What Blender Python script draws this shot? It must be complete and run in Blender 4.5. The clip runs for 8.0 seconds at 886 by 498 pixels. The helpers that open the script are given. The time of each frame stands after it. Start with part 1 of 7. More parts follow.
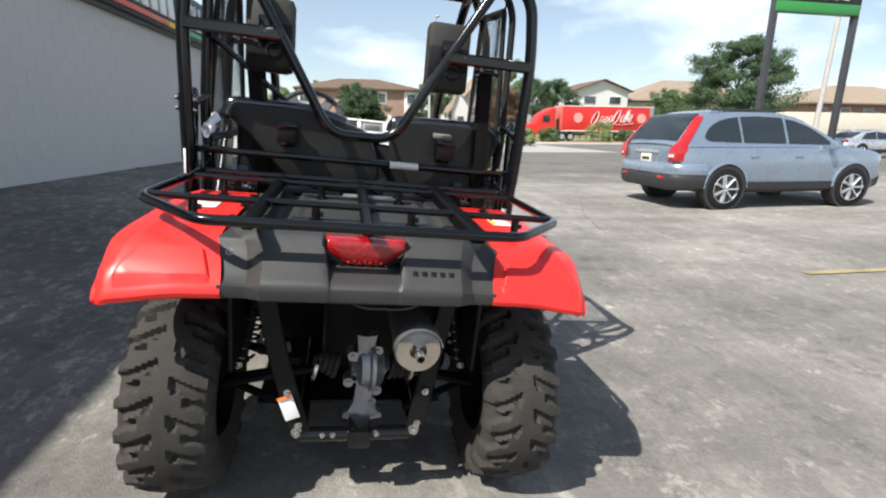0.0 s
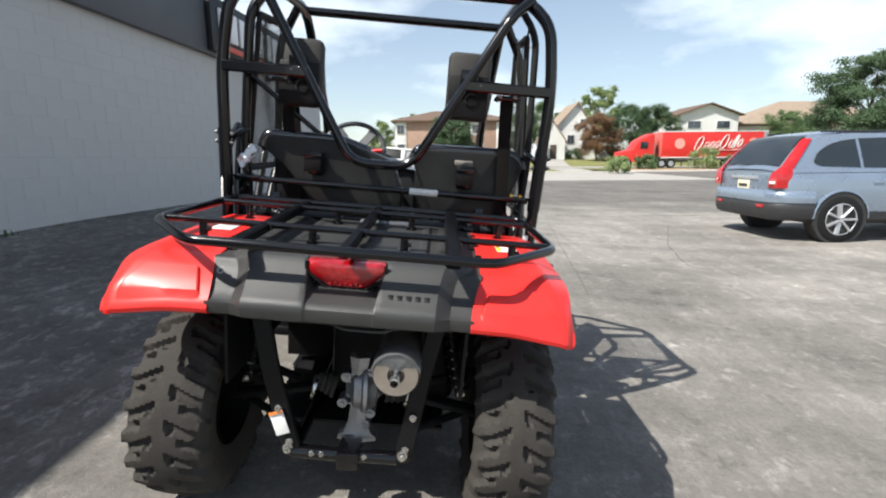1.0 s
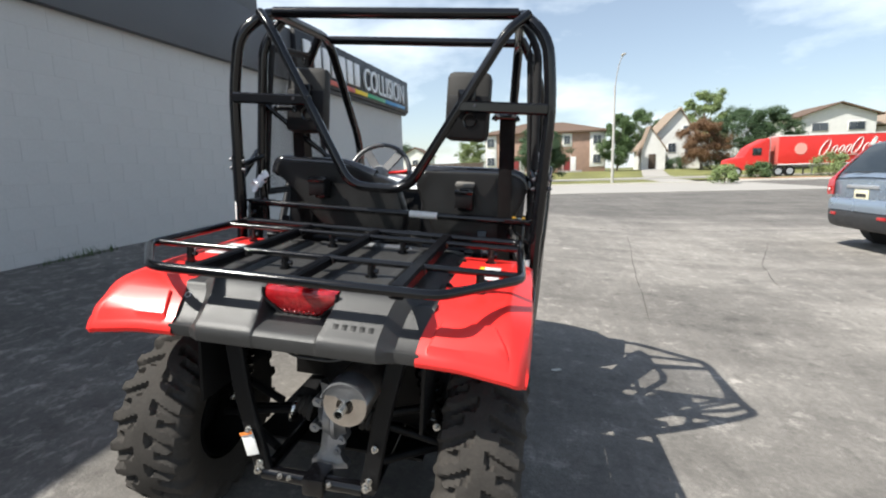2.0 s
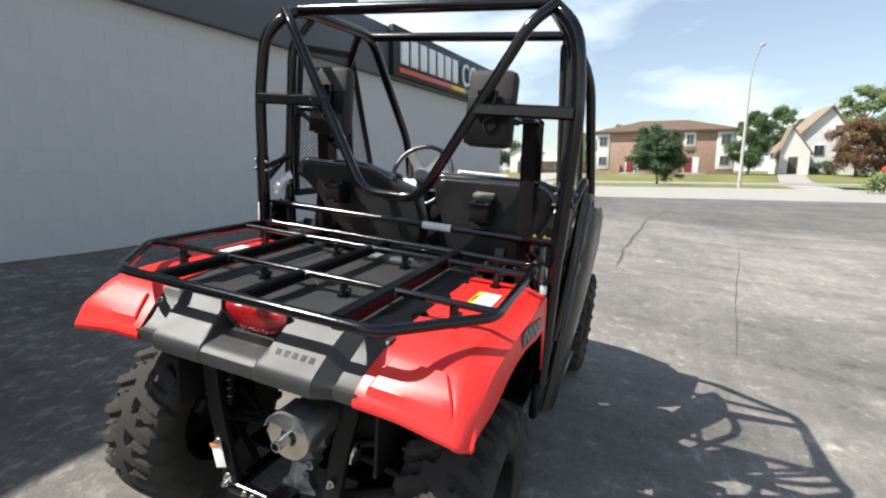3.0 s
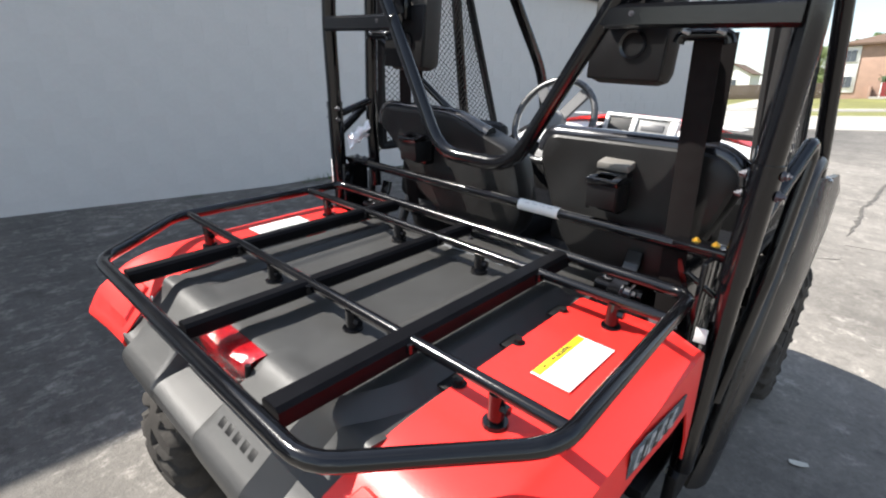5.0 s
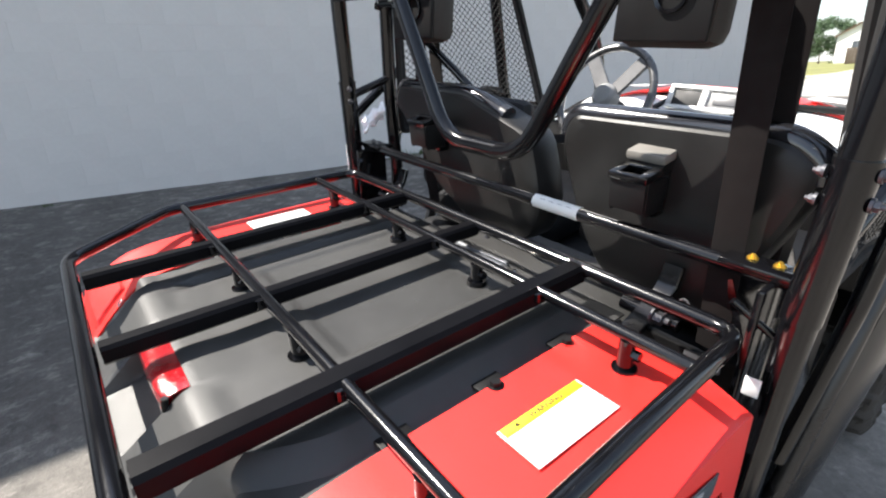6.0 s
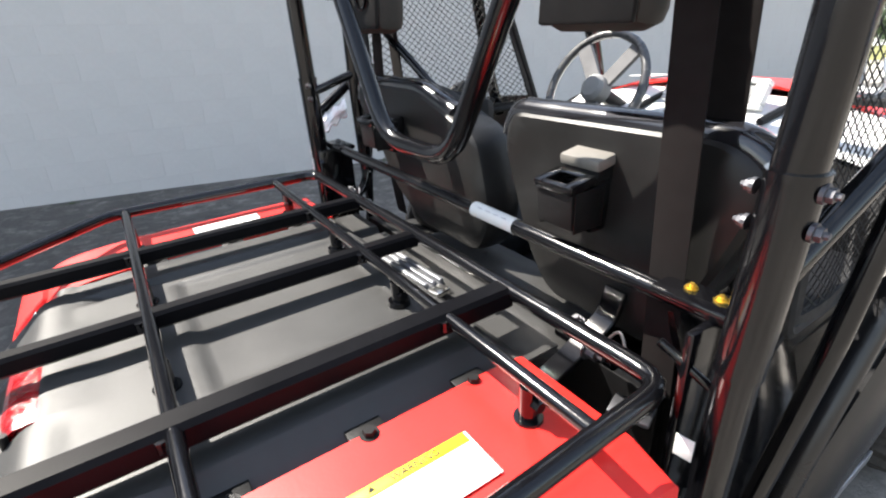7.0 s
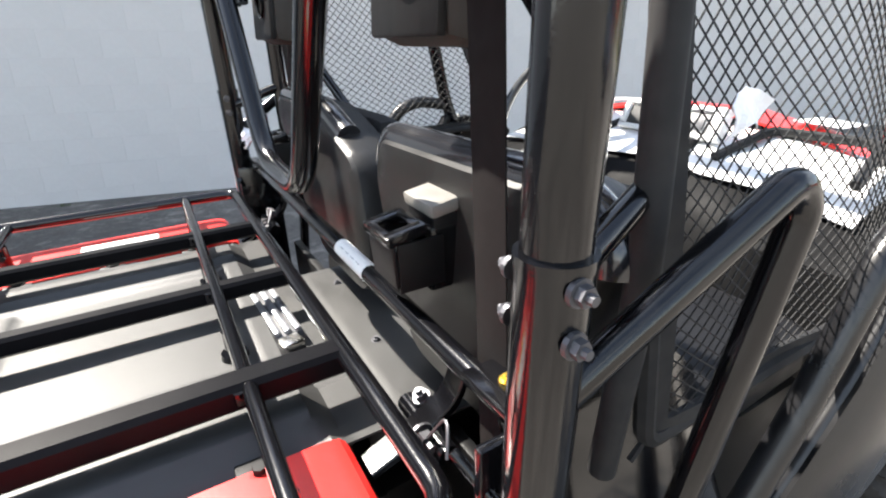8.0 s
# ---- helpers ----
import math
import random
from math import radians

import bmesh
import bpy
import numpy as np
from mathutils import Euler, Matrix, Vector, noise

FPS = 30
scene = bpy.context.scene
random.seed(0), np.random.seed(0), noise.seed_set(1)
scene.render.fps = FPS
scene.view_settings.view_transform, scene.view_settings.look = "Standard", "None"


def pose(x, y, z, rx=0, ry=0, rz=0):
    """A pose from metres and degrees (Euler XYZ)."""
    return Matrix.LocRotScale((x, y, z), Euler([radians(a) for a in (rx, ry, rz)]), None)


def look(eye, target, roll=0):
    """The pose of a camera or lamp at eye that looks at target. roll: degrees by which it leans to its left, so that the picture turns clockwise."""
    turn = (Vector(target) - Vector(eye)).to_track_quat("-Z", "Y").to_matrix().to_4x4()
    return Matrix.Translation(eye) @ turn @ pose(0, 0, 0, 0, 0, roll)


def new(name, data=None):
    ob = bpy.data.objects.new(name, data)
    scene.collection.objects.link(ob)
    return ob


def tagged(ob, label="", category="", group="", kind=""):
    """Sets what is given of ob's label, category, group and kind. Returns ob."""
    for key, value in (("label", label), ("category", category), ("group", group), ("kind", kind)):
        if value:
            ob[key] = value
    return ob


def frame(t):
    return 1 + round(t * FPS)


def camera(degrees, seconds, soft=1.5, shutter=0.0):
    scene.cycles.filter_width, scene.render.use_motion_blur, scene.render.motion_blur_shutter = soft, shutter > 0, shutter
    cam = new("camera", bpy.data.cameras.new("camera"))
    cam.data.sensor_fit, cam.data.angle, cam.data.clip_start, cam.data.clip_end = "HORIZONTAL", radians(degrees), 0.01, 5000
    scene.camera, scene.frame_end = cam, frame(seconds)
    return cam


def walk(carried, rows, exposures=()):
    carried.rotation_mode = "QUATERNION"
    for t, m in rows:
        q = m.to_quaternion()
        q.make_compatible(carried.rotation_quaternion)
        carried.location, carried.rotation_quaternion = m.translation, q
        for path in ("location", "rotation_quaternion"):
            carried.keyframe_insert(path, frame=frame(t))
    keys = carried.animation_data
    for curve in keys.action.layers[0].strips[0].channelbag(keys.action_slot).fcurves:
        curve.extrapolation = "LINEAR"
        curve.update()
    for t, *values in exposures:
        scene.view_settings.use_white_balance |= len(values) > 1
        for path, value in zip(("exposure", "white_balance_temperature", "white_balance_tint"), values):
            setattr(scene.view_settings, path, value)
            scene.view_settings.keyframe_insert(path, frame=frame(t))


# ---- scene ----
cam = camera(84.3, 8.0, soft=2.1)
PATH = [
    (0, (-0.069, -1.436, 1.226), (0.346, 0.447, 0.696), 6.3),
    (0.5, (0.067, -1.466, 1.228), (0.288, 0.461, 0.742), 5.4),
    (1, (0.229, -1.461, 1.244), (0.269, 0.487, 0.790), 4.9),
    (1.5, (0.410, -1.436, 1.263), (0.278, 0.513, 0.834), 3.7),
    (2.8, (0.830, -1.165, 1.351), (0.167, 0.667, 0.901), 3.6),
    (3, (0.872, -1.093, 1.354), (0.140, 0.708, 0.885), 4.0),
    (3.5, (0.970, -0.902, 1.365), (0.082, 0.799, 0.802), 4.4),
    (4, (0.972, -0.731, 1.385), (-0.054, 0.854, 0.725), 3.8),
    (4.5, (0.862, -0.567, 1.379), (-0.280, 0.906, 0.654), 2.5),
    (5, (0.786, -0.463, 1.371), (-0.465, 0.900, 0.610), 1.3),
    (5.2, (0.764, -0.424, 1.368), (-0.524, 0.892, 0.588), 0.6),
    (6.3, (0.784, -0.122, 1.348), (-0.692, 0.927, 0.495), -2.2),
    (6.5, (0.794, -0.078, 1.345), (-0.698, 0.944, 0.489), -2.7),
    (7, (0.808, 0.041, 1.335), (-0.717, 1.010, 0.478), -3.2),
    (7.5, (0.820, 0.190, 1.326), (-0.735, 1.127, 0.487), -3.1),
    (8, (0.829, 0.338, 1.319), (-0.760, 1.248, 0.513), -1.6),
]
# The yard slopes: places on the vehicle are given in its own upright frame, which YARD tips onto the slope.
UP = Vector((-0.09, 0.045, 1.0)).normalized()
AX = (Vector((1, 0, 0)) - UP.x * UP).normalized()
AY = UP.cross(AX)
YARD = Matrix((AX, AY, UP)).to_4x4()
walk(cam, [(t, YARD @ look(eye, target, roll)) for t, eye, target, roll in PATH],
     exposures=[(0, 0.63, 6500, 8), (3.5, 0.72, 6500, 8), (4.5, 0.98, 6550, 8), (5.2, 1.26, 6600, 10), (6.3, 1.54, 6700, 10), (7.0, 1.72, 6750, 10), (8.0, 1.98, 6750, 10)])

# ---- world and sun ----
SUN = Vector((-0.62, -0.43, 1.0)).normalized()
world = bpy.data.worlds.new("sky")
scene.world = world
world.use_nodes = True
wn = world.node_tree.nodes
wl = world.node_tree.links
wn.clear()
sky = wn.new("ShaderNodeTexSky")
sky.sky_type = 'NISHITA'
sky.sun_disc = False
sky.sun_elevation = math.asin(SUN.z)
sky.sun_rotation = math.atan2(SUN.x, SUN.y)
sky.air_density, sky.dust_density, sky.ozone_density = 1.0, 0.8, 1.3
# thin cumulus and haze in the sky
geo = wn.new("ShaderNodeTexCoord")
cn = wn.new("ShaderNodeTexNoise")
cn.inputs["Scale"].default_value, cn.inputs["Detail"].default_value, cn.inputs["Roughness"].default_value = 2.2, 7, 0.55
cmap = wn.new("ShaderNodeMapping")
cmap.inputs["Scale"].default_value = (1, 1, 2.6)
cmap.inputs["Location"].default_value = (0.35, 0.2, 0.1)
cr = wn.new("ShaderNodeValToRGB")
cr.color_ramp.elements[0].position, cr.color_ramp.elements[1].position = 0.47, 0.69
cmix = wn.new("ShaderNodeMix")
cmix.data_type = 'RGBA'
cmix.inputs["B"].default_value = (10.2, 11.0, 11.6, 1)
bg = wn.new("ShaderNodeBackground")
bg.inputs["Strength"].default_value = 0.09
wo = wn.new("ShaderNodeOutputWorld")
wl.new(geo.outputs["Generated"], cmap.inputs["Vector"])
wl.new(cmap.outputs["Vector"], cn.inputs["Vector"])
wl.new(cn.outputs["Fac"], cr.inputs["Fac"])
hz = wn.new("ShaderNodeMapRange")
hz.inputs["To Min"].default_value, hz.inputs["To Max"].default_value = 0.18, 0.95
wl.new(cr.outputs["Color"], hz.inputs["Value"])
high = wn.new("ShaderNodeSeparateXYZ")
wl.new(geo.outputs["Generated"], high.inputs["Vector"])
thin = wn.new("ShaderNodeMapRange")
thin.inputs["From Min"].default_value, thin.inputs["From Max"].default_value = 0.08, 0.7
thin.inputs["To Min"].default_value, thin.inputs["To Max"].default_value = 1.12, 0.35
wl.new(high.outputs["Z"], thin.inputs["Value"])
hm = wn.new("ShaderNodeMath")
hm.operation, hm.use_clamp = 'MULTIPLY', True
wl.new(hz.outputs["Result"], hm.inputs[0])
wl.new(thin.outputs["Result"], hm.inputs[1])
wl.new(hm.outputs[0], cmix.inputs["Factor"])
wl.new(sky.outputs["Color"], cmix.inputs["A"])
wl.new(cmix.outputs["Result"], bg.inputs["Color"])
wl.new(bg.outputs["Background"], wo.inputs["Surface"])
sun = new("sun", bpy.data.lights.new("sun", 'SUN'))
sun.data.energy, sun.data.angle, sun.data.color = 5.0, radians(0.53), (1, 0.96, 0.9)
sun.matrix_world = look(SUN * 50, (0, 0, 0))


# ---- materials ----
def mat(name, color, rough=0.5, metal=0.0, scale=20.0, vary=0.15, bump=0.0, bump_scale=None, coat=0.0, fine=8.0,
        rough_vary=0.1, spec=0.5, emit=None, trans=0.0, object_random=0.0, island=0.0):
    """Principled material with colour that varies at two scales, uneven gloss and fine relief."""
    m = bpy.data.materials.new(name)
    m.use_nodes = True
    n, l = m.node_tree.nodes, m.node_tree.links
    b = n["Principled BSDF"]
    b.inputs["Roughness"].default_value, b.inputs["Metallic"].default_value = rough, metal
    b.inputs["Coat Weight"].default_value = coat
    b.inputs["Coat Roughness"].default_value = 0.06
    b.inputs["Specular IOR Level"].default_value = spec
    b.inputs["Transmission Weight"].default_value = trans
    tc = n.new("ShaderNodeTexCoord")
    big = n.new("ShaderNodeTexNoise")
    big.inputs["Scale"].default_value, big.inputs["Detail"].default_value = scale, 5
    small = n.new("ShaderNodeTexNoise")
    small.inputs["Scale"].default_value, small.inputs["Detail"].default_value = scale * fine, 4
    for tex in (big, small):
        l.new(tc.outputs["Object"], tex.inputs["Vector"])
    add = n.new("ShaderNodeMath")
    add.operation = 'MULTIPLY_ADD'
    l.new(small.outputs["Fac"], add.inputs[0])
    add.inputs[1].default_value = 0.5
    l.new(big.outputs["Fac"], add.inputs[2])
    last = add.outputs[0]
    if object_random:
        info = n.new("ShaderNodeObjectInfo")
        a2 = n.new("ShaderNodeMath")
        a2.operation = 'MULTIPLY_ADD'
        l.new(info.outputs["Random"], a2.inputs[0])
        a2.inputs[1].default_value = object_random
        l.new(last, a2.inputs[2])
        last = a2.outputs[0]
    if island:
        info = n.new("ShaderNodeNewGeometry")
        a2 = n.new("ShaderNodeMath")
        a2.operation = 'MULTIPLY_ADD'
        l.new(info.outputs["Random Per Island"], a2.inputs[0])
        a2.inputs[1].default_value = island
        l.new(last, a2.inputs[2])
        last = a2.outputs[0]
    ramp = n.new("ShaderNodeMapRange")
    top = 1.1 + object_random + island
    ramp.inputs["From Min"].default_value, ramp.inputs["From Max"].default_value = 0.4, top
    ramp.inputs["To Min"].default_value, ramp.inputs["To Max"].default_value = 1 - vary, 1 + vary
    l.new(last, ramp.inputs["Value"])
    mul = n.new("ShaderNodeVectorMath")
    mul.operation = 'SCALE'
    mul.inputs[0].default_value = color
    l.new(ramp.outputs["Result"], mul.inputs["Scale"])
    l.new(mul.outputs["Vector"], b.inputs["Base Color"])
    rr = n.new("ShaderNodeMapRange")
    rr.inputs["From Min"].default_value, rr.inputs["From Max"].default_value = 0.3, 0.7
    rr.inputs["To Min"].default_value, rr.inputs["To Max"].default_value = max(0.02, rough - rough_vary), min(1, rough + rough_vary)
    l.new(big.outputs["Fac"], rr.inputs["Value"])
    l.new(rr.outputs["Result"], b.inputs["Roughness"])
    if bump:
        bt = n.new("ShaderNodeTexNoise")
        bt.inputs["Scale"].default_value, bt.inputs["Detail"].default_value = bump_scale or scale * 10, 4
        l.new(tc.outputs["Object"], bt.inputs["Vector"])
        bp = n.new("ShaderNodeBump")
        bp.inputs["Strength"].default_value, bp.inputs["Distance"].default_value = bump, 0.01
        l.new(bt.outputs["Fac"], bp.inputs["Height"])
        l.new(bp.outputs["Normal"], b.inputs["Normal"])
    if emit:
        b.inputs["Emission Color"].default_value, b.inputs["Emission Strength"].default_value = (*emit[0], 1), emit[1]
    return m


def asphalt_material():
    """Worn asphalt: tan-grey aggregate near the building, an older darker strip towards the street, streaks and stains,
    wall's shade deepened in the colour.
    """
    m = mat("asphalt", (0.178, 0.164, 0.147), 0.92, scale=0.6, vary=0.16, bump=0.45, bump_scale=120, fine=60, rough_vary=0.05)
    n, l = m.node_tree.nodes, m.node_tree.links
    b = n["Principled BSDF"]
    src = b.inputs["Base Color"].links[0].from_socket
    tc = n.new("ShaderNodeTexCoord")
    prev = src

    def factor(socket, lo, hi, a, c):
        nonlocal prev
        r = n.new("ShaderNodeMapRange")
        r.inputs["From Min"].default_value, r.inputs["From Max"].default_value = lo, hi
        r.inputs["To Min"].default_value, r.inputs["To Max"].default_value = a, c
        l.new(socket, r.inputs["Value"])
        v = n.new("ShaderNodeVectorMath")
        v.operation = 'SCALE'
        l.new(prev, v.inputs[0])
        l.new(r.outputs["Result"], v.inputs["Scale"])
        prev = v.outputs["Vector"]
        return r

    def tex(scale, detail=6, rough=0.6, stretch=None, turn=0.0):
        t = n.new("ShaderNodeTexNoise")
        t.inputs["Scale"].default_value, t.inputs["Detail"].default_value, t.inputs["Roughness"].default_value = scale, detail, rough
        if stretch:
            mp = n.new("ShaderNodeMapping")
            mp.inputs["Scale"].default_value, mp.inputs["Rotation"].default_value = stretch, (0, 0, radians(turn))
            l.new(tc.outputs["Object"], mp.inputs["Vector"])
            l.new(mp.outputs["Vector"], t.inputs["Vector"])
        else:
            l.new(tc.outputs["Object"], t.inputs["Vector"])
        return t.outputs["Fac"]
    # single stones, pale and dark
    speck = n.new("ShaderNodeTexVoronoi")
    speck.inputs["Scale"].default_value = 70
    l.new(tc.outputs["Object"], speck.inputs["Vector"])
    sep = n.new("ShaderNodeSeparateColor")
    l.new(speck.outputs["Color"], sep.inputs["Color"])
    factor(sep.outputs["Red"], 0.0, 1.0, 0.90, 1.1)
    factor(tex(3.0, 8, 0.7), 0.3, 0.7, 0.86, 1.13)
    # broad soft patches of wear
    factor(tex(0.5, 4, 0.55), 0.35, 0.65, 0.82, 1.14)
    # scuffs: small dark blots and pale rubbed spots
    factor(tex(11.0, 6, 0.65), 0.53, 0.64, 1.0, 1.16)
    factor(tex(5.5, 10, 0.78), 0.57, 0.64, 1.0, 1.45)
    factor(tex(4.5, 9, 0.75, (1.6, 0.7, 1), 35), 0.52, 0.60, 0.96, 1.15)
    factor(tex(7.0, 5, 0.55), 0.30, 0.42, 0.72, 1.0)
    # wheel-worn streaks along and across the drive
    factor(tex(0.7, 9, 0.68, (0.4, 2.4, 1), 22), 0.36, 0.62, 0.80, 1.14)
    factor(tex(0.9, 7, 0.65, (2.4, 0.3, 1), -8), 0.32, 0.62, 0.86, 1.1)
    # the older, smoother strip by the street, and painted shade beside the wall
    xyz = n.new("ShaderNodeSeparateXYZ")
    l.new(tc.outputs["Object"], xyz.inputs["Vector"])
    # loose pale grit and crumbled patches along the building
    side = n.new("ShaderNodeMapRange")
    side.inputs["From Min"].default_value, side.inputs["From Max"].default_value = -0.4, -1.1
    side.inputs["To Min"].default_value, side.inputs["To Max"].default_value = 0.0, 0.14
    l.new(xyz.outputs["X"], side.inputs["Value"])
    grit = n.new("ShaderNodeMath")
    grit.operation = 'ADD'
    l.new(tex(9.0, 9, 0.72, (1.5, 0.8, 1), 20), grit.inputs[0])
    l.new(side.outputs["Result"], grit.inputs[1])
    factor(grit.outputs[0], 0.66, 0.76, 1.0, 1.9)
    warp = n.new("ShaderNodeMath")
    warp.operation = 'MULTIPLY_ADD'
    l.new(tex(0.45, 5, 0.6), warp.inputs[0])
    warp.inputs[1].default_value = 7.0
    l.new(xyz.outputs["Y"], warp.inputs[2])
    factor(warp.outputs[0], 4.5, 8.5, 1.0, 1.3)
    factor(warp.outputs[0], 13.0, 16.0, 1.0, 0.58)
    # base colour darkened towards the wall, to deepen the building's shadow there
    wall_shade = n.new("ShaderNodeMath")
    wall_shade.operation = 'MULTIPLY_ADD'
    l.new(tex(1.1, 6, 0.6), wall_shade.inputs[0])
    wall_shade.inputs[1].default_value = 1.6
    l.new(xyz.outputs["X"], wall_shade.inputs[2])
    factor(wall_shade.outputs[0], -0.7, 0.4, 0.59, 1.0)
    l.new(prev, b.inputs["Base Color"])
    return m


def glass_material(name, tint=(0.03, 0.035, 0.04)):
    m = mat(name, tint, 0.04, scale=2, vary=0.1, rough_vary=0.02, spec=0.8)
    return m


M_ASPHALT = asphalt_material()
M_WALL = mat("painted_block_grey", (0.50, 0.495, 0.485), 0.75, scale=1.2, vary=0.06, bump=0.15, bump_scale=45, fine=25)
M_BAND = mat("painted_band_dark_grey", (0.085, 0.09, 0.1), 0.6, scale=1.2, vary=0.08, bump=0.1, bump_scale=60, fine=20)
M_GLOSS = mat("gloss_black_powder_coat", (0.003, 0.003, 0.0038), 0.14, scale=6, vary=0.3, coat=0.3, rough_vary=0.05, spec=0.36, bump=0.03, bump_scale=300)
M_SATINTUBE = mat("satin_black_powder_coat", (0.004, 0.004, 0.005), 0.38, scale=6, vary=0.3, rough_vary=0.06, bump=0.015, bump_scale=300, spec=0.08)
M_PLASTIC = mat("moulded_black_plastic", (0.0055, 0.0055, 0.006), 0.5, scale=9, vary=0.2, bump=0.12, bump_scale=700, rough_vary=0.08, spec=0.25)
M_SATIN = mat("satin_black_plastic", (0.008, 0.008, 0.009), 0.30, scale=7, vary=0.25, bump=0.05, bump_scale=400, rough_vary=0.1, spec=0.55)
M_BED = mat("charcoal_textured_plastic", (0.037, 0.0367, 0.036), 0.46, scale=6, vary=0.16, bump=0.12, bump_scale=900, rough_vary=0.06, spec=0.5)
M_RED = mat("glossy_red_plastic", (0.80, 0.027, 0.022), 0.36, scale=3, vary=0.07, coat=0.10, rough_vary=0.06, bump=0.02, bump_scale=200)
M_RUBBER = mat("tyre_rubber", (0.042, 0.038, 0.034), 0.82, scale=14, vary=0.35, bump=0.2, bump_scale=220, rough_vary=0.1, spec=0.25)
M_BOLT = mat("dull_zinc_bolt", (0.12, 0.12, 0.13), 0.5, 0.9, scale=30, vary=0.2)
M_STEEL = mat("bare_cast_aluminium", (0.36, 0.37, 0.39), 0.42, 0.9, scale=14, vary=0.2, bump=0.15, bump_scale=160, rough_vary=0.12)
M_CHROME = mat("zinc_plated_steel", (0.62, 0.61, 0.58), 0.25, 1.0, scale=30, vary=0.15, rough_vary=0.1)
M_MUFFLER = mat("stainless_muffler_steel", (0.55, 0.5, 0.45), 0.33, 0.95, scale=8, vary=0.18, rough_vary=0.12, bump=0.04, bump_scale=120)
M_GOLD = mat("yellow_zinc_bolt", (0.85, 0.55, 0.1), 0.3, 0.9, scale=30, vary=0.15)
M_LENS = mat("red_lamp_lens", (0.34, 0.005, 0.008), 0.1, scale=60, vary=0.5, coat=0.8, fine=3, spec=0.8, bump=0.25, bump_scale=140)
M_WHITE = mat("white_paper_label", (0.78, 0.78, 0.76), 0.5, scale=8, vary=0.05)
M_YELLOW = mat("yellow_print", (0.85, 0.6, 0.02), 0.5, scale=20, vary=0.05)
M_INK = mat("dark_print", (0.03, 0.03, 0.03), 0.6, scale=30, vary=0.1)
M_GREYPRINT = mat("grey_print", (0.35, 0.35, 0.36), 0.5, scale=30, vary=0.1)
M_PALEPRINT = mat("pale_grey_print", (0.5, 0.5, 0.5), 0.5, scale=30, vary=0.1)
M_DECAL = mat("blue_grey_decal_film", (0.05, 0.07, 0.085), 0.35, scale=25, vary=0.4)
M_BELT = mat("woven_belt_webbing", (0.006, 0.0045, 0.0045), 0.85, scale=40, vary=0.2, bump=0.12, bump_scale=1500, spec=0.2)
M_SEAT = mat("black_seat_vinyl", (0.008, 0.008, 0.009), 0.5, scale=10, vary=0.2, bump=0.05, bump_scale=900, spec=0.22)
M_DASH = mat("matt_black_dash_plastic", (0.004, 0.004, 0.0043), 0.7, scale=10, vary=0.2, bump=0.08, bump_scale=600, spec=0.14)
M_PAD = mat("tan_grey_vinyl", (0.034, 0.032, 0.029), 0.6, scale=10, vary=0.2, bump=0.06, bump_scale=900, spec=0.3)
M_WHEELRIM = mat("grey_steering_rim", (0.05, 0.05, 0.052), 0.28, scale=10, vary=0.2, coat=0.5)
M_NET = mat("black_polyester_net", (0.008, 0.008, 0.0088), 0.8, scale=40, vary=0.2)
M_SILVERTAPE = mat("crumpled_clear_wrap", (0.86, 0.87, 0.9), 0.3, scale=14, vary=0.2, bump=0.6, bump_scale=60)


# ---- mesh helpers ----
def part(name, bm, material, parent=None, label="", smooth=True, sharp=38):
    """Links a bmesh as one mesh object under a thing or a part."""
    me = bpy.data.meshes.new(name)
    bm.normal_update()
    bm.to_mesh(me)
    bm.free()
    mats = material if isinstance(material, (list, tuple)) else [material]
    for mm in mats:
        me.materials.append(mm)
    if smooth:
        me.polygons.foreach_set("use_smooth", [True] * len(me.polygons))
        me.set_sharp_from_angle(angle=radians(sharp))
    ob = new(name, me)
    if parent:
        ob.parent = parent
    if label:
        tagged(ob, label=label)
    return ob


def empty(name, m=Matrix(), parent=None):
    ob = new(name)
    ob.empty_display_size = 0.2
    ob.matrix_basis = m
    if parent:
        ob.parent = parent
    return ob


def fillet(pts, r, n=4):
    """Rounds the corners of a polyline."""
    pts = [Vector(p) for p in pts]
    if r <= 0 or len(pts) < 3:
        return pts
    out = [pts[0]]
    for a, b, c in zip(pts, pts[1:], pts[2:]):
        u, v = (a - b), (c - b)
        d = min(r, u.length * 0.45, v.length * 0.45)
        p, q = b + u.normalized() * d, b + v.normalized() * d
        for i in range(n + 1):
            s = i / n
            out.append(p * (1 - s) ** 2 + b * 2 * s * (1 - s) + q * s ** 2)
    out.append(pts[-1])
    return out


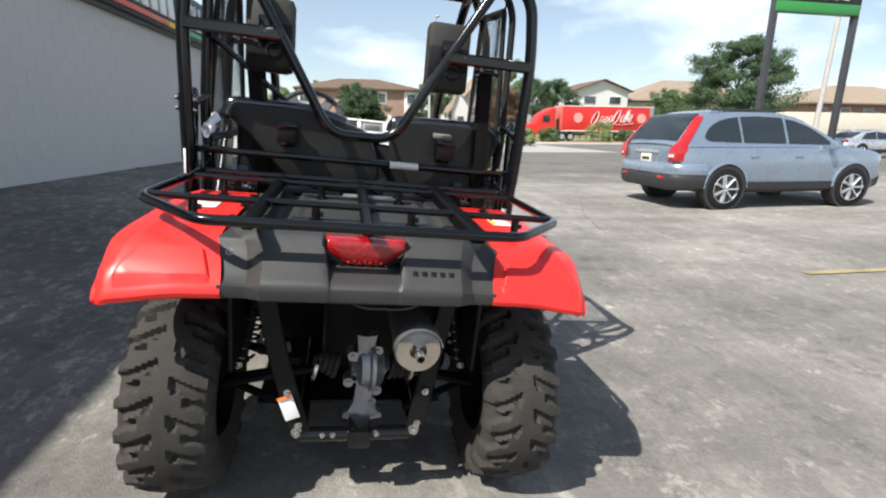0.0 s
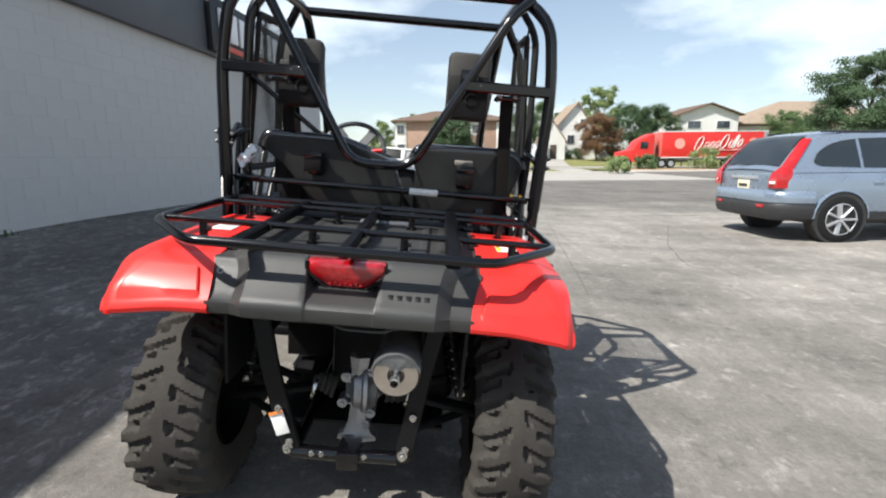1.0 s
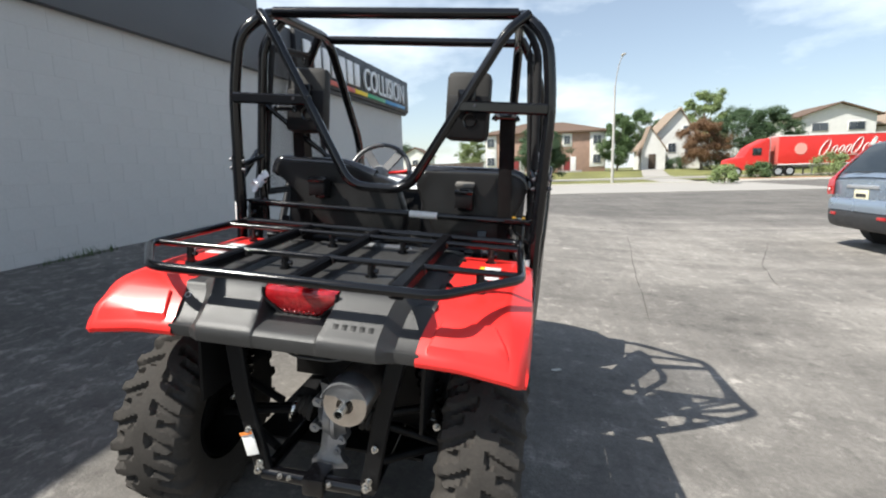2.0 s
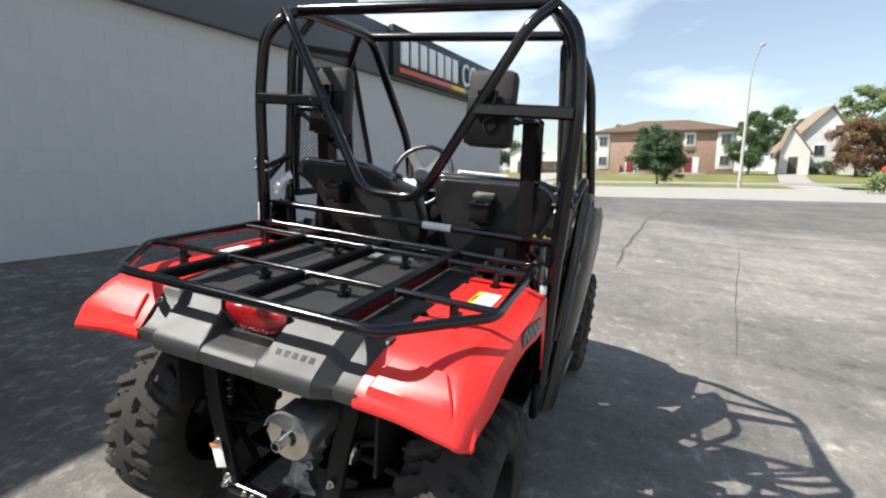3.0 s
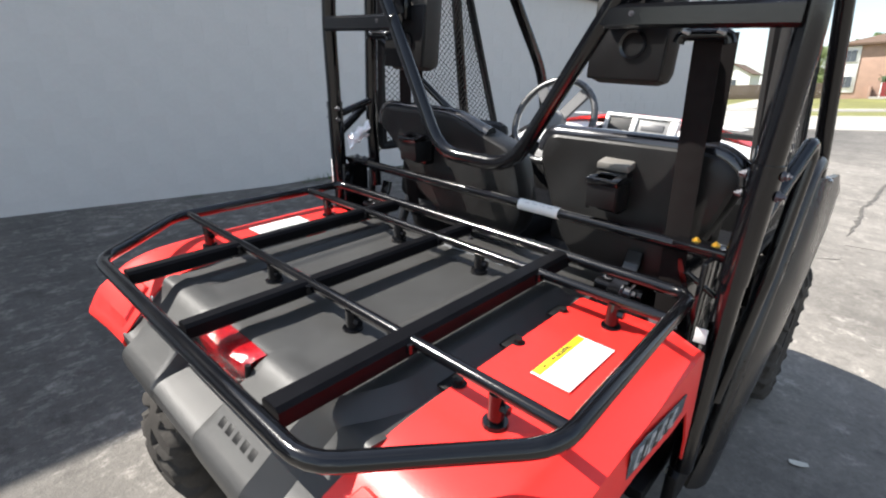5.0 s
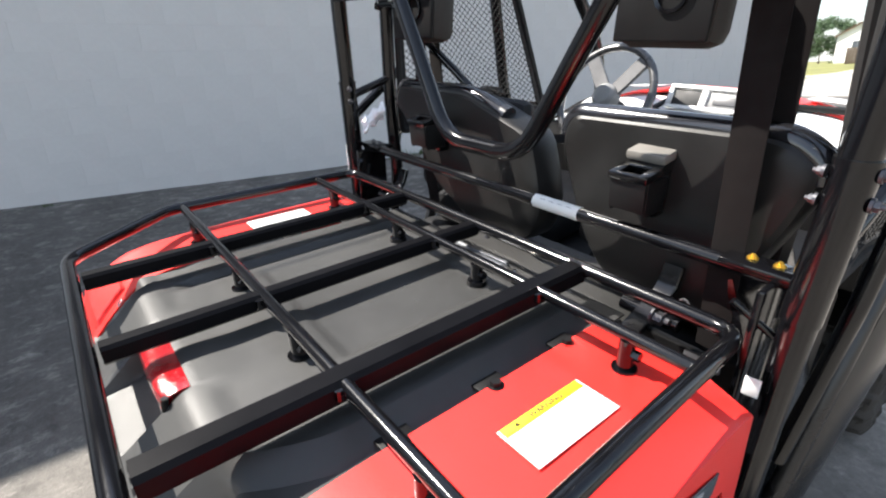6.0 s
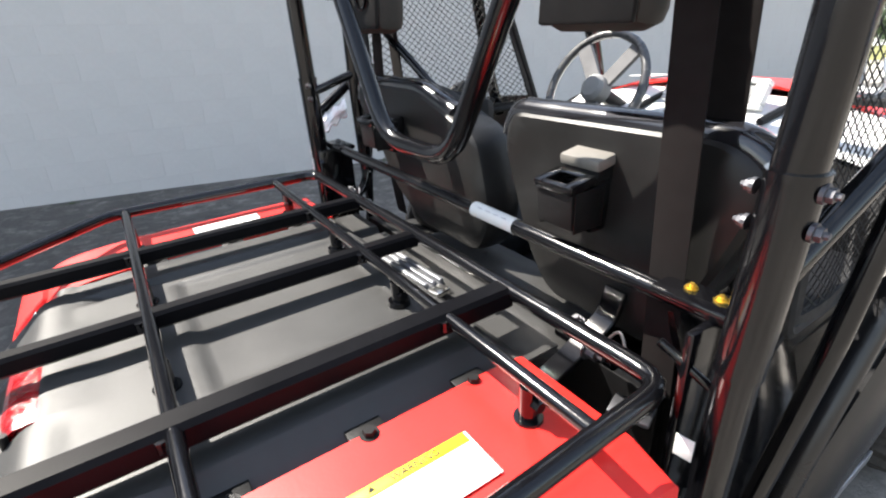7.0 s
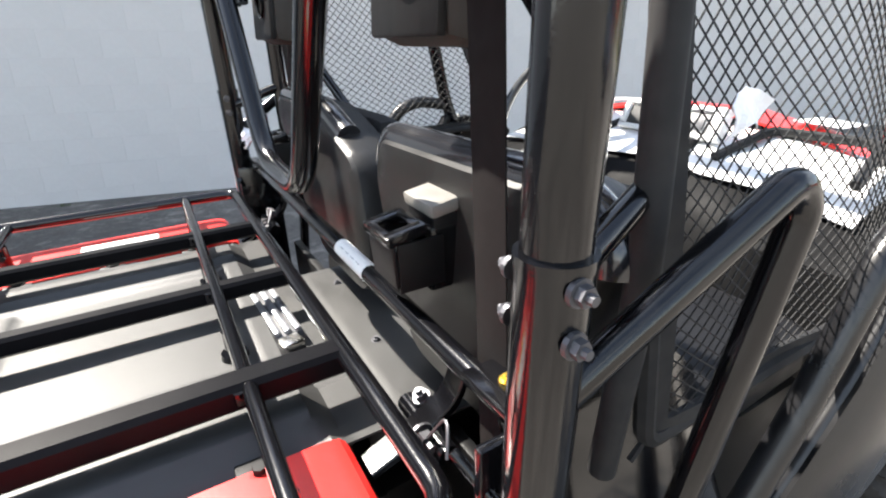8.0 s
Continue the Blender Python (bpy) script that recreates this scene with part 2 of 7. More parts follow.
def sweep(bm, pts, r, seg=12, round_by=0.05, closed=False, cap=True, flat=None, n=4):
    """Sweeps a round (or flat = (half width, half height)) section along a polyline."""
    if closed:
        pts = [Vector(p) for p in pts]
        mid = (pts[0] + pts[-1]) / 2
        pts = fillet([mid] + pts + [mid], round_by, n)[:-1]
    else:
        pts = fillet(pts, round_by, n)
    clean = [pts[0]]
    for p in pts[1:]:
        if (p - clean[-1]).length > 1e-5:
            clean.append(p)
    pts = clean
    count = len(pts)
    rings = []
    side = None
    for i, p in enumerate(pts):
        a = pts[i - 1] if (i or closed) else p
        b = pts[(i + 1) % count] if (i < count - 1 or closed) else p
        d = (b - a).normalized()
        if side is None:
            ref = Vector((0, 0, 1)) if abs(d.z) < 0.9 else Vector((0, 1, 0))
            side = d.cross(ref).normalized()
        else:
            side = (side - d * side.dot(d)).normalized()
        top = side.cross(d).normalized()
        ring = []
        if flat:
            w, h = flat
            e = min(w, h) * 0.35
            for sx, sy in ((-w, -h + e), (-w + e, -h), (w - e, -h), (w, -h + e), (w, h - e), (w - e, h), (-w + e, h), (-w, h - e)):
                ring.append(bm.verts.new(p + side * sx + top * sy))
        else:
            for k in range(seg):
                an = 2 * math.pi * k / seg
                ring.append(bm.verts.new(p + (side * math.cos(an) + top * math.sin(an)) * r))
        rings.append(ring)
    m = len(rings[0])
    for i in range(count if closed else count - 1):
        a, b = rings[i], rings[(i + 1) % count]
        for k in range(m):
            bm.faces.new((a[k], a[(k + 1) % m], b[(k + 1) % m], b[k]))
    if cap and not closed:
        bm.faces.new(rings[0][::-1])
        bm.faces.new(rings[-1])
    bmesh.ops.recalc_face_normals(bm, faces=bm.faces)
    return bm


def tube(name, pts, r, material, parent, round_by=0.05, seg=12, label="", closed=False, flat=None):
    return part(name, sweep(bmesh.new(), pts, r, seg, round_by, closed, flat=flat), material, parent, label)


def add_box(bm, size, at=(0, 0, 0), turn=(0, 0, 0), bevel=0.0, segs=2):
    tmp = bmesh.new()
    bmesh.ops.create_cube(tmp, size=1)
    bmesh.ops.scale(tmp, vec=size, verts=tmp.verts)
    if bevel:
        bmesh.ops.bevel(tmp, geom=tmp.edges[:], offset=bevel, segments=segs, affect='EDGES', profile=0.5)
    tmp.transform(pose(*at, *turn))
    me = bpy.data.meshes.new("tmp")
    tmp.to_mesh(me)
    tmp.free()
    bm.from_mesh(me)
    bpy.data.meshes.remove(me)
    return bm


def box(name, size, at, material, parent=None, turn=(0, 0, 0), bevel=0.004, label=""):
    return part(name, add_box(bmesh.new(), size, at, turn, bevel), material, parent, label)


def add_disc(bm, r0, r1, a, b, seg=20, cap=True):
    """A cone or cylinder from a to b."""
    a, b = Vector(a), Vector(b)
    d = (b - a).normalized()
    ref = Vector((0, 0, 1)) if abs(d.z) < 0.9 else Vector((0, 1, 0))
    s = d.cross(ref).normalized()
    u = s.cross(d)
    ra, rb = [], []
    for k in range(seg):
        an = 2 * math.pi * k / seg
        v = s * math.cos(an) + u * math.sin(an)
        ra.append(bm.verts.new(a + v * r0))
        rb.append(bm.verts.new(b + v * r1))
    fs = [bm.faces.new((ra[k], ra[(k + 1) % seg], rb[(k + 1) % seg], rb[k])) for k in range(seg)]
    if cap:
        fs += [bm.faces.new(ra[::-1]), bm.faces.new(rb)]
    bmesh.ops.recalc_face_normals(bm, faces=fs)
    return bm


def rod(name, a, b, r, material, parent, label="", seg=14, r1=None):
    return part(name, add_disc(bmesh.new(), r, r if r1 is None else r1, a, b, seg), material, parent, label)


def lathe(bm, profile, seg=32, axis='x'):
    """Revolves (radius, along) pairs round an axis."""
    rings = []
    for r, s in profile:
        ring = []
        for k in range(seg):
            an = 2 * math.pi * k / seg
            c, d = r * math.cos(an), r * math.sin(an)
            ring.append(bm.verts.new((s, c, d) if axis == 'x' else ((c, s, d) if axis == 'y' else (c, d, s))))
        rings.append(ring)
    for a, b in zip(rings, rings[1:]):
        for k in range(seg):
            bm.faces.new((a[k], a[(k + 1) % seg], b[(k + 1) % seg], b[k]))
    bmesh.ops.recalc_face_normals(bm, faces=bm.faces)
    return bm


def grid_surface(bm, rows, thickness=0.0, flip=False):
    """A sheet through rows of points, with thickness downwards along its normals."""
    vs = [[bm.verts.new(p) for p in row] for row in rows]
    for a, b in zip(vs, vs[1:]):
        for k in range(len(a) - 1):
            q = (a[k], a[k + 1], b[k + 1], b[k])
            bm.faces.new(q[::-1] if flip else q)
    if thickness:
        bm.normal_update()
        bmesh.ops.solidify(bm, geom=bm.faces[:], thickness=thickness)
        bmesh.ops.recalc_face_normals(bm, faces=bm.faces)
    return bm


def bolt(name, at, axis, r, h, material, parent, label=""):
    a = Vector(at)
    d = Vector(axis).normalized()
    bm = add_disc(bmesh.new(), r, r, a, a + d * h, 6)
    add_disc(bm, r * 1.35, r * 1.35, a - d * 0.002, a + d * 0.002, 14)
    add_disc(bm, r * 0.55, r * 0.5, a + d * h, a + d * h * 1.6, 8)
    return part(name, bm, material, parent, label, smooth=False)


def step(x, a, b):
    s = min(1.0, max(0.0, (x - a) / (b - a)))
    return s * s * (3 - 2 * s)


# ---- ground ----
def rise(x, y):
    """Height of the yard: it climbs towards the building and levels out away from it and towards the street."""
    fx = x if -5 < x < 1.5 else (1.5 + 2 * math.tanh((x - 1.5) / 2) if x >= 1.5 else -5 - math.tanh(-5 - x))
    fy = y if abs(y) < 2.5 else math.copysign(2.5 + math.tanh(abs(y) - 2.5), y)
    bank = 0.05 * min(max(2 - y, 0), 4) * step(-x, 2.0, 4.0)
    near = -0.09 * fx + 0.045 * fy + bank
    return near + (-0.16 - near) * step(y, 9, 24)


def ticks(lo, hi, fine, far):
    out = [lo + fine * i for i in range(int((hi - lo) / fine) + 1)]
    s = fine
    while out[-1] < far:
        s *= 1.35
        out.append(out[-1] + s)
    s = fine
    while out[0] > -far:
        s *= 1.35
        out.insert(0, out[0] - s)
    return out


gx, gy = ticks(-6, 13, 0.25, 1500), ticks(-6, 14, 0.25, 1500)
rows = [[(x, y, rise(x, y) + 0.006 * noise.noise((x * 1.7, y * 1.7, 0))) for x in gx] for y in gy]
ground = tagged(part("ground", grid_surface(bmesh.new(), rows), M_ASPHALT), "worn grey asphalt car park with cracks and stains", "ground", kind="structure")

# ---- building on the left ----
WALL_M, WALL_C = 0.08, -4.0
WALL_END = 12.55


def wall_point(y, out=0.0):
    n = Vector((1, -WALL_M)).normalized()
    return Vector((WALL_C + WALL_M * y + n.x * out, y + n.y * out))


WALL_TURN = -math.degrees(math.atan(WALL_M))


def wall_box(name, y0, y1, z0, z1, out0, out1, material, parent=None, bevel=0.004):
    """A block on the side wall, from out0 to out1 metres before its face."""
    a, b = wall_point(y0, (out0 + out1) / 2), wall_point(y1, (out0 + out1) / 2)
    c = (a + b) / 2
    return box(name, (out1 - out0, (b - a).length, z1 - z0), (c.x, c.y, (z0 + z1) / 2), material, parent, (0, 0, WALL_TURN), bevel)


wall_west = tagged(wall_box("wall_west", -14, WALL_END, -0.3, 3.60, -6, -0.012, M_WALL), "long grey painted block side wall of a shop", "wall", kind="structure")
# unseen height, fitted so that the wall's shadow reaches out across the yard
parapet = tagged(wall_box("parapet", -14, 6.0, 3.60, 5.16, -6, 0.02, M_BAND), "raised dark parapet over the long wall", "parapet", kind="structure")
tagged(wall_box("trim", -14.1, WALL_END + 0.1, 2.81, 3.66, 0.0, 0.10, M_BAND), "dark grey painted fascia band along the wall top", "trim", kind="structure")

# ---- utility vehicle ----
utv = tagged(empty("utility_vehicle", YARD), "red and black two-seat utility vehicle with cargo rack, parked on asphalt", "vehicle")
RZ = 0.935


def cargo_rack():
    rack = tube("cargo_rack", [(-0.57, 0.49, RZ), (0.57, 0.49, RZ), (0.588, -0.035, RZ), (0.396, -0.258, RZ), (-0.396, -0.258, RZ), (-0.588, -0.035, RZ)],
                0.0135, M_GLOSS, utv, 0.04, 14, "gloss black tubular steel cargo rack", closed=True)
    for y in (0.0, 0.368):
        tube("crossbar", [(-0.578, y, RZ), (0.578, y, RZ)], 0.0105, M_GLOSS, rack)
    for x in (-0.285, 0.0, 0.285):
        tube("lengthwise_bar", [(x, -0.24, RZ - 0.008), (x, 0.485, RZ - 0.008)], 0.01, M_SATINTUBE, rack, flat=(0.0155, 0.0155) if x <= 0 else (0.021, 0.019))
        for y in (0.0, 0.368):
            bm = add_disc(bmesh.new(), 0.006, 0.006, (x + 0.022, y - 0.014, RZ - 0.012), (x + 0.022, y - 0.014, RZ + 0.004), 8)
            part("weld_bead", bm, M_GLOSS, rack)
    for x in (-0.47, -0.14, 0.14, 0.47):
        for y in (0.0, 0.368):
            z0 = 0.884 if abs(x) < 0.3 else 0.872
            bm = add_disc(bmesh.new(), 0.0125, 0.0125, (x, y, z0), (x, y, RZ - 0.006), 12)
            add_disc(bm, 0.022, 0.019, (x, y, z0 - 0.008), (x, y, z0 + 0.008), 14)
            add_disc(bm, 0.008, 0.008, (x + 0.010, y, 0.908), (x + 0.022, y, 0.908), 6)
            part("rack_mount", bm, M_GLOSS, rack)
    return rack


def bed_height(x, y):
    """Moulded bed top: wide flat floor in a shallow pan, deep side channels, a low swell over the lamp."""
    a = abs(x)
    pan = 0.006 * (1 - step(a, 0.182, 0.197)) * step(y, 0.045, 0.065) * (1 - step(y, 0.385, 0.40))
    channel = 0.013 * step(a, 0.206, 0.218) * (1 - step(a, 0.242, 0.254)) * step(y, -0.11, -0.06)
    z = 0.885 - pan - channel - 0.026 * step(y, 0.425, 0.455)
    return z + 0.003 * step(-y, 0.06, 0.13) * (1 - step(a, 0.11, 0.15))


BED_Y = (0.52, 0.50, 0.475, 0.455, 0.44, 0.425, 0.41, 0.40, 0.393, 0.385, 0.36, 0.28, 0.2, 0.12, 0.07, 0.06, 0.053, 0.045, 0.03, 0.0, -0.02, -0.035, -0.05, -0.06, -0.075, -0.09, -0.105, -0.12)
TAIL_OUT = ((-0.130, 0.887), (-0.142, 0.887), (-0.152, 0.8865), (-0.160, 0.885), (-0.168, 0.881), (-0.180, 0.871), (-0.20, 0.8545), (-0.225, 0.834), (-0.25, 0.813),
            (-0.268, 0.800), (-0.278, 0.793), (-0.284, 0.784), (-0.285, 0.770), (-0.281, 0.752), (-0.262, 0.742))
TAIL_IN = ((-0.135, 0.888), (-0.144, 0.888), (-0.148, 0.887), (-0.150, 0.880), (-0.151, 0.862), (-0.152, 0.838), (-0.158, 0.816), (-0.200, 0.806), (-0.235, 0.799),
           (-0.262, 0.793), (-0.274, 0.789), (-0.281, 0.782), (-0.283, 0.770), (-0.279, 0.752), (-0.262, 0.742))


def pocket_half(y):
    """Half width of the lamp's pocket, drawing in from the bed's crest to the lip."""
    return 0.114 - 0.018 * min(1.0, max(0.0, (-y - 0.15) / 0.13))


def bed_columns(y):
    """Places across one half of the bed, laid along the edges of the pocket, the channel and the folded side."""
    half, ridge = pocket_half(y), 0.318 - 0.055 * step(-y, 0.02, 0.20)
    marks = ((0.0, 8), (half - 0.007, 5), (half + 0.004, 5), (0.182, 3), (0.197, 2), (0.206, 4), (0.218, 3), (0.242, 4), (0.254, 3), (ridge, 3), (ridge + 0.006, 5), (ridge + 0.042, 3))
    out = []
    for (x0, n), (x1, _) in zip(marks, marks[1:] + ((0.374, 1),)):
        out += [x0 + (x1 - x0) * i / n for i in range(n)]
    return out + [0.374]


def bed_row(y, z_out, inner=None):
    """One row of the bed and tail across the vehicle; inner: the pocket's floor at this row."""
    half, ridge = pocket_half(y), 0.318 - 0.055 * step(-y, 0.02, 0.20)
    row = []
    for a in bed_columns(y):
        yy, zz = y, z_out if inner else bed_height(a, y)
        if inner:
            k = 1 - step(a, half - 0.006, half + 0.003)
            yy, zz = y + (inner[0] - y) * k, zz + (inner[1] - zz) * k
        drop = min(1.0, max(0.0, (a - ridge) / 0.042))
        fold = (0.005 + 0.019 * step(z_out, 0.772, 0.80)) if inner else 0.024 * (1 - step(y, 0.42, 0.45))
        row.append((a * (1 - 0.06 * step(-y, 0.12, 0.27)), yy + 0.028 * drop * step(-y, 0.13, 0.20), zz - fold * drop))
    return [(-x, y1, z) for x, y1, z in row[:0:-1]] + row


def bed():
    rows = [bed_row(y, 0) for y in BED_Y] + [bed_row(y, z, inn) for (y, z), inn in zip(TAIL_OUT, TAIL_IN)]
    ob = part("cargo_bed", grid_surface(bmesh.new(), rows, 0.004), M_BED, utv, "charcoal ribbed plastic cargo bed and tail", sharp=30)
    for sx in (-1, 1):
        for y in (0.03, 0.195, 0.355):
            bm = add_box(bmesh.new(), (0.046, 0.05, 0.005), (sx * 0.372, y, 0.872), bevel=0.002)
            add_disc(bm, 0.013, 0.013, (sx * 0.374, y, 0.8735), (sx * 0.374, y, 0.877), 16)
            add_disc(bm, 0.009, 0.008, (sx * 0.374, y, 0.876), (sx * 0.374, y, 0.884), 6)
            part("fixing_clip", bm, M_PLASTIC, ob)
    ring = [(-0.334 + 0.008 * math.cos(q), -0.197 + 0.005 * math.sin(q), 0.842 + 0.006 * math.sin(q)) for q in [2 * math.pi * j / 16 for j in range(16)]]
    tube("embossed_ring", ring, 0.0016, M_GREYPRINT, ob, 0, 6, "pale ring mark", closed=True)
    # plain raised bars in place of the maker's mark
    for k in range(5):
        box("raised_bar", (0.017, 0.020, 0.003), (0.128 + k * 0.024, -0.2475, 0.8185), M_PLASTIC, ob, (40, 0, 0), 0.001)
    return ob


def fender(sx):
    """Rear mudguard: flat top with a chamfered outer edge, raised panel on the tail slope, side skirt with wheel arch."""
    prof = [(0.455, 0.852), (0.453, 0.864), (0.446, 0.872), (0.43, 0.876), (0.38, 0.877), (0.30, 0.877), (0.22, 0.8765), (0.14, 0.876), (0.07, 0.8755), (0.03, 0.875), (0.0, 0.8745), (-0.03, 0.8735), (-0.06, 0.872), (-0.085, 0.870), (-0.105, 0.8675),
            (-0.12, 0.865), (-0.135, 0.8615), (-0.145, 0.8585), (-0.152, 0.856), (-0.158, 0.8535), (-0.164, 0.851), (-0.170, 0.848), (-0.178, 0.8435), (-0.1835, 0.840), (-0.1915, 0.835), (-0.205, 0.826), (-0.22, 0.815), (-0.235, 0.803), (-0.246, 0.7925), (-0.2505, 0.7885), (-0.258, 0.781), (-0.263, 0.775),
            (-0.268, 0.768), (-0.271, 0.760), (-0.269, 0.752), (-0.262, 0.747), (-0.25, 0.744)]
    rows = []
    for y, z in prof:
        z -= 0.004
        back = step(-y, 0.08, 0.27)
        inner, outer = 0.370 - 0.026 * step(-y, 0.12, 0.27), 0.620 - 0.004 * back
        tt = min(1.0, max(0.0, (-y - 0.184) / 0.066))
        # edges of the raised panel, which widens downwards
        l0, r1 = 0.396 - 0.026 * tt, 0.534 + 0.046 * tt
        crease = 0.556 + 0.022 * back
        marks = [(inner, 4), (l0, 5), (l0 + 0.009, 8), (min(r1, crease) - 0.009, 5), (min(r1, crease), 2), (max(crease, r1) + 0.003, 6), (outer - 0.006, 2)]
        xs = []
        for (x0, n), (x1, _) in zip(marks, marks[1:] + [(outer, 1)]):
            xs += [x0 + (x1 - x0) * i / n for i in range(n)]
        xs.append(outer)
        rise_by = 0.0115 * step(-y, 0.183, 0.192) * (1 - step(-y, 0.2505, 0.2585))
        row = []
        for i, x in enumerate(xs):
            s = (x - inner) / (outer - inner)
            cham = min(1.0, max(0.0, (x - marks[5][0]) / (outer - marks[5][0])))
            zz = z - 0.022 * cham * (1 - 0.55 * step(-y, 0.2, 0.26)) - 0.018 * step(s, 0.3, 1.0) * step(-y, 0.235, 0.268)
            zz += rise_by * step(x, l0, l0 + 0.009) * (1 - step(x, marks[3][0], marks[4][0]))
            yy = y + 0.010 * (1 - s) * back + 0.022 * back * max(0.0, (s - 0.9) / 0.1) ** 2
            row.append((sx * x, yy, zz))
        # skirt, with the arch of the wheel cut from below
        arch = 0.748 + 0.04 * step(y, -0.2, 0.06) - 0.03 * step(y, 0.12, 0.34) - 0.17 * step(y, 0.40, 0.455)
        last = row[-1]
        zb = min(last[2] - 0.004, arch)
        for k in range(1, 6):
            v = k / 5
            row.append((sx * (outer + 0.008 * math.sin(v * 1.6)), last[1], last[2] + (zb - last[2]) * v))
        rows.append(row)
    ob = part("fender", grid_surface(bmesh.new(), rows, 0.004, flip=sx < 0), M_RED, utv, "glossy red plastic rear fender", sharp=24)
    # plain decal in place of the model's mark, dipping towards the front
    tilt, cy, cz = -9.5, 0.225, 0.812
    m = pose(sx * 0.6305, cy, cz, tilt, 0, 0)
    deco = part("decal", add_box(bmesh.new(), (0.002, 0.245, 0.048), bevel=0.0006), M_DECAL, ob, "blue-grey decal with pale slanted bars")
    deco.matrix_basis = m
    for k in range(7):
        bar = part("decal_bar", add_box(bmesh.new(), (0.0016, 0.019, 0.036), turn=(-10, 0, 0), bevel=0.0004), M_INK if k % 2 else M_GREYPRINT, ob)
        bar.matrix_basis = m @ pose(sx * 0.0016, -0.092 + k * 0.0265, 0.0)
        inset = part("decal_bar", add_box(bmesh.new(), (0.0016, 0.007, 0.018), turn=(-10, 0, 0), bevel=0.0003), M_DECAL if k % 2 == 0 else M_GREYPRINT, ob)
        inset.matrix_basis = m @ pose(sx * 0.0022, -0.092 + k * 0.0265, 0.0)
    return ob


def text(name, body, size, m, material, parent, label="", extrude=0.0006):
    cu = bpy.data.curves.new(name, 'FONT')
    cu.body, cu.size, cu.extrude, cu.align_x, cu.align_y = body, size, extrude, 'CENTER', 'CENTER'
    tmp = new(name, cu)
    deps = bpy.context.evaluated_depsgraph_get()
    me = bpy.data.meshes.new_from_object(tmp.evaluated_get(deps))
    bpy.data.objects.remove(tmp)
    bpy.data.curves.remove(cu)
    me.transform(m)
    me.materials.clear()
    me.materials.append(material)
    ob = new(name, me)
    ob.parent = parent
    if label:
        tagged(ob, label=label)
    return ob


def warning_label(sx, fender_ob):
    cx, cy, z = sx * 0.479, 0.21, 0.8795
    lab = box("warning_label", (0.072, 0.16, 0.0012), (cx, cy, z), M_WHITE, fender_ob, (0, 0, 0), 0.0004, "white warning label with yellow header" if sx > 0 else "white paper label with grey print")
    edge = cx - 0.028
    if sx > 0:
        box("yellow_header", (0.015, 0.152, 0.001), (edge, cy, z + 0.0011), M_YELLOW, fender_ob, bevel=0.0003)
        text("heading", "WARNING", 0.013, pose(edge, cy + 0.005, z + 0.0019, 0, 0, 90), M_INK, fender_ob)
        tri = bmesh.new()
        vs = [tri.verts.new((edge + 0.005 * math.cos(a), cy - 0.05 + 0.005 * math.sin(a), z + 0.0019)) for a in (math.pi, -math.pi / 3, math.pi / 3)]
        tri.faces.new(vs)
        bmesh.ops.solidify(tri, geom=tri.faces[:], thickness=0.0006)
        part("warning_triangle", tri, M_INK, fender_ob)
    rnd = random.Random(4)
    for k in range(8):
        ln = rnd.uniform(0.09, 0.135)
        box("text_bar", (0.0014, ln, 0.0008), (edge + 0.014 + k * 0.006, cy + (0.14 - ln) / 2 * -1, z + 0.001), M_PALEPRINT, fender_ob, bevel=0)


def taillight():
    """Wide lamp whose lens folds from the bed's crest over into an upright rear face."""
    def half(z):
        return 0.050 + 0.054 * min(1.0, max(0.0, (z - 0.814) / 0.044))
    section = [(-0.150, 0.889), (-0.172, 0.8895), (-0.186, 0.888), (-0.194, 0.883), (-0.197, 0.874), (-0.196, 0.862), (-0.195, 0.850), (-0.193, 0.838), (-0.190, 0.826), (-0.186, 0.818), (-0.178, 0.814), (-0.160, 0.815)]
    section += [(-0.150, 0.820), (-0.148, 0.850), (-0.148, 0.880)]
    bm = bmesh.new()
    rings = []
    for k in range(29):
        u = k / 14 - 1
        rings.append([bm.verts.new((half(z) * u, y + 0.010 * abs(u) ** 6 * (1 if y < -0.155 else 0), z - 0.002 * abs(u) ** 8)) for y, z in section])
    for r0, r1 in zip(rings, rings[1:]):
        for i in range(len(section)):
            bm.faces.new((r0[i], r0[(i + 1) % len(section)], r1[(i + 1) % len(section)], r1[i]))
    bm.faces.new(rings[0])
    bm.faces.new(rings[-1][::-1])
    bmesh.ops.recalc_face_normals(bm, faces=bm.faces)
    lamp = part("taillight", bm, M_LENS, utv, "red taillight lens in a dark housing")
    pts = [(-0.107, -0.187, 0.886), (-0.107, -0.190, 0.858), (-0.053, -0.182, 0.811), (0.053, -0.182, 0.811), (0.107, -0.190, 0.858), (0.107, -0.187, 0.886)]
    tube("lamp_housing", pts, 0.0052, M_PLASTIC, lamp, 0.012, 10)
    # small facets behind the lens catch the light
    for k in range(7):
        x = -0.042 + k * 0.014
        bm = add_disc(bmesh.new(), 0.0055, 0.002, (x, -0.1895, 0.826 + 0.004 * (k % 2)), (x, -0.1935, 0.826 + 0.004 * (k % 2)), 6)
        part("lens_facet", bm, M_LENS, lamp)


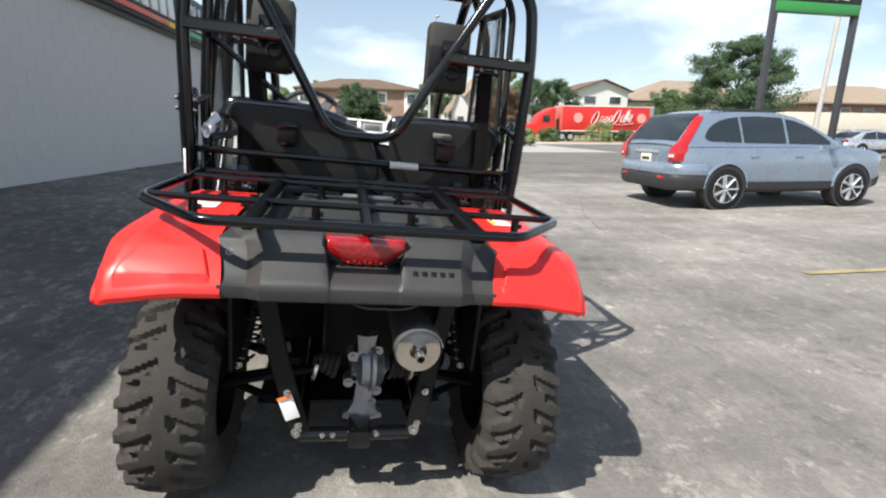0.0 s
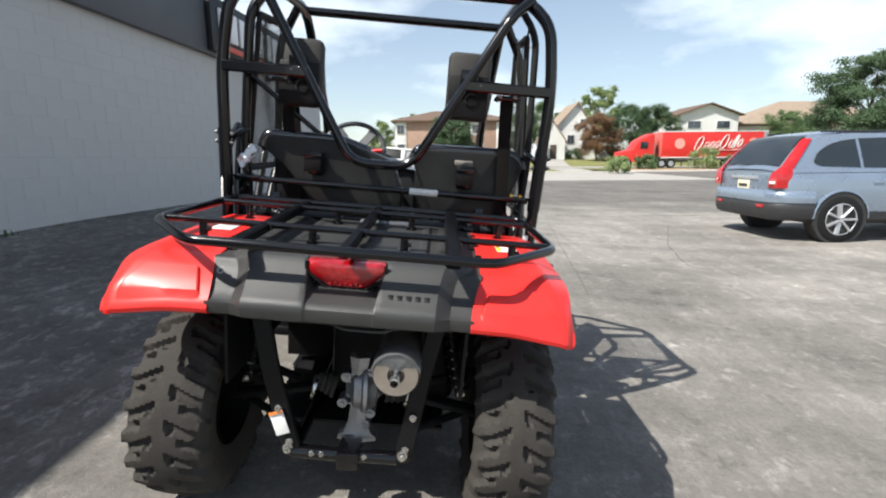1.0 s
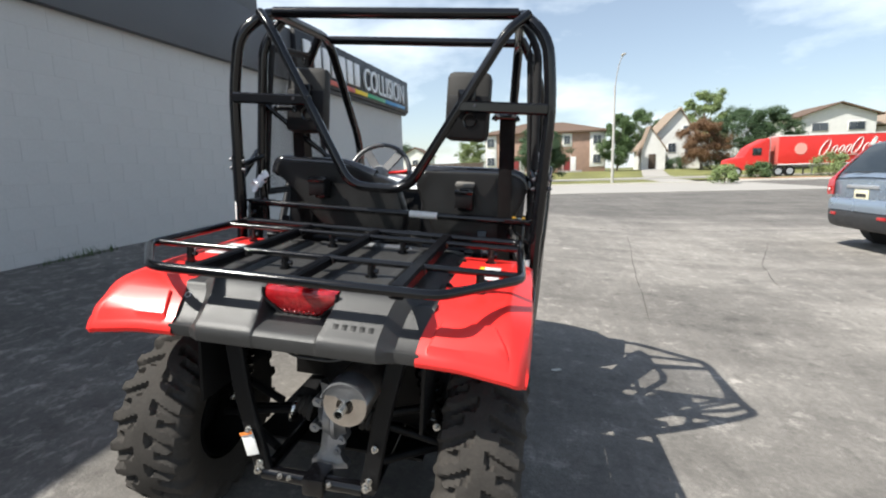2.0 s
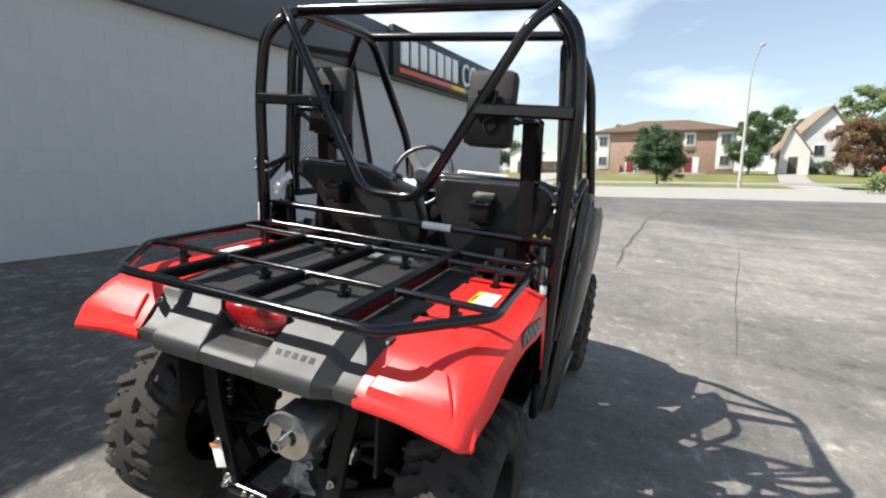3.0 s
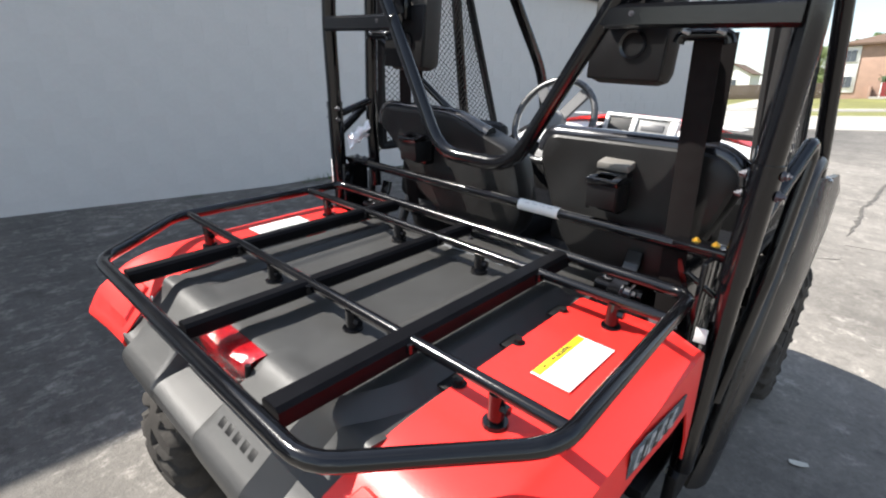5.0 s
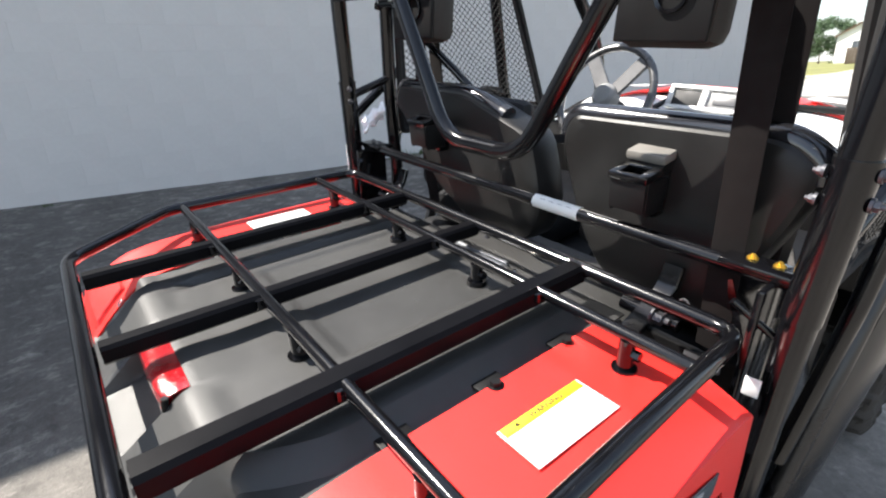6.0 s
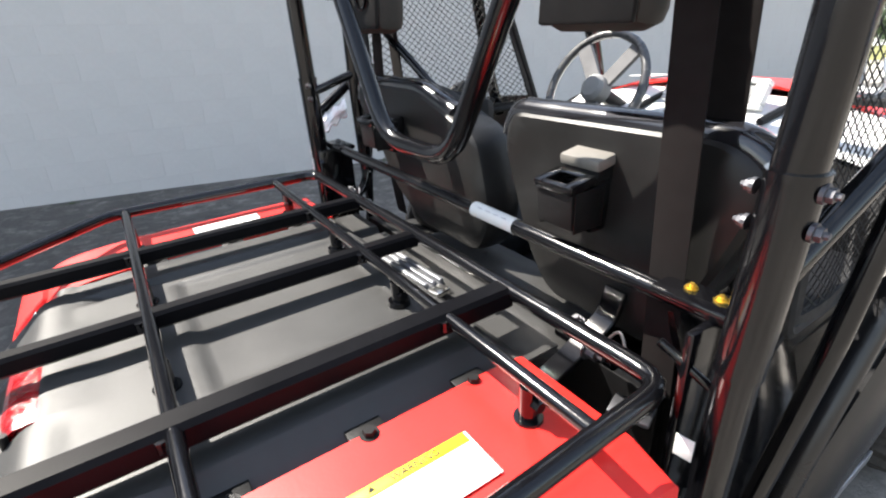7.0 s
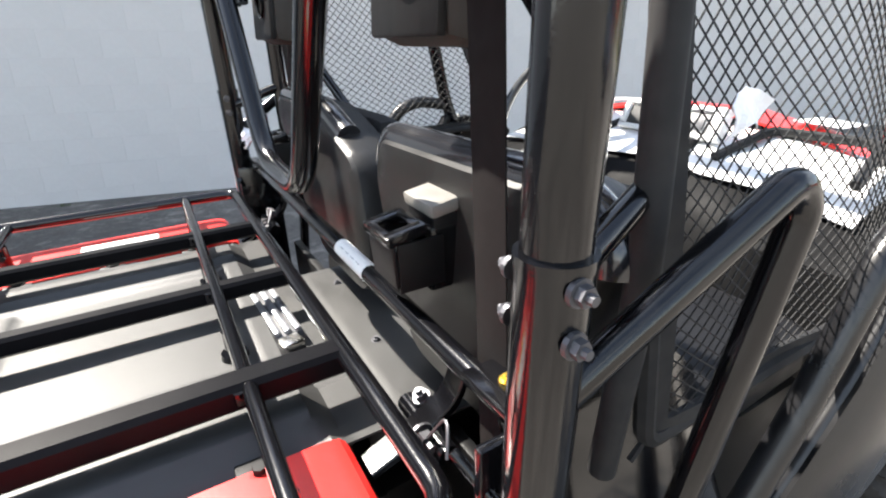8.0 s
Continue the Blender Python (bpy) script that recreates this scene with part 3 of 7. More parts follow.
def tyre_mesh(R, W, lugs=20):
    """Off-road tyre in one skin: broad staggered tread blocks that wrap over the shoulders."""
    h = W / 2
    path = []
    for k in range(47):
        q = k / 46 * 2 - 1
        a = abs(q)
        if a < 0.62:
            s, r = a / 0.62 * 0.86 * h, R * (0.955 - 0.048 * (a / 0.62) ** 2.4)
        elif a < 0.82:
            v = (a - 0.62) / 0.2
            s, r = h * (0.86 + 0.14 * math.sin(v * math.pi / 2)), R * (0.907 - 0.132 * v)
        else:
            v = (a - 0.82) / 0.18
            s, r = h * (1.0 - 0.2 * v * v), R * 0.775 + (0.158 - R * 0.775) * v
        path.append((math.copysign(s, q), r, a))
    pitch = 2 * math.pi / lugs

    def lug(sg, a, an):
        """How much of the tread stands here: broad land, cut by slots that hook round near the crown."""
        u = (an / pitch + (0.5 if sg < 0 else 0)) % 1
        f = a / 0.62
        if f > 1.3:
            return 0.0
        cut = 0.0
        for c0, slope, f0, w in ((0.25, 0.50, 0.22, 0.085), (0.80, 0.30, 0.56, 0.075)):
            if f > f0 - 0.04:
                d = abs((u - (c0 + slope * (f - f0)) + 0.5) % 1 - 0.5)
                cut = max(cut, 1 - step((d - w - 0.34 * max(0.0, f - 0.80)) * pitch * R, 0.0, 0.006))
        d = abs((u - 0.37 + 0.5) % 1 - 0.5)
        cut = max(cut, (1 - step((d - 0.15) * pitch * R, 0.0, 0.006)) * (1 - step(abs(f - 0.31) - 0.035, 0.0, 0.05)))
        return 1 - cut
    bm = bmesh.new()
    N = lugs * 14
    rings = []
    for i in range(N):
        an = 2 * math.pi * i / N
        ring = []
        for s, r, a in path:
            up = 0.0175 * lug(1 if s >= 0 else -1, a, an)
            rr = r + up * (1.0 if a < 0.62 else max(0.25, 1 - (a - 0.62) / 0.25))
            ss = s + math.copysign(up * (0.0 if a < 0.6 else 0.45), s)
            ring.append(bm.verts.new((ss, rr * math.cos(an), rr * math.sin(an))))
        rings.append(ring)
    for i in range(N):
        a, b = rings[i], rings[(i + 1) % N]
        for k in range(len(path) - 1):
            bm.faces.new((a[k], a[k + 1], b[k + 1], b[k]))
    bmesh.ops.recalc_face_normals(bm, faces=bm.faces)
    return bm


def rim_mesh(sx, W):
    bm = bmesh.new()
    h = W / 2 * sx
    lathe(bm, [(0.02, h * 0.42), (0.06, h * 0.42), (0.075, h * 0.3), (0.12, h * 0.25), (0.138, h * 0.5), (0.15, h * 0.86), (0.163, h * 0.9), (0.163, h * 0.82), (0.15, h * 0.7), (0.15, -h * 0.85)], 32)
    return bm


def wheel(name, x, y, R, W, sx):
    w = empty(name, pose(x, y, R), utv)
    part("tyre", tyre_mesh(R, W), M_RUBBER, w, "black knobbly off-road tyre")
    part("rim", rim_mesh(sx, W), M_PLASTIC, w, "black steel rim")
    bm = bmesh.new()
    for k in range(4):
        an = math.pi / 2 * k + 0.4
        add_disc(bm, 0.01, 0.009, (sx * W * 0.16, 0.05 * math.cos(an), 0.05 * math.sin(an)), (sx * W * 0.26, 0.05 * math.cos(an), 0.05 * math.sin(an)), 6)
    add_disc(bm, 0.03, 0.026, (sx * W * 0.1, 0, 0), (sx * W * 0.28, 0, 0), 14)
    part("wheel_nuts", bm, M_CHROME, w)
    return w


def cage():
    r = 0.0225
    for sx in (-1, 1):
        tube("rear_post", [(sx * 0.622, 0.535, 0.50), (sx * 0.624, 0.53, 0.95), (sx * 0.630, 0.53, 1.20), (sx * 0.636, 0.53, 1.45), (sx * 0.605, 0.53, 1.68), (sx * 0.50, 0.58, 1.775),
                           (sx * 0.475, 1.1, 1.775), (sx * 0.45, 1.5, 1.28), (sx * 0.46, 1.60, 1.0)], r, M_GLOSS, utv, 0.09, 16, "gloss black steel roll-cage hoop")
        # front door pillar behind the side net
        tube("side_pillar", [(sx * 0.585, 0.66, 0.9), (sx * 0.60, 0.66, 1.12), (sx * 0.575, 0.655, 1.66), (sx * 0.50, 0.70, 1.775)], 0.0145 if sx > 0 else 0.02, M_NET if sx > 0 else M_GLOSS, utv, 0.06)
        cb = tube("headrest_bar", [(sx * 0.625, 0.52, 1.432), (sx * 0.30, 0.515, 1.432)], 0.018, M_GLOSS, utv, flat=(0.02, 0.021))
        bolt("bolt", (sx * 0.36, 0.497, 1.436), (0, -1, 0), 0.004, 0.004, M_BOLT, cb)
        brace = tube("side_brace", [(sx * 0.62, 0.53, 1.155), (sx * 0.59, 0.655, 1.20)], 0.012, M_GLOSS, utv, 0)
        if sx < 0:
            tube("belt_strut", [(-0.58, 0.66, 1.42), (-0.17, 0.745, 1.10)], 0.011, M_GLOSS, utv, 0)
        # sleeve with through bolts where the hoop joins the frame
        sl = tube("post_sleeve", [(sx * 0.624, 0.53, 0.97), (sx * 0.630, 0.53, 1.195)], 0.0255, M_GLOSS, utv, 0, 18)
        tube("sleeve_rim", [(sx * 0.630, 0.53, 1.19), (sx * 0.630, 0.53, 1.198)], 0.0265, M_GLOSS, sl, 0, 18)
        for z in (1.178, 1.142):
            bolt("bolt", (sx * 0.601, 0.52, z), (-sx, 0, 0), 0.006, 0.007, M_BOLT, sl)
            bolt("bolt", (sx * 0.6555, 0.526, z + 0.004), (sx, 0, 0), 0.007, 0.008, M_BOLT, sl)
    tube("v_brace", [(-0.53, 0.56, 1.765), (-0.46, 0.515, 1.70), (-0.125, 0.51, 1.107), (0.112, 0.51, 1.107), (0.46, 0.515, 1.70), (0.53, 0.56, 1.765)], 0.0185, M_GLOSS, utv, 0.07, 16, "gloss black bent V-shaped cage brace")
    tube("roof_crossbar", [(-0.49, 0.60, 1.775), (0.49, 0.60, 1.775)], r * 0.95, M_GLOSS, utv)
    tube("roof_crossbar", [(-0.475, 1.10, 1.768), (0.475, 1.10, 1.768)], r * 0.9, M_GLOSS, utv)
    bar = tube("seat_bar", [(-0.60, 0.56, 1.005), (0.60, 0.56, 1.005)], 0.0135, M_GLOSS, utv, seg=14, label="black round bar behind the seats")
    bm = add_disc(bmesh.new(), 0.0142, 0.0142, (0.113, 0.56, 1.005), (0.228, 0.56, 1.005), 16)
    part("bar_label", bm, M_WHITE, bar, "white paper label wrapped round the bar")
    for k in range(4):
        box("text_bar", (0.012, 0.0012, 0.0022), (0.14 + k * 0.022, 0.5505, 1.0158), M_GREYPRINT, bar, (45, 0, 0), 0)
    for sx in (-1, 1):
        plate = box("bar_bracket", (0.11, 0.05, 0.012), (sx * 0.552, 0.568, 1.012), M_GLOSS, utv, bevel=0.004)
        for x in (0.535, 0.572):
            bolt("bolt", (sx * x, 0.572, 1.018), (0, 0, 1), 0.0062, 0.005, M_GOLD if sx > 0 else M_BOLT, plate, "yellow zinc bolt" if sx > 0 else "")
        tube("stay", [(sx * 0.60, 0.53, 0.93), (sx * 0.545, 0.505, 0.975)], 0.006, M_GLOSS, utv)
        box("side_plate", (0.012, 0.10, 0.32), (sx * 0.575, 0.56, 0.84), M_GLOSS, utv, bevel=0.004)


def seat(edge, mid_x):
    """Shield-shaped plastic shell, wide at its shoulders, with a broad rounded rim and a dished back; the cushion lies ahead of it."""
    s = empty("seat", parent=utv)
    ring = fillet([edge[-1]] + edge + [edge[0]], 0.035, 5)[1:-1]
    cx = sum(p[0] for p in ring) / len(ring)
    cz = sum(p[2] for p in ring) / len(ring)

    def layer(k, y):
        return [(cx + (p.x - cx) * k, y + 0.05 * (p.z - 0.86), cz + (p.z - cz) * k) for p in ring]
    bm = bmesh.new()
    layers = [[bm.verts.new(q) for q in layer(k, y)] for k, y in ((0.97, 0.70), (0.995, 0.685), (1.0, 0.655), (0.99, 0.630), (0.97, 0.617), (0.93, 0.611), (0.80, 0.609), (0.5, 0.610))]
    for a, b in zip(layers, layers[1:]):
        for i in range(len(a)):
            bm.faces.new((a[i], a[(i + 1) % len(a)], b[(i + 1) % len(a)], b[i]))
    bm.faces.new(layers[-1])
    bm.faces.new(layers[0][::-1])
    bmesh.ops.recalc_face_normals(bm, faces=bm.faces)
    part("backrest", bm, M_SHELL, s, "black moulded plastic backrest shell", sharp=30)
    top = [(p[0], p[1] + 0.012, p[2] - 0.004) for p in layer(0.985, 0.632) if p[2] > 1.13]
    top.sort()
    tube("top_rim", [(px, py - 0.004, pz) for px, py, pz in top], 0.024, M_RIM, s, 0.02, 16, "rounded glossy rim along the shell's top")
    box("cushion", (0.44, 0.46, 0.11), (mid_x, 0.98, 0.80), M_SEAT, s, (4, 0, 0), 0.035)
    box("cushion_back", (0.42, 0.06, 0.30), (mid_x, 0.735, 1.02), M_SEAT, s, (-6, 0, 0), 0.028)
    return s


M_SHELL = mat("black_seat_shell_plastic", (0.0125, 0.0122, 0.012), 0.38, scale=10, vary=0.2, bump=0.06, bump_scale=700, spec=0.3)
M_RIM = mat("semi_gloss_black_plastic", (0.012, 0.012, 0.014), 0.17, scale=10, vary=0.2, bump=0.02, bump_scale=500, coat=0.8)


def headrest(x):
    h = empty("headrest", parent=utv)
    box("pad", (0.175, 0.075, 0.265), (x, 0.635, 1.438), M_PAD, h, (-4, 0, 0), 0.026, "dark tan-grey padded headrest")
    box("back_shell", (0.160, 0.012, 0.165), (x, 0.596, 1.398), M_PLASTIC, h, (-4, 0, 0), 0.005)
    bm = lathe(bmesh.new(), [(0.022, -0.006), (0.028, -0.008), (0.028, 0.004), (0.018, 0.004)], 20, 'y')
    bm.transform(pose(x + 0.015, 0.590, 1.385))
    part("shell_ring", bm, M_GLOSS, h)
    box("mount_plate", (0.07, 0.03, 0.06), (x, 0.58, 1.47), M_GLOSS, h, bevel=0.006)
    for dz in (0.02,):
        box("rib", (0.05, 0.014, 0.006), (x - 0.02, 0.584, 1.40 + dz), M_GLOSS, h, bevel=0.001)


def latch(x, z, cap):
    """Slotted black bracket that holds the seat back to its bar."""
    ob = empty("seat_latch", parent=utv)
    y = 0.537
    box("front_lip", (0.072, 0.012, 0.014), (x, y, z), M_GLOSS, ob, (10, 0, 0), 0.003)
    box("rear_lip", (0.072, 0.014, 0.014), (x, y + 0.039, z + 0.007), M_GLOSS, ob, (10, 0, 0), 0.003)
    for sx in (-1, 1):
        box("side_lip", (0.018, 0.05, 0.014), (x + sx * 0.028, y + 0.019, z + 0.0035), M_GLOSS, ob, (10, 0, 0), 0.003)
        box("side_plate", (0.005, 0.06, 0.062), (x + sx * 0.033, y + 0.037, z - 0.036), M_PLASTIC, ob, bevel=0.001)
    box("front_plate", (0.068, 0.006, 0.056), (x, y + 0.004, z - 0.033), M_PLASTIC, ob, (4, 0, 0), 0.002, "black latch plate")
    box("back_plate", (0.06, 0.04, 0.085), (x, y + 0.07, z - 0.038), M_GLOSS, ob, bevel=0.006)
    box("slot_floor", (0.056, 0.032, 0.004), (x, y + 0.019, z - 0.016), M_INK, ob, (10, 0, 0), 0.001)
    if cap:
        box("latch_cap", (0.076, 0.058, 0.018), (x - 0.006, y + 0.082, z + 0.027), M_CAP, ob, (9, 0, 0), 0.005, "tan-grey plastic cap")
        box("cap_neck", (0.066, 0.05, 0.05), (x - 0.004, y + 0.082, z), M_PLASTIC, ob, bevel=0.004)
    return ob


M_CAP = mat("tan_grey_plastic_cap", (0.16, 0.15, 0.135), 0.5, scale=20, vary=0.1)


def belt(x, top_z=1.41):
    rows = []
    for k in range(15):
        s = k / 14
        z = top_z + (0.83 - top_z) * s
        xx = x + (0.03 if x > 0 else 0.05) * s
        yy = 0.582 if x > 0 else 0.665 - 0.02 * math.sin(s * 3)
        rows.append([(xx - 0.025, yy + 0.003, z), (xx, yy, z), (xx + 0.025, yy + 0.003, z)])
    b = part("seat_belt", grid_surface(bmesh.new(), rows, 0.0022), M_BELT, utv, "dark woven seat belt hanging down")
    guide = tube("belt_guide", [(x - 0.044, 0.562, 1.388), (x - 0.040, 0.562, 1.402), (x + 0.040, 0.562, 1.402), (x + 0.044, 0.562, 1.388)], 0.011, M_GLOSS, b, 0.01, 10)
    for dx in (-0.03, 0.03):
        rod("guide_pin", (x + dx - 0.007, 0.5535, 1.408), (x + dx + 0.007, 0.5535, 1.404), 0.0035, M_CHROME, guide, seg=10)
    rows2 = [[(p[0] + (0.012 if x < 0 else 0.007), p[1] + (0.028 + 0.06 * (j / 14) if x < 0 else 0.072), p[2]) for p in row] for j, row in enumerate(rows[:11])]
    part("belt_strap", grid_surface(bmesh.new(), rows2, 0.0022), M_BELT, b)


def net(sx):
    """Side net: hemmed strands crossing in diamonds, laced to its frame."""
    # corners (y, z): rear bottom, front bottom, front top, rear top
    def at(u, v):
        low = 0.93 if sx > 0 else 1.03
        y = (0.70 + (0.69 if sx < 0 else 0.60) * u) * (1 - v) + (0.665 + 0.39 * u) * v
        z = (low - 0.01 * u) * (1 - v) + (1.655 + 0.03 * u) * v
        x = sx * (0.60 - 0.055 * v + 0.014 * math.sin(u * 3.1) * math.sin(v * 3.1) + 0.006 * math.sin(u * 11 + v * 4))
        return Vector((x, y, z))
    n = tube("side_net", [at(0, 0), at(1, 0), at(1, 1), at(0, 1)], 0.011, M_NET, utv, 0.02, 8, "black side net with hemmed edge", closed=True)
    bm = bmesh.new()

    def strand(p, q, w=0.0008 if sx > 0 else 0.0011):
        d = (q - p).normalized()
        t = d.cross(Vector((1, 0, 0))).normalized()
        o = Vector((sx * w, 0, 0))
        vs = [bm.verts.new(c) for c in (p + t * w + o, p - t * w + o, q - t * w + o, q + t * w + o, p - o, q - o)]
        bm.faces.new(vs[0:4])
        bm.faces.new((vs[0], vs[3], vs[5], vs[4]))
        bm.faces.new((vs[1], vs[4], vs[5], vs[2]))
    nu, nv = 24, (38 if sx > 0 else 32)
    for i in range(nu):
        for j in range(nv):
            a, b = at(i / nu, j / nv), at((i + 1) / nu, (j + 1) / nv)
            c, d = at((i + 1) / nu, j / nv), at(i / nu, (j + 1) / nv)
            strand(a, b)
            strand(c, d)
    bmesh.ops.recalc_face_normals(bm, faces=bm.faces)
    tagged(part("netting", bm, M_NET, n, "knotted diamond mesh", smooth=False), kind="stuff")
    # webbing sewn round the edge, enclosing the strands' ends
    for edge in ("rear", "front", "bottom", "top"):
        rows = []
        for k in range(17):
            q = k / 16
            if edge in ("rear", "front"):
                a, b = at(0.0 if edge == "rear" else 0.955, q), at(0.045 if edge == "rear" else 1.0, q)
            else:
                a, b = at(q, 0.0 if edge == "bottom" else 0.97), at(q, 0.03 if edge == "bottom" else 1.0)
            o = Vector((0.0035, 0, 0))
            rows.append([a - o, b - o, b + o, a + o, a - o])
        bm = grid_surface(bmesh.new(), [[tuple(p) for p in row] for row in rows])
        bmesh.ops.remove_doubles(bm, verts=bm.verts, dist=0.0001)
        bmesh.ops.recalc_face_normals(bm, faces=bm.faces)
        part("hem_webbing", bm, M_NET, n, "black webbing edge")
    for v in (0.02, 0.98):
        for u in (0.02, 0.98):
            p = at(u, v)
            bm = sweep(bmesh.new(), [p, p + Vector((0, 0.01 if u > 0.5 else -0.03, 0.05 if v > 0.5 else -0.03))], 0.004, 6, 0)
            part("tie_strap", bm, M_NET, n)
    return n


def steering_wheel():
    c = Vector((-0.254, 1.30, 1.112))
    m = Matrix.Translation(c) @ pose(0, 0, 0, 62, 0, 0)
    w = empty("steering_wheel", parent=utv)
    bm = bmesh.new()
    lathe(bm, [(0.170 + 0.0135 * math.cos(a), 0.0135 * math.sin(a)) for a in [2 * math.pi * k / 10 for k in range(11)]], 36, 'z')
    bm.transform(m)
    part("grip_ring", bm, M_WHEELRIM, w, "shiny dark grey steering wheel rim")
    for an in (52, 128, 270):
        a = radians(an)
        bm = sweep(bmesh.new(), [(0, 0, -0.02), (0.09 * math.cos(a), 0.09 * math.sin(a), -0.012), (0.175 * math.cos(a), 0.175 * math.sin(a), 0)], 0.01, 8, 0.03, flat=(0.024, 0.007))
        bm.transform(m)
        part("spoke", bm, M_GREYDARK, w)
    bm = lathe(bmesh.new(), [(0.0, 0.022), (0.03, 0.02), (0.042, 0.008), (0.045, -0.03), (0.0, -0.04)], 20, 'z')
    bm.transform(m)
    part("hub_cap", bm, M_HUB, w, "grey hub cap")
    p = m @ Vector((0, 0, -0.03))
    q = m @ Vector((0, 0, -0.38))
    rod("column", p, q, 0.022, M_PLASTIC, w)


M_GREYDARK = mat("dark_grey_spoke_plastic", (0.09, 0.09, 0.095), 0.45, scale=12, vary=0.15)
M_HUB = mat("grey_hub_plastic", (0.22, 0.22, 0.22), 0.5, scale=20, vary=0.1)
M_HOODSTICK = mat("white_graphic_film", (0.75, 0.75, 0.74), 0.35, scale=10, vary=0.06)


def front_body():
    """Dash, hood, front wings, doors' lower panels and floor."""
    dash_rows = []
    for i in range(21):
        x = -0.56 + 1.12 * i / 20
        k = 1 - 0.05 * (abs(x) / 0.56) ** 2
        dash_rows.append([(x, 1.27, 0.60), (x, 1.25, 0.78), (x, 1.27, 0.93), (x, 1.33, 1.01 * k), (x, 1.46, 1.055 * k), (x, 1.56, 1.085 * k), (x, 1.64, 1.10 * k)])
    d = part("dashboard", grid_surface(bmesh.new(), dash_rows, 0.006, flip=True), M_DASH, utv, "black plastic dashboard")
    # white instrument surround standing on the cowl, with a display in its right bay
    for name, w, h, x, z, m, lab in (("display_frame", 0.285, 0.012, 0.030, 1.136, M_HOODSTICK, "white instrument surround"), ("display_frame", 0.285, 0.012, 0.030, 1.076, M_HOODSTICK, "white instrument surround"),
                                     ("display_frame", 0.016, 0.052, -0.105, 1.106, M_HOODSTICK, "white instrument surround"), ("display_frame", 0.022, 0.052, 0.008, 1.106, M_HOODSTICK, "white instrument surround"),
                                     ("display_frame", 0.030, 0.052, 0.157, 1.106, M_HOODSTICK, "white instrument surround"), ("display", 0.122, 0.050, 0.081, 1.106, M_HUB, "pale digital display"),
                                     ("display_recess", 0.094, 0.050, -0.050, 1.106, M_INK, "dark open bay")):
        box(name, (w, 0.03 if m is M_HOODSTICK else 0.012, h), (x, 1.47 + (z - 1.106) * 0.5, z), m, d, (-26, 0, 0), 0.003, lab)
    box("display_glass", (0.085, 0.006, 0.026), (0.081, 1.462, 1.106), M_GREYDARK, d, (-26, 0, 0), 0.002, "grey display glass")
    cowl_rows = []
    for i in range(31):
        x = -0.50 + 1.0 * i / 30
        k = 1 - 0.05 * (abs(x) / 0.56) ** 2
        cowl_rows.append([(x, 1.35 + 0.225 * j / 8, (1.022 + 0.066 * j / 8) * k + 0.010 + 0.004 * math.sin(x * 23 + j)) for j in range(9)])
    part("cowl_film", grid_surface(bmesh.new(), cowl_rows, 0.002), M_HOODSTICK, d, "pale protective film over the dashboard's top")
    for xa, xb in ((-0.16, 0.12), (0.20, 0.47)):
        tube("vent_frame", [(xa, 1.40, 1.052), (xa + 0.03, 1.555, 1.098), (xb - 0.03, 1.555, 1.098), (xb, 1.40, 1.050)], 0.011, M_PLASTIC, d, 0.03, 8)
    hood_rows = []
    for i in range(25):
        s = i / 24 * 2 - 1
        row = []
        for y, z, w in ((1.56, 1.108, 0.47), (1.62, 1.115, 0.46), (1.68, 1.112, 0.44), (1.74, 1.095, 0.41), (1.80, 1.05, 0.38), (1.88, 0.95, 0.35), (1.95, 0.82, 0.33), (1.98, 0.70, 0.32)):
            row.append((s * w, y, z - 0.08 * abs(s) ** 4 + 0.012 * (1 - step(abs(s), 0.38, 0.45))))
        hood_rows.append(row)
    h = part("hood", grid_surface(bmesh.new(), hood_rows, 0.006, flip=True), M_RED, utv, "glossy red hood with white graphics")
    for sx in (-1, 1):
        box("hood_graphic", (0.10, 0.13, 0.002), (sx * 0.30, 1.66, 1.112), M_HOODSTICK, h, (-3, sx * 3, 0), 0.0005, "white film graphic")
        rows = []
        for y, z in ((1.46, 0.92), (1.54, 0.88), (1.62, 0.83), (1.70, 0.78), (1.78, 0.73), (1.86, 0.66), (1.90, 0.58)):
            rows.append([(sx * (0.44 + 0.17 * u), y, z - 0.03 * u * u) for u in (0, 0.25, 0.5, 0.75, 0.9, 1.0)])
        part("front_fender", grid_surface(bmesh.new(), rows, 0.006, flip=sx > 0), M_PLASTIC, utv, "black plastic front wing")
        # flared guard ahead of the door opening
        rows = []
        rim = []
        for z, y0, y1, bow in ((1.06, 1.20, 1.42, 0.658), (0.98, 1.15, 1.50, 0.666), (0.87, 1.08, 1.46, 0.668), (0.76, 1.00, 1.34, 0.666), (0.62, 0.90, 1.18, 0.66), (0.50, 0.82, 1.02, 0.652), (0.38, 0.77, 0.92, 0.642), (0.27, 0.74, 0.85, 0.632)):
            rim.append((sx * (bow - 0.028), y0 + 0.005, z))
            rows.append([(sx * (bow - 0.03 * (1 - u) ** 6), y0 + (y1 - y0) * u, z - (0.02 * u if z > 1 else 0)) for u in (0, 0.06, 0.15, 0.4, 0.6, 0.8, 1.0)])
        guard = part("side_guard", grid_surface(bmesh.new(), rows, 0.018, flip=sx < 0), M_SATIN, utv, "black flared plastic side guard")
        tube("guard_rim", rim, 0.012, M_SATIN, guard, 0.05, 12)
        box("sill_edge", (0.012, 0.62, 0.03), (sx * 0.628, 1.13, 0.245), M_STEEL, utv, (0, 0, 0), 0.003, "bare aluminium sill strip")
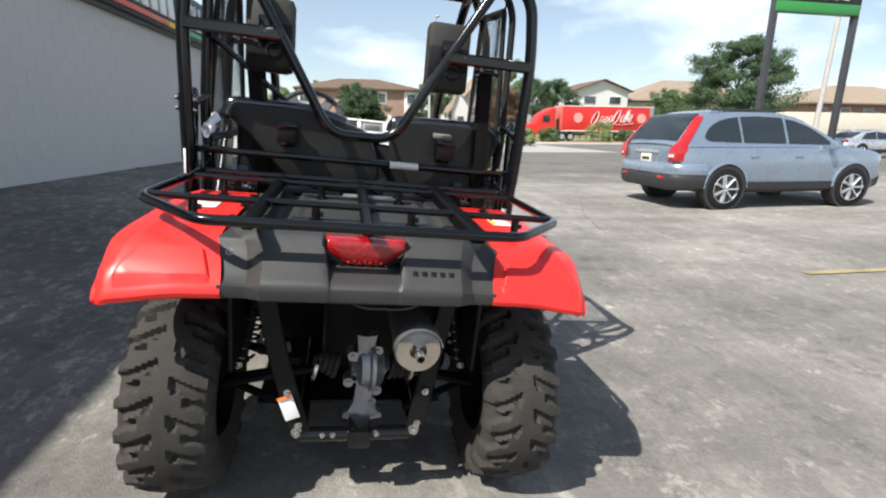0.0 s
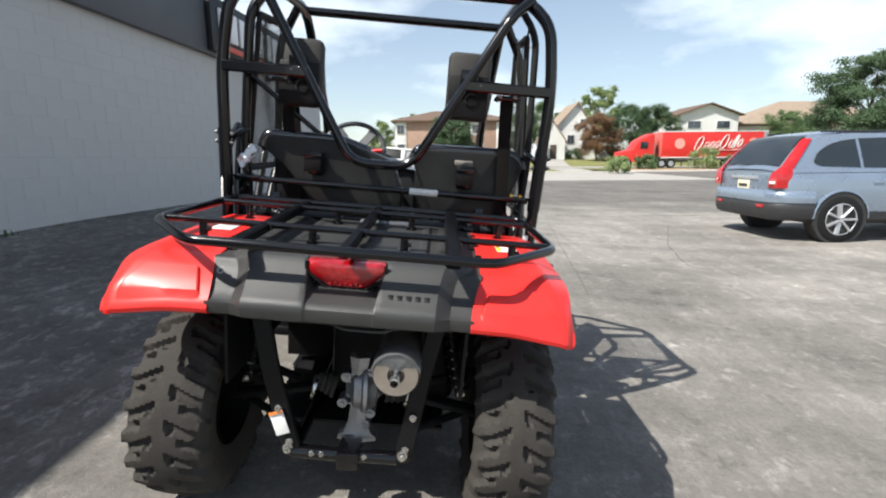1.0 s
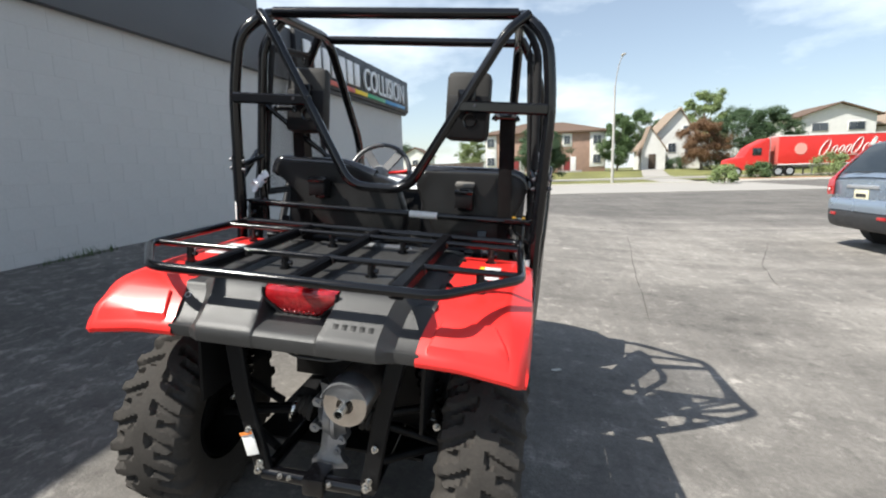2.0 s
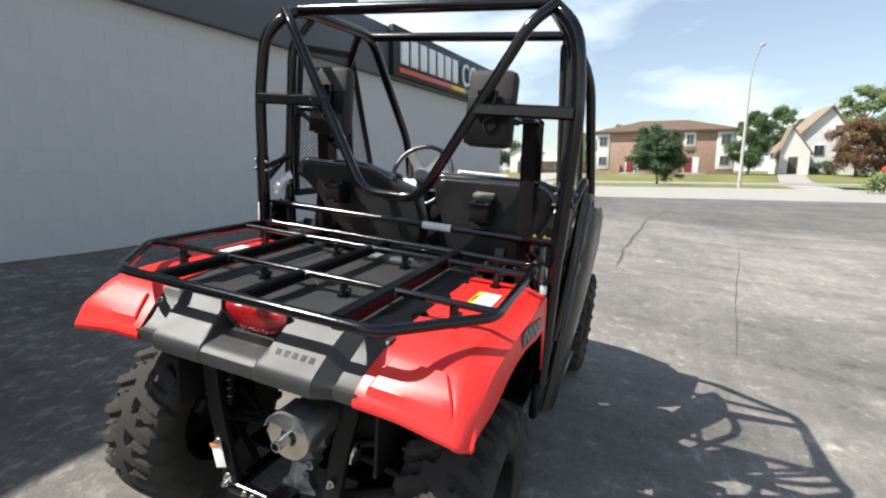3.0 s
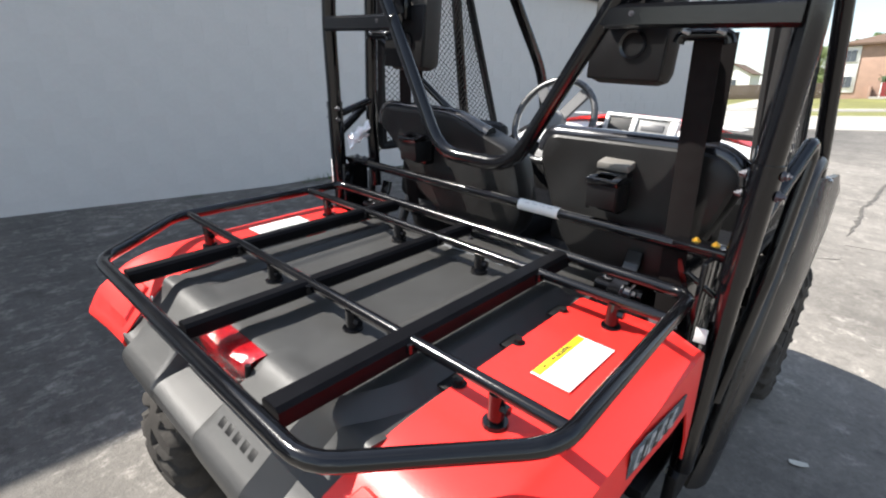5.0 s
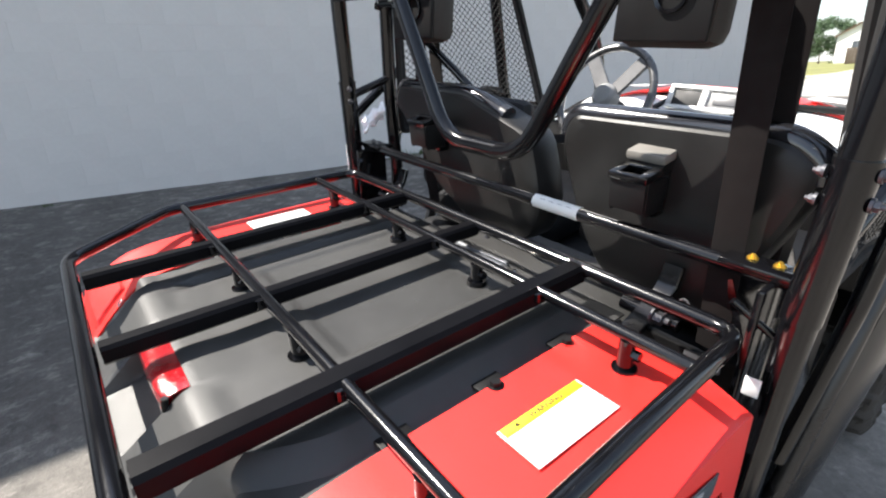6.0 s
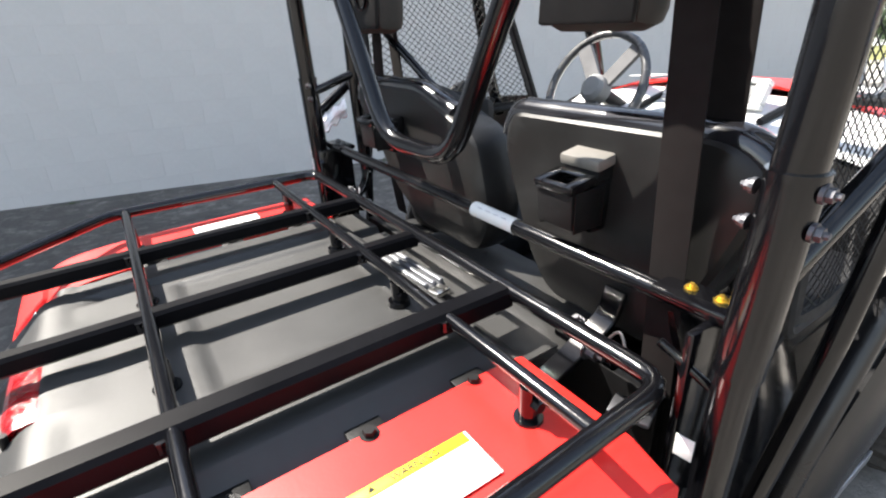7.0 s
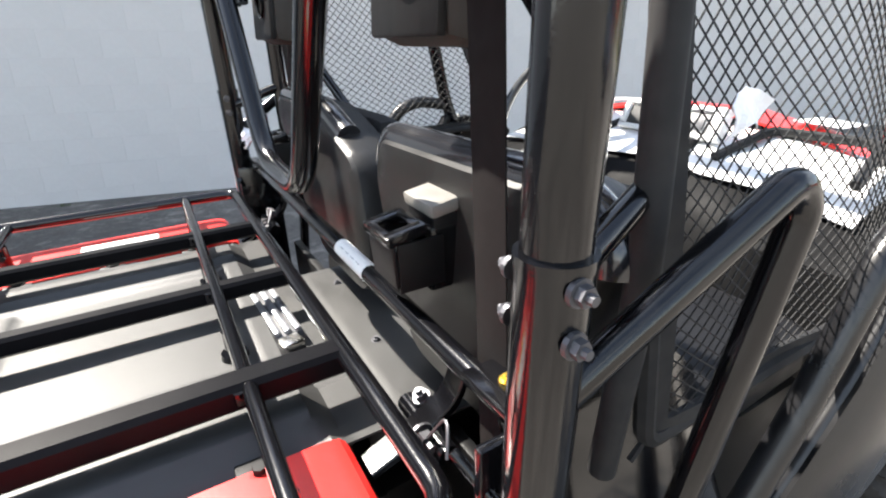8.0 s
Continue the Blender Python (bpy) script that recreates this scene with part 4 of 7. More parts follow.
        # forward leg of the cage, at the front edge of the net
        tube("front_post", [(sx * 0.642, 1.25, 1.0), (sx * 0.637, 1.20, 1.12), (sx * 0.59, 1.07, 1.60), (sx * 0.49, 1.03, 1.772)], 0.02, M_GLOSS, utv, 0.08, 14)
        bolt("bolt", (sx * 0.660, 1.26, 1.05), (sx, 0, 0), 0.009, 0.01, M_CHROME, guard)
        # lower door bars
        tube("door_bar", [(sx * 0.635, 0.535, 1.085), (sx * 0.658, 0.735, 1.215), (sx * 0.66, 0.755, 1.19), (sx * 0.655, 0.70, 0.94), (sx * 0.63, 0.66, 0.62)], 0.0142, M_GLOSS, utv, 0.03, 14)
        tube("door_bar", [(sx * 0.64, 1.20, 1.10), (sx * 0.645, 1.10, 1.12), (sx * 0.645, 1.02, 1.09), (sx * 0.645, 0.95, 0.93), (sx * 0.64, 0.83, 0.70), (sx * 0.63, 0.75, 0.42)], 0.0185, M_SATIN, utv, 0.07, 14)
        box("rocker_panel", (0.03, 0.95, 0.10), (sx * 0.60, 1.05, 0.37), M_PLASTIC, utv, bevel=0.01)
        rows = []
        for y, z0, z1 in ((0.58, 0.42, 0.97), (0.66, 0.36, 1.0), (0.74, 0.34, 1.0), (0.82, 0.34, 0.97), (0.92, 0.34, 0.88), (1.0, 0.34, 0.7)) if sx > 0 else ((0.70, 0.34, 0.50), (0.82, 0.34, 0.60), (0.92, 0.34, 0.62), (1.0, 0.34, 0.6)):
            rows.append([(sx * (0.60 - 0.012 * u - 0.075 * max(0.0, (u - 0.5) / 0.5) ** 1.5), y, z0 + (z1 - z0) * u) for u in (0, 0.25, 0.5, 0.6, 0.7, 0.8, 0.9, 1)])
        part("side_panel", grid_surface(bmesh.new(), rows, 0.012, flip=sx > 0), M_GLOSS, utv, "black plastic body side panel")
    box("floor_pan", (1.12, 1.0, 0.04), (0, 1.02, 0.36), M_PLASTIC, utv, bevel=0.008)
    box("seat_base", (1.08, 0.55, 0.36), (0, 0.98, 0.56), M_PLASTIC, utv, bevel=0.03)
    box("centre_console", (0.12, 0.5, 0.22), (0, 1.35, 0.62), M_PLASTIC, utv, bevel=0.03)
    box("nose", (0.60, 0.26, 0.30), (0, 1.78, 0.62), M_PLASTIC, utv, bevel=0.05)
    box("firewall", (1.0, 0.02, 0.26), (0, 0.62, 0.66), M_PLASTIC, utv, bevel=0.004)


def running_gear():
    """What shows below the tail: frame, gear case, half shafts, silencer, hitch, suspension."""
    for sx in (-1, 1):
        x1 = -0.155 if sx < 0 else 0.19
        up = tube("frame_upright", [(sx * 0.27, -0.10, 0.745), (sx * 0.225, -0.12, 0.52), (x1, -0.13, 0.27)], 0.02, M_PLASTIC, utv, 0.04, flat=(0.027, 0.012))
        for z, f in ((0.41, 0.45), (0.30, 0.92)):
            bolt("bolt", (sx * 0.225 + (x1 - sx * 0.225) * f, -0.145, z), (0, -1, 0), 0.008, 0.01, M_CHROME, up)
        tube("frame_rail", [(x1, -0.12, 0.25), (x1, 0.5, 0.24), (x1 * 1.4, 1.2, 0.30)], 0.02, M_GLOSS, utv, 0.05)
        # suspension arms, half shaft with rubber boot, shock
        for z, y in ((0.27, -0.02), (0.27, 0.26), (0.42, 0.02)):
            tube("control_arm", [(sx * 0.17, y, z), (sx * 0.42, 0.12, z + 0.03)], 0.014, M_PLASTIC, utv)
        rod("half_shaft", (sx * 0.10, 0.03, 0.395), (sx * 0.42, 0.07, 0.31), 0.013, M_PLASTIC, utv)
        bm = lathe(bmesh.new(), [(0.042, 0.0), (0.043, 0.012), (0.035, 0.018), (0.04, 0.028), (0.03, 0.036), (0.034, 0.046), (0.024, 0.056), (0.026, 0.066), (0.016, 0.08)], 18)
        bm.transform(pose(sx * 0.085 + 0.03, 0.03, 0.40, 0, 14, 0) @ Matrix.Diagonal((sx, 1, 1, 1)))
        boot = part("shaft_boot", bm, M_RUBBER, utv)
        bm = lathe(bmesh.new(), [(0.044, 0.0), (0.045, 0.006), (0.044, 0.01), (0.040, 0.01), (0.040, 0.0)], 18)
        bm.transform(pose(sx * 0.15 + 0.03, 0.03, 0.39, 0, 14, 0) @ Matrix.Diagonal((sx, 1, 1, 1)))
        part("boot_clamp", bm, M_CHROME, boot)
        shock = rod("shock_absorber", (sx * 0.29, 0.02, 0.72), (sx * 0.36, 0.06, 0.38), 0.016, M_PLASTIC, utv)
        pts = []
        a, b = Vector((sx * 0.29, 0.02, 0.70)), Vector((sx * 0.352, 0.056, 0.42))
        for k in range(73):
            s = k / 72
            pts.append(a.lerp(b, s) + Vector((0.034 * math.cos(k * 0.7), 0.034 * math.sin(k * 0.7), 0)))
        tube("coil_spring", pts, 0.005, M_GLOSS, shock, 0, 6)
        bolt("bolt", (sx * 0.36, 0.03, 0.40), (0, -1, 0), 0.009, 0.01, M_CHROME, shock)
    sticker = box("frame_label", (0.042, 0.0015, 0.075), (-0.188, -0.152, 0.365), M_WHITE, utv, (-5, -20, 0), 0.0004, "white label on the frame")
    box("label_header", (0.042, 0.001, 0.01), (-0.2, -0.1535, 0.398), mat("orange_print", (0.8, 0.25, 0.05), 0.5), sticker, (-5, -20, 0), 0)
    # hitch tube
    hitch = rod("hitch_bar", (-0.155, -0.13, 0.258), (0.17, -0.13, 0.258), 0.022, M_GLOSS, utv)
    box("hitch_receiver", (0.07, 0.09, 0.06), (0.02, -0.12, 0.255), M_GLOSS, hitch, bevel=0.008)
    for x in (-0.165, 0.185):
        bolt("bolt", (x, -0.14, 0.275), (0, -1, 0), 0.012, 0.014, M_CHROME, hitch)
    for x in (-0.09, -0.06, 0.07):
        bolt("bolt", (x, -0.152, 0.27), (0, -1, 0), 0.006, 0.008, M_CHROME, hitch)
    # gear case: cast body, flange and foot
    gc = empty("gear_case", pose(0, 0, -0.04), utv)
    bm = lathe(bmesh.new(), [(0.0, -0.062), (0.03, -0.06), (0.045, -0.045), (0.07, -0.035), (0.078, -0.012), (0.088, -0.006), (0.088, 0.006), (0.078, 0.012), (0.066, 0.035), (0.04, 0.045), (0.028, 0.06), (0.0, 0.062)], 22)
    bm.transform(pose(0.045, -0.015, 0.475, 0, 0, 8))
    part("case_half", bm, M_STEEL, gc, "bare cast aluminium gear case")
    rows = []
    for z, w in ((0.30, 0.062), (0.315, 0.06), (0.325, 0.045), (0.36, 0.03), (0.42, 0.024), (0.50, 0.022), (0.56, 0.026), (0.59, 0.03)):
        rows.append([(0.03 + w * sxx, yy, z) for sxx, yy in ((-1, -0.03), (-1, -0.055), (0, -0.06 - w * 0.2), (1, -0.055), (1, -0.03))])
    part("cast_foot", grid_surface(bmesh.new(), rows, 0.012), M_STEEL, gc)
    for z, x in ((0.36, 0.055), (0.40, 0.07), (0.47, 0.08), (0.54, 0.065), (0.52, -0.01), (0.43, -0.02)):
        bm = add_disc(bmesh.new(), 0.016, 0.016, (x, -0.01, z), (x, -0.06, z), 12)
        add_disc(bm, 0.008, 0.008, (x, -0.06, z), (x, -0.068, z), 6)
        part("case_boss", bm, M_STEEL, gc)
    for k in range(5):
        box("cooling_rib", (0.075, 0.012, 0.006), (0.03, -0.052, 0.43 + k * 0.025), M_STEEL, gc, bevel=0.002)
    box("engine_block", (0.46, 0.4, 0.44), (0.12, 0.38, 0.50), M_PLASTIC, utv, bevel=0.04)
    box("rear_bulkhead", (0.72, 0.016, 0.46), (0.0, 0.50, 0.50), M_PLASTIC, utv, bevel=0.004)
    box("skid_plate", (0.62, 1.75, 0.012), (0.0, 0.95, 0.235), M_PLASTIC, utv, bevel=0.003)
    for sx in (-1, 1):
        box("wheel_liner", (0.012, 0.62, 0.36), (sx * 0.345, 0.16, 0.66), M_PLASTIC, utv, bevel=0.004)
    box("bed_underside", (0.66, 0.6, 0.02), (0.0, 0.16, 0.80), M_PLASTIC, utv, bevel=0.004)
    box("rear_crossplate", (0.5, 0.03, 0.09), (0.02, -0.06, 0.70), M_PLASTIC, utv, bevel=0.01)
    tube("plate_lip", [(-0.06, -0.21, 0.735), (0.0, -0.225, 0.712), (0.11, -0.228, 0.712), (0.2, -0.215, 0.742)], 0.004, M_BED, utv, 0.02, 8)
    # silencer
    mf = empty("silencer", Matrix.Translation((0.156, -0.25, 0.600)) @ Matrix.Diagonal((0.92, 1, 0.92, 1)) @ Matrix.Translation((-0.144, 0.25, -0.608)), utv)
    bm = lathe(bmesh.new(), [(0.0, 0.42), (0.05, 0.41), (0.066, 0.36), (0.067, 0.05), (0.071, 0.045), (0.071, 0.012), (0.066, 0.0), (0.026, 0.0), (0.022, 0.012), (0.02, 0.03), (0.0, 0.03)], 32, 'y')
    bm.transform(pose(0.144, -0.25, 0.608))
    part("can", bm, M_MUFFLER, mf, "round stainless silencer can with brown heat tint")
    bm = lathe(bmesh.new(), [(0.0145, 0.03), (0.0145, -0.045), (0.0115, -0.046), (0.0105, 0.03)], 20, 'y')
    bm.transform(pose(0.144, -0.25, 0.608))
    part("outlet", bm, M_CHROME, mf, "bright outlet pipe")
    rows = []
    for k in range(17):
        an = radians(15 + 150 * k / 16)
        rr = 0.0745
        rows.append([(0.144 + rr * math.cos(an), -0.25 - 0.006 + d, 0.608 + rr * math.sin(an)) for d in (-0.004, 0.03, 0.07)])
    part("heat_shield", grid_surface(bmesh.new(), rows, 0.0025), M_STEEL, mf)
    bm = bmesh.new()
    vs = [bm.verts.new((0.144 + 0.069 * math.cos(radians(a)), -0.2545, 0.608 + 0.069 * math.sin(radians(a)))) for a in range(25, 156, 10)]
    vs += [bm.verts.new((0.144 - 0.028, -0.2545, 0.638)), bm.verts.new((0.144, -0.2545, 0.620)), bm.verts.new((0.144 + 0.028, -0.2545, 0.638))]
    bm.faces.new(vs)
    bmesh.ops.solidify(bm, geom=bm.faces[:], thickness=0.003)
    part("shield_face", bm, M_STEEL, mf, "bright end shield with a V notch", smooth=False)
    rod("exhaust_pipe", (0.144, 0.16, 0.608), (0.10, 0.55, 0.60), 0.02, M_MUFFLER, mf)


def engine_cover():
    """Charcoal moulded cover between the bed and the seats, with the bed's hinge hardware on it."""
    rows = []
    for k in range(15):
        y = 0.495 + 0.235 * k / 14
        rows.append([(-0.20 + 0.56 * i / 28, y, 0.838 - 0.012 * step(y, 0.66, 0.73) - 0.02 * abs(i / 14 - 1) ** 6 + 0.006 * step(y, 0.53, 0.545)) for i in range(29)])
    c = part("engine_cover", grid_surface(bmesh.new(), rows, 0.006), M_BED, utv, "charcoal plastic cover behind the seats")
    for x, y in ((-0.08, 0.60), (0.16, 0.585), (0.02, 0.655)):
        bolt("bolt", (x, y, 0.842), (0, 0, 1), 0.007, 0.006, M_BOLT, c)
    for x in (-0.46, 0.40):
        hinge = tube("bed_hinge", [(x, 0.47, 0.84), (x, 0.53, 0.862), (x + 0.01, 0.585, 0.905), (x + 0.01, 0.60, 0.95)], 0.011, M_GLOSS, utv, 0.03, 10, flat=(0.019, 0.006))
        bolt("bolt", (x + 0.02, 0.535, 0.875), (1, 0, 0), 0.012, 0.018, M_BOLT, hinge, "zinc hinge bolt")
        bolt("bolt", (x - 0.025, 0.56, 0.888), (0, -0.4, 1), 0.009, 0.01, M_BOLT, hinge)
        tube("latch_wire", [(x + 0.03, 0.53, 0.87), (x + 0.06, 0.55, 0.93), (x + 0.09, 0.53, 0.90)], 0.0022, M_BOLT, hinge, 0.02, 6)
        rod("pivot_tube", (x - 0.05, 0.55, 0.868), (x + 0.06, 0.55, 0.868), 0.014, M_GLOSS, hinge)
    box("corner_plate", (0.055, 0.04, 0.008), (0.525, 0.500, 0.855), M_BOLT, utv, (0, 0, 20), 0.003, "small bare metal plate under the rack's corner")


def bed_latch():
    """Ribbed bright buckle lying at the front of the bed and a tied cable beside it."""
    l = empty("bed_latch", parent=utv)
    box("buckle", (0.20, 0.05, 0.022), (0.03, 0.446, 0.874), M_GREYDARK, l, (0, 0, 3), 0.006, "ribbed pale buckle on the bed")
    for k in range(3):
        box("buckle_rib", (0.19, 0.011, 0.010), (0.03, 0.430 + k * 0.0165, 0.887), M_STEEL, l, (0, 0, 3), 0.003)
    box("buckle_tongue", (0.03, 0.035, 0.014), (0.142, 0.45, 0.878), M_CHROME, l, (0, 0, 12), 0.004)
    tube("cable", [(0.0, 0.40, 0.87), (-0.05, 0.44, 0.885), (-0.11, 0.45, 0.87), (-0.16, 0.43, 0.868)], 0.005, M_PLASTIC, l, 0.03, 8)


cargo_rack()
bed()
f_l, f_r = fender(-1), fender(1)
warning_label(-1, f_l)
warning_label(1, f_r)
taillight()
for sx in (-1, 1):
    wheel("rear_wheel", 0.516 if sx > 0 else -0.504, 0.072, 0.31, 0.24, sx)
    wheel("front_wheel", sx * 0.56, 1.80, 0.30, 0.21, sx)
cage()
seat([Vector((x, 0, z)) for x, z in ((-0.53, 1.14), (-0.51, 1.19), (-0.20, 1.19), (-0.10, 1.160), (0.03, 1.120), (0.06, 1.04), (0.085, 0.95), (0.05, 0.865), (-0.18, 0.865), (-0.31, 0.93), (-0.43, 1.06))], -0.29)
seat([Vector((x, 0, z)) for x, z in ((0.11, 1.12), (0.125, 1.182), (0.53, 1.19), (0.585, 1.15), (0.56, 1.06), (0.48, 0.865), (0.25, 0.865), (0.19, 0.94), (0.145, 1.04))], 0.33)
headrest(-0.358)
headrest(0.318)
latch(-0.285, 1.118, False)
latch(0.333, 1.108, True)
belt(0.474)
belt(-0.43)
net(-1)
net(1)
steering_wheel()
front_body()
running_gear()
engine_cover()
bed_latch()
# scrap of clear wrap on the left post, and one on the right net
rows = []
for k in range(9):
    c = Vector((-0.568, 0.537, 1.072)).lerp(Vector((-0.548, 0.602, 1.116)), k / 8)
    rows.append([(c.x + 0.016 * math.cos(q) * (1 + 0.25 * math.sin(3 * q + k)), c.y - 0.006 * math.cos(q), c.z + (0.022 + 0.006 * math.sin(k * 1.9)) * math.sin(q)) for q in [0.55 * j for j in range(11)]])
part("wrap_scrap", grid_surface(bmesh.new(), rows, 0.001), M_SILVERTAPE, utv, "rolled scrap of pale protective wrap")
rows = [[(0.614 + 0.006 * math.sin(u * 4 + v * 3), 0.71 + 0.05 * u, 1.238 + 0.026 * v + 0.012 * math.sin(u * 3)) for v in (0, 0.33, 0.66, 1)] for u in (0, 0.25, 0.5, 0.75, 1)]
part("wrap_scrap", grid_surface(bmesh.new(), rows, 0.001), M_SILVERTAPE, utv, "scrap of pale protective wrap")

# white strip for a bright line on the left post; small white tags on the right-hand body side and the frame
box("white_mark", (0.009, 0.002, 0.092), (-0.6335, 0.5065, 0.961), M_WHITE, utv, (0, 0, -22), 0.0005, "narrow white strip in place of a bright line on the cage post")
box("white_mark", (0.022, 0.0015, 0.032), (0.600, 0.498, 0.855), M_WHITE, utv, (0, 0, 8), 0.0004, "small white tag on the side plate")
box("white_mark", (0.045, 0.0015, 0.022), (0.585, 0.68, 0.345), M_WHITE, utv, (0, 0, 20), 0.0004, "small white tag low on the frame")

# ---- wall sign: plain bars stand in for a trade name ----
M_SIGNWHITE = mat("white_acrylic_letter", (0.8, 0.8, 0.8), 0.35, scale=5, vary=0.04)
M_SIGNRED = mat("red_sign_strip", (0.6, 0.09, 0.05), 0.4, scale=4, vary=0.08)
M_SIGNBLUE = mat("blue_sign_strip", (0.05, 0.25, 0.5), 0.4, scale=4, vary=0.08)
M_SIGNGREEN = mat("green_sign_strip", (0.04, 0.35, 0.16), 0.4, scale=4, vary=0.08)
M_SIGNBLACK = mat("black_sign_panel", (0.012, 0.012, 0.014), 0.45, scale=4, vary=0.1)


def wall_sign():
    sg = tagged(wall_box("wall_sign", 6.75, 12.55, 2.86, 3.70, 0.10, 0.20, M_SIGNBLACK, bevel=0.01), "black shop sign with white raised letters and a coloured strip", "sign")
    # the owner's name is left as plain bars
    for k in range(7):
        wall_box("sign_bar", 6.95 + k * 0.34, 7.19 + k * 0.34, 3.07, 3.54, 0.20, 0.245, M_SIGNWHITE, sg, 0.012)
    word = text("lettering", "COLLISION", 0.72, Matrix(), M_SIGNWHITE, sg, extrude=0.02)
    xs = [v.co.x for v in word.data.vertices]
    zs = [v.co.y for v in word.data.vertices]
    wide, high = max(xs) - min(xs), max(zs) - min(zs)
    a = wall_point(10.79, 0.225)
    word.data.transform(Matrix.Translation((a.x, a.y, 3.305)) @ pose(0, 0, 0, 0, 0, 90 + WALL_TURN) @ pose(0, 0, 0, 90)
                        @ Matrix.Diagonal((2.62 / wide, 0.48 / high, 1, 1)) @ Matrix.Translation((-(max(xs) + min(xs)) / 2, -(max(zs) + min(zs)) / 2, 0)))
    for y0, y1, m in ((6.9, 9.0, M_SIGNRED), (9.0, 9.65, M_YELLOW), (9.65, 10.75, M_SIGNGREEN), (10.75, 12.2, M_SIGNBLUE)):
        wall_box("sign_strip", y0 + 0.005, y1 - 0.005, 2.92, 3.01, 0.20, 0.225, m, sg)


wall_sign()

# ---- cars ----
M_PAINT_BLUE = mat("metallic_steel_blue_paint", (0.28, 0.34, 0.42), 0.3, 0.55, scale=3, vary=0.04, coat=0.8)
M_PAINT_SILVER = mat("metallic_silver_paint", (0.5, 0.52, 0.55), 0.3, 0.5, scale=4, vary=0.06, coat=0.8)
M_CARGLASS = glass_material("tinted_car_glass", (0.02, 0.026, 0.03))
M_CLADDING = mat("dark_grey_bumper_plastic", (0.028, 0.028, 0.03), 0.55, scale=10, vary=0.15, bump=0.1, bump_scale=300)
M_ALLOY = mat("silver_alloy_wheel", (0.56, 0.57, 0.59), 0.45, 0.7, scale=10, vary=0.1)
M_CARTYRE = mat("road_tyre_rubber", (0.014, 0.014, 0.0145), 0.85, scale=20, vary=0.2, spec=0.2)
M_TAIL = mat("red_tail_lamp_plastic", (0.42, 0.012, 0.014), 0.12, scale=12, vary=0.2, coat=0.6)
M_PLATE = mat("cream_number_plate", (0.75, 0.7, 0.5), 0.5, scale=20, vary=0.1)


M_TRIMLIGHT = mat("clear_lamp_lens", (0.7, 0.62, 0.6), 0.15, scale=10, vary=0.1, coat=0.5)


def interp(x, pts):
    for (a, b), (c, d) in zip(pts, pts[1:]):
        if x <= c:
            s = max(0.0, (x - a) / (c - a))
            return b + (d - b) * s
    return pts[-1][1]


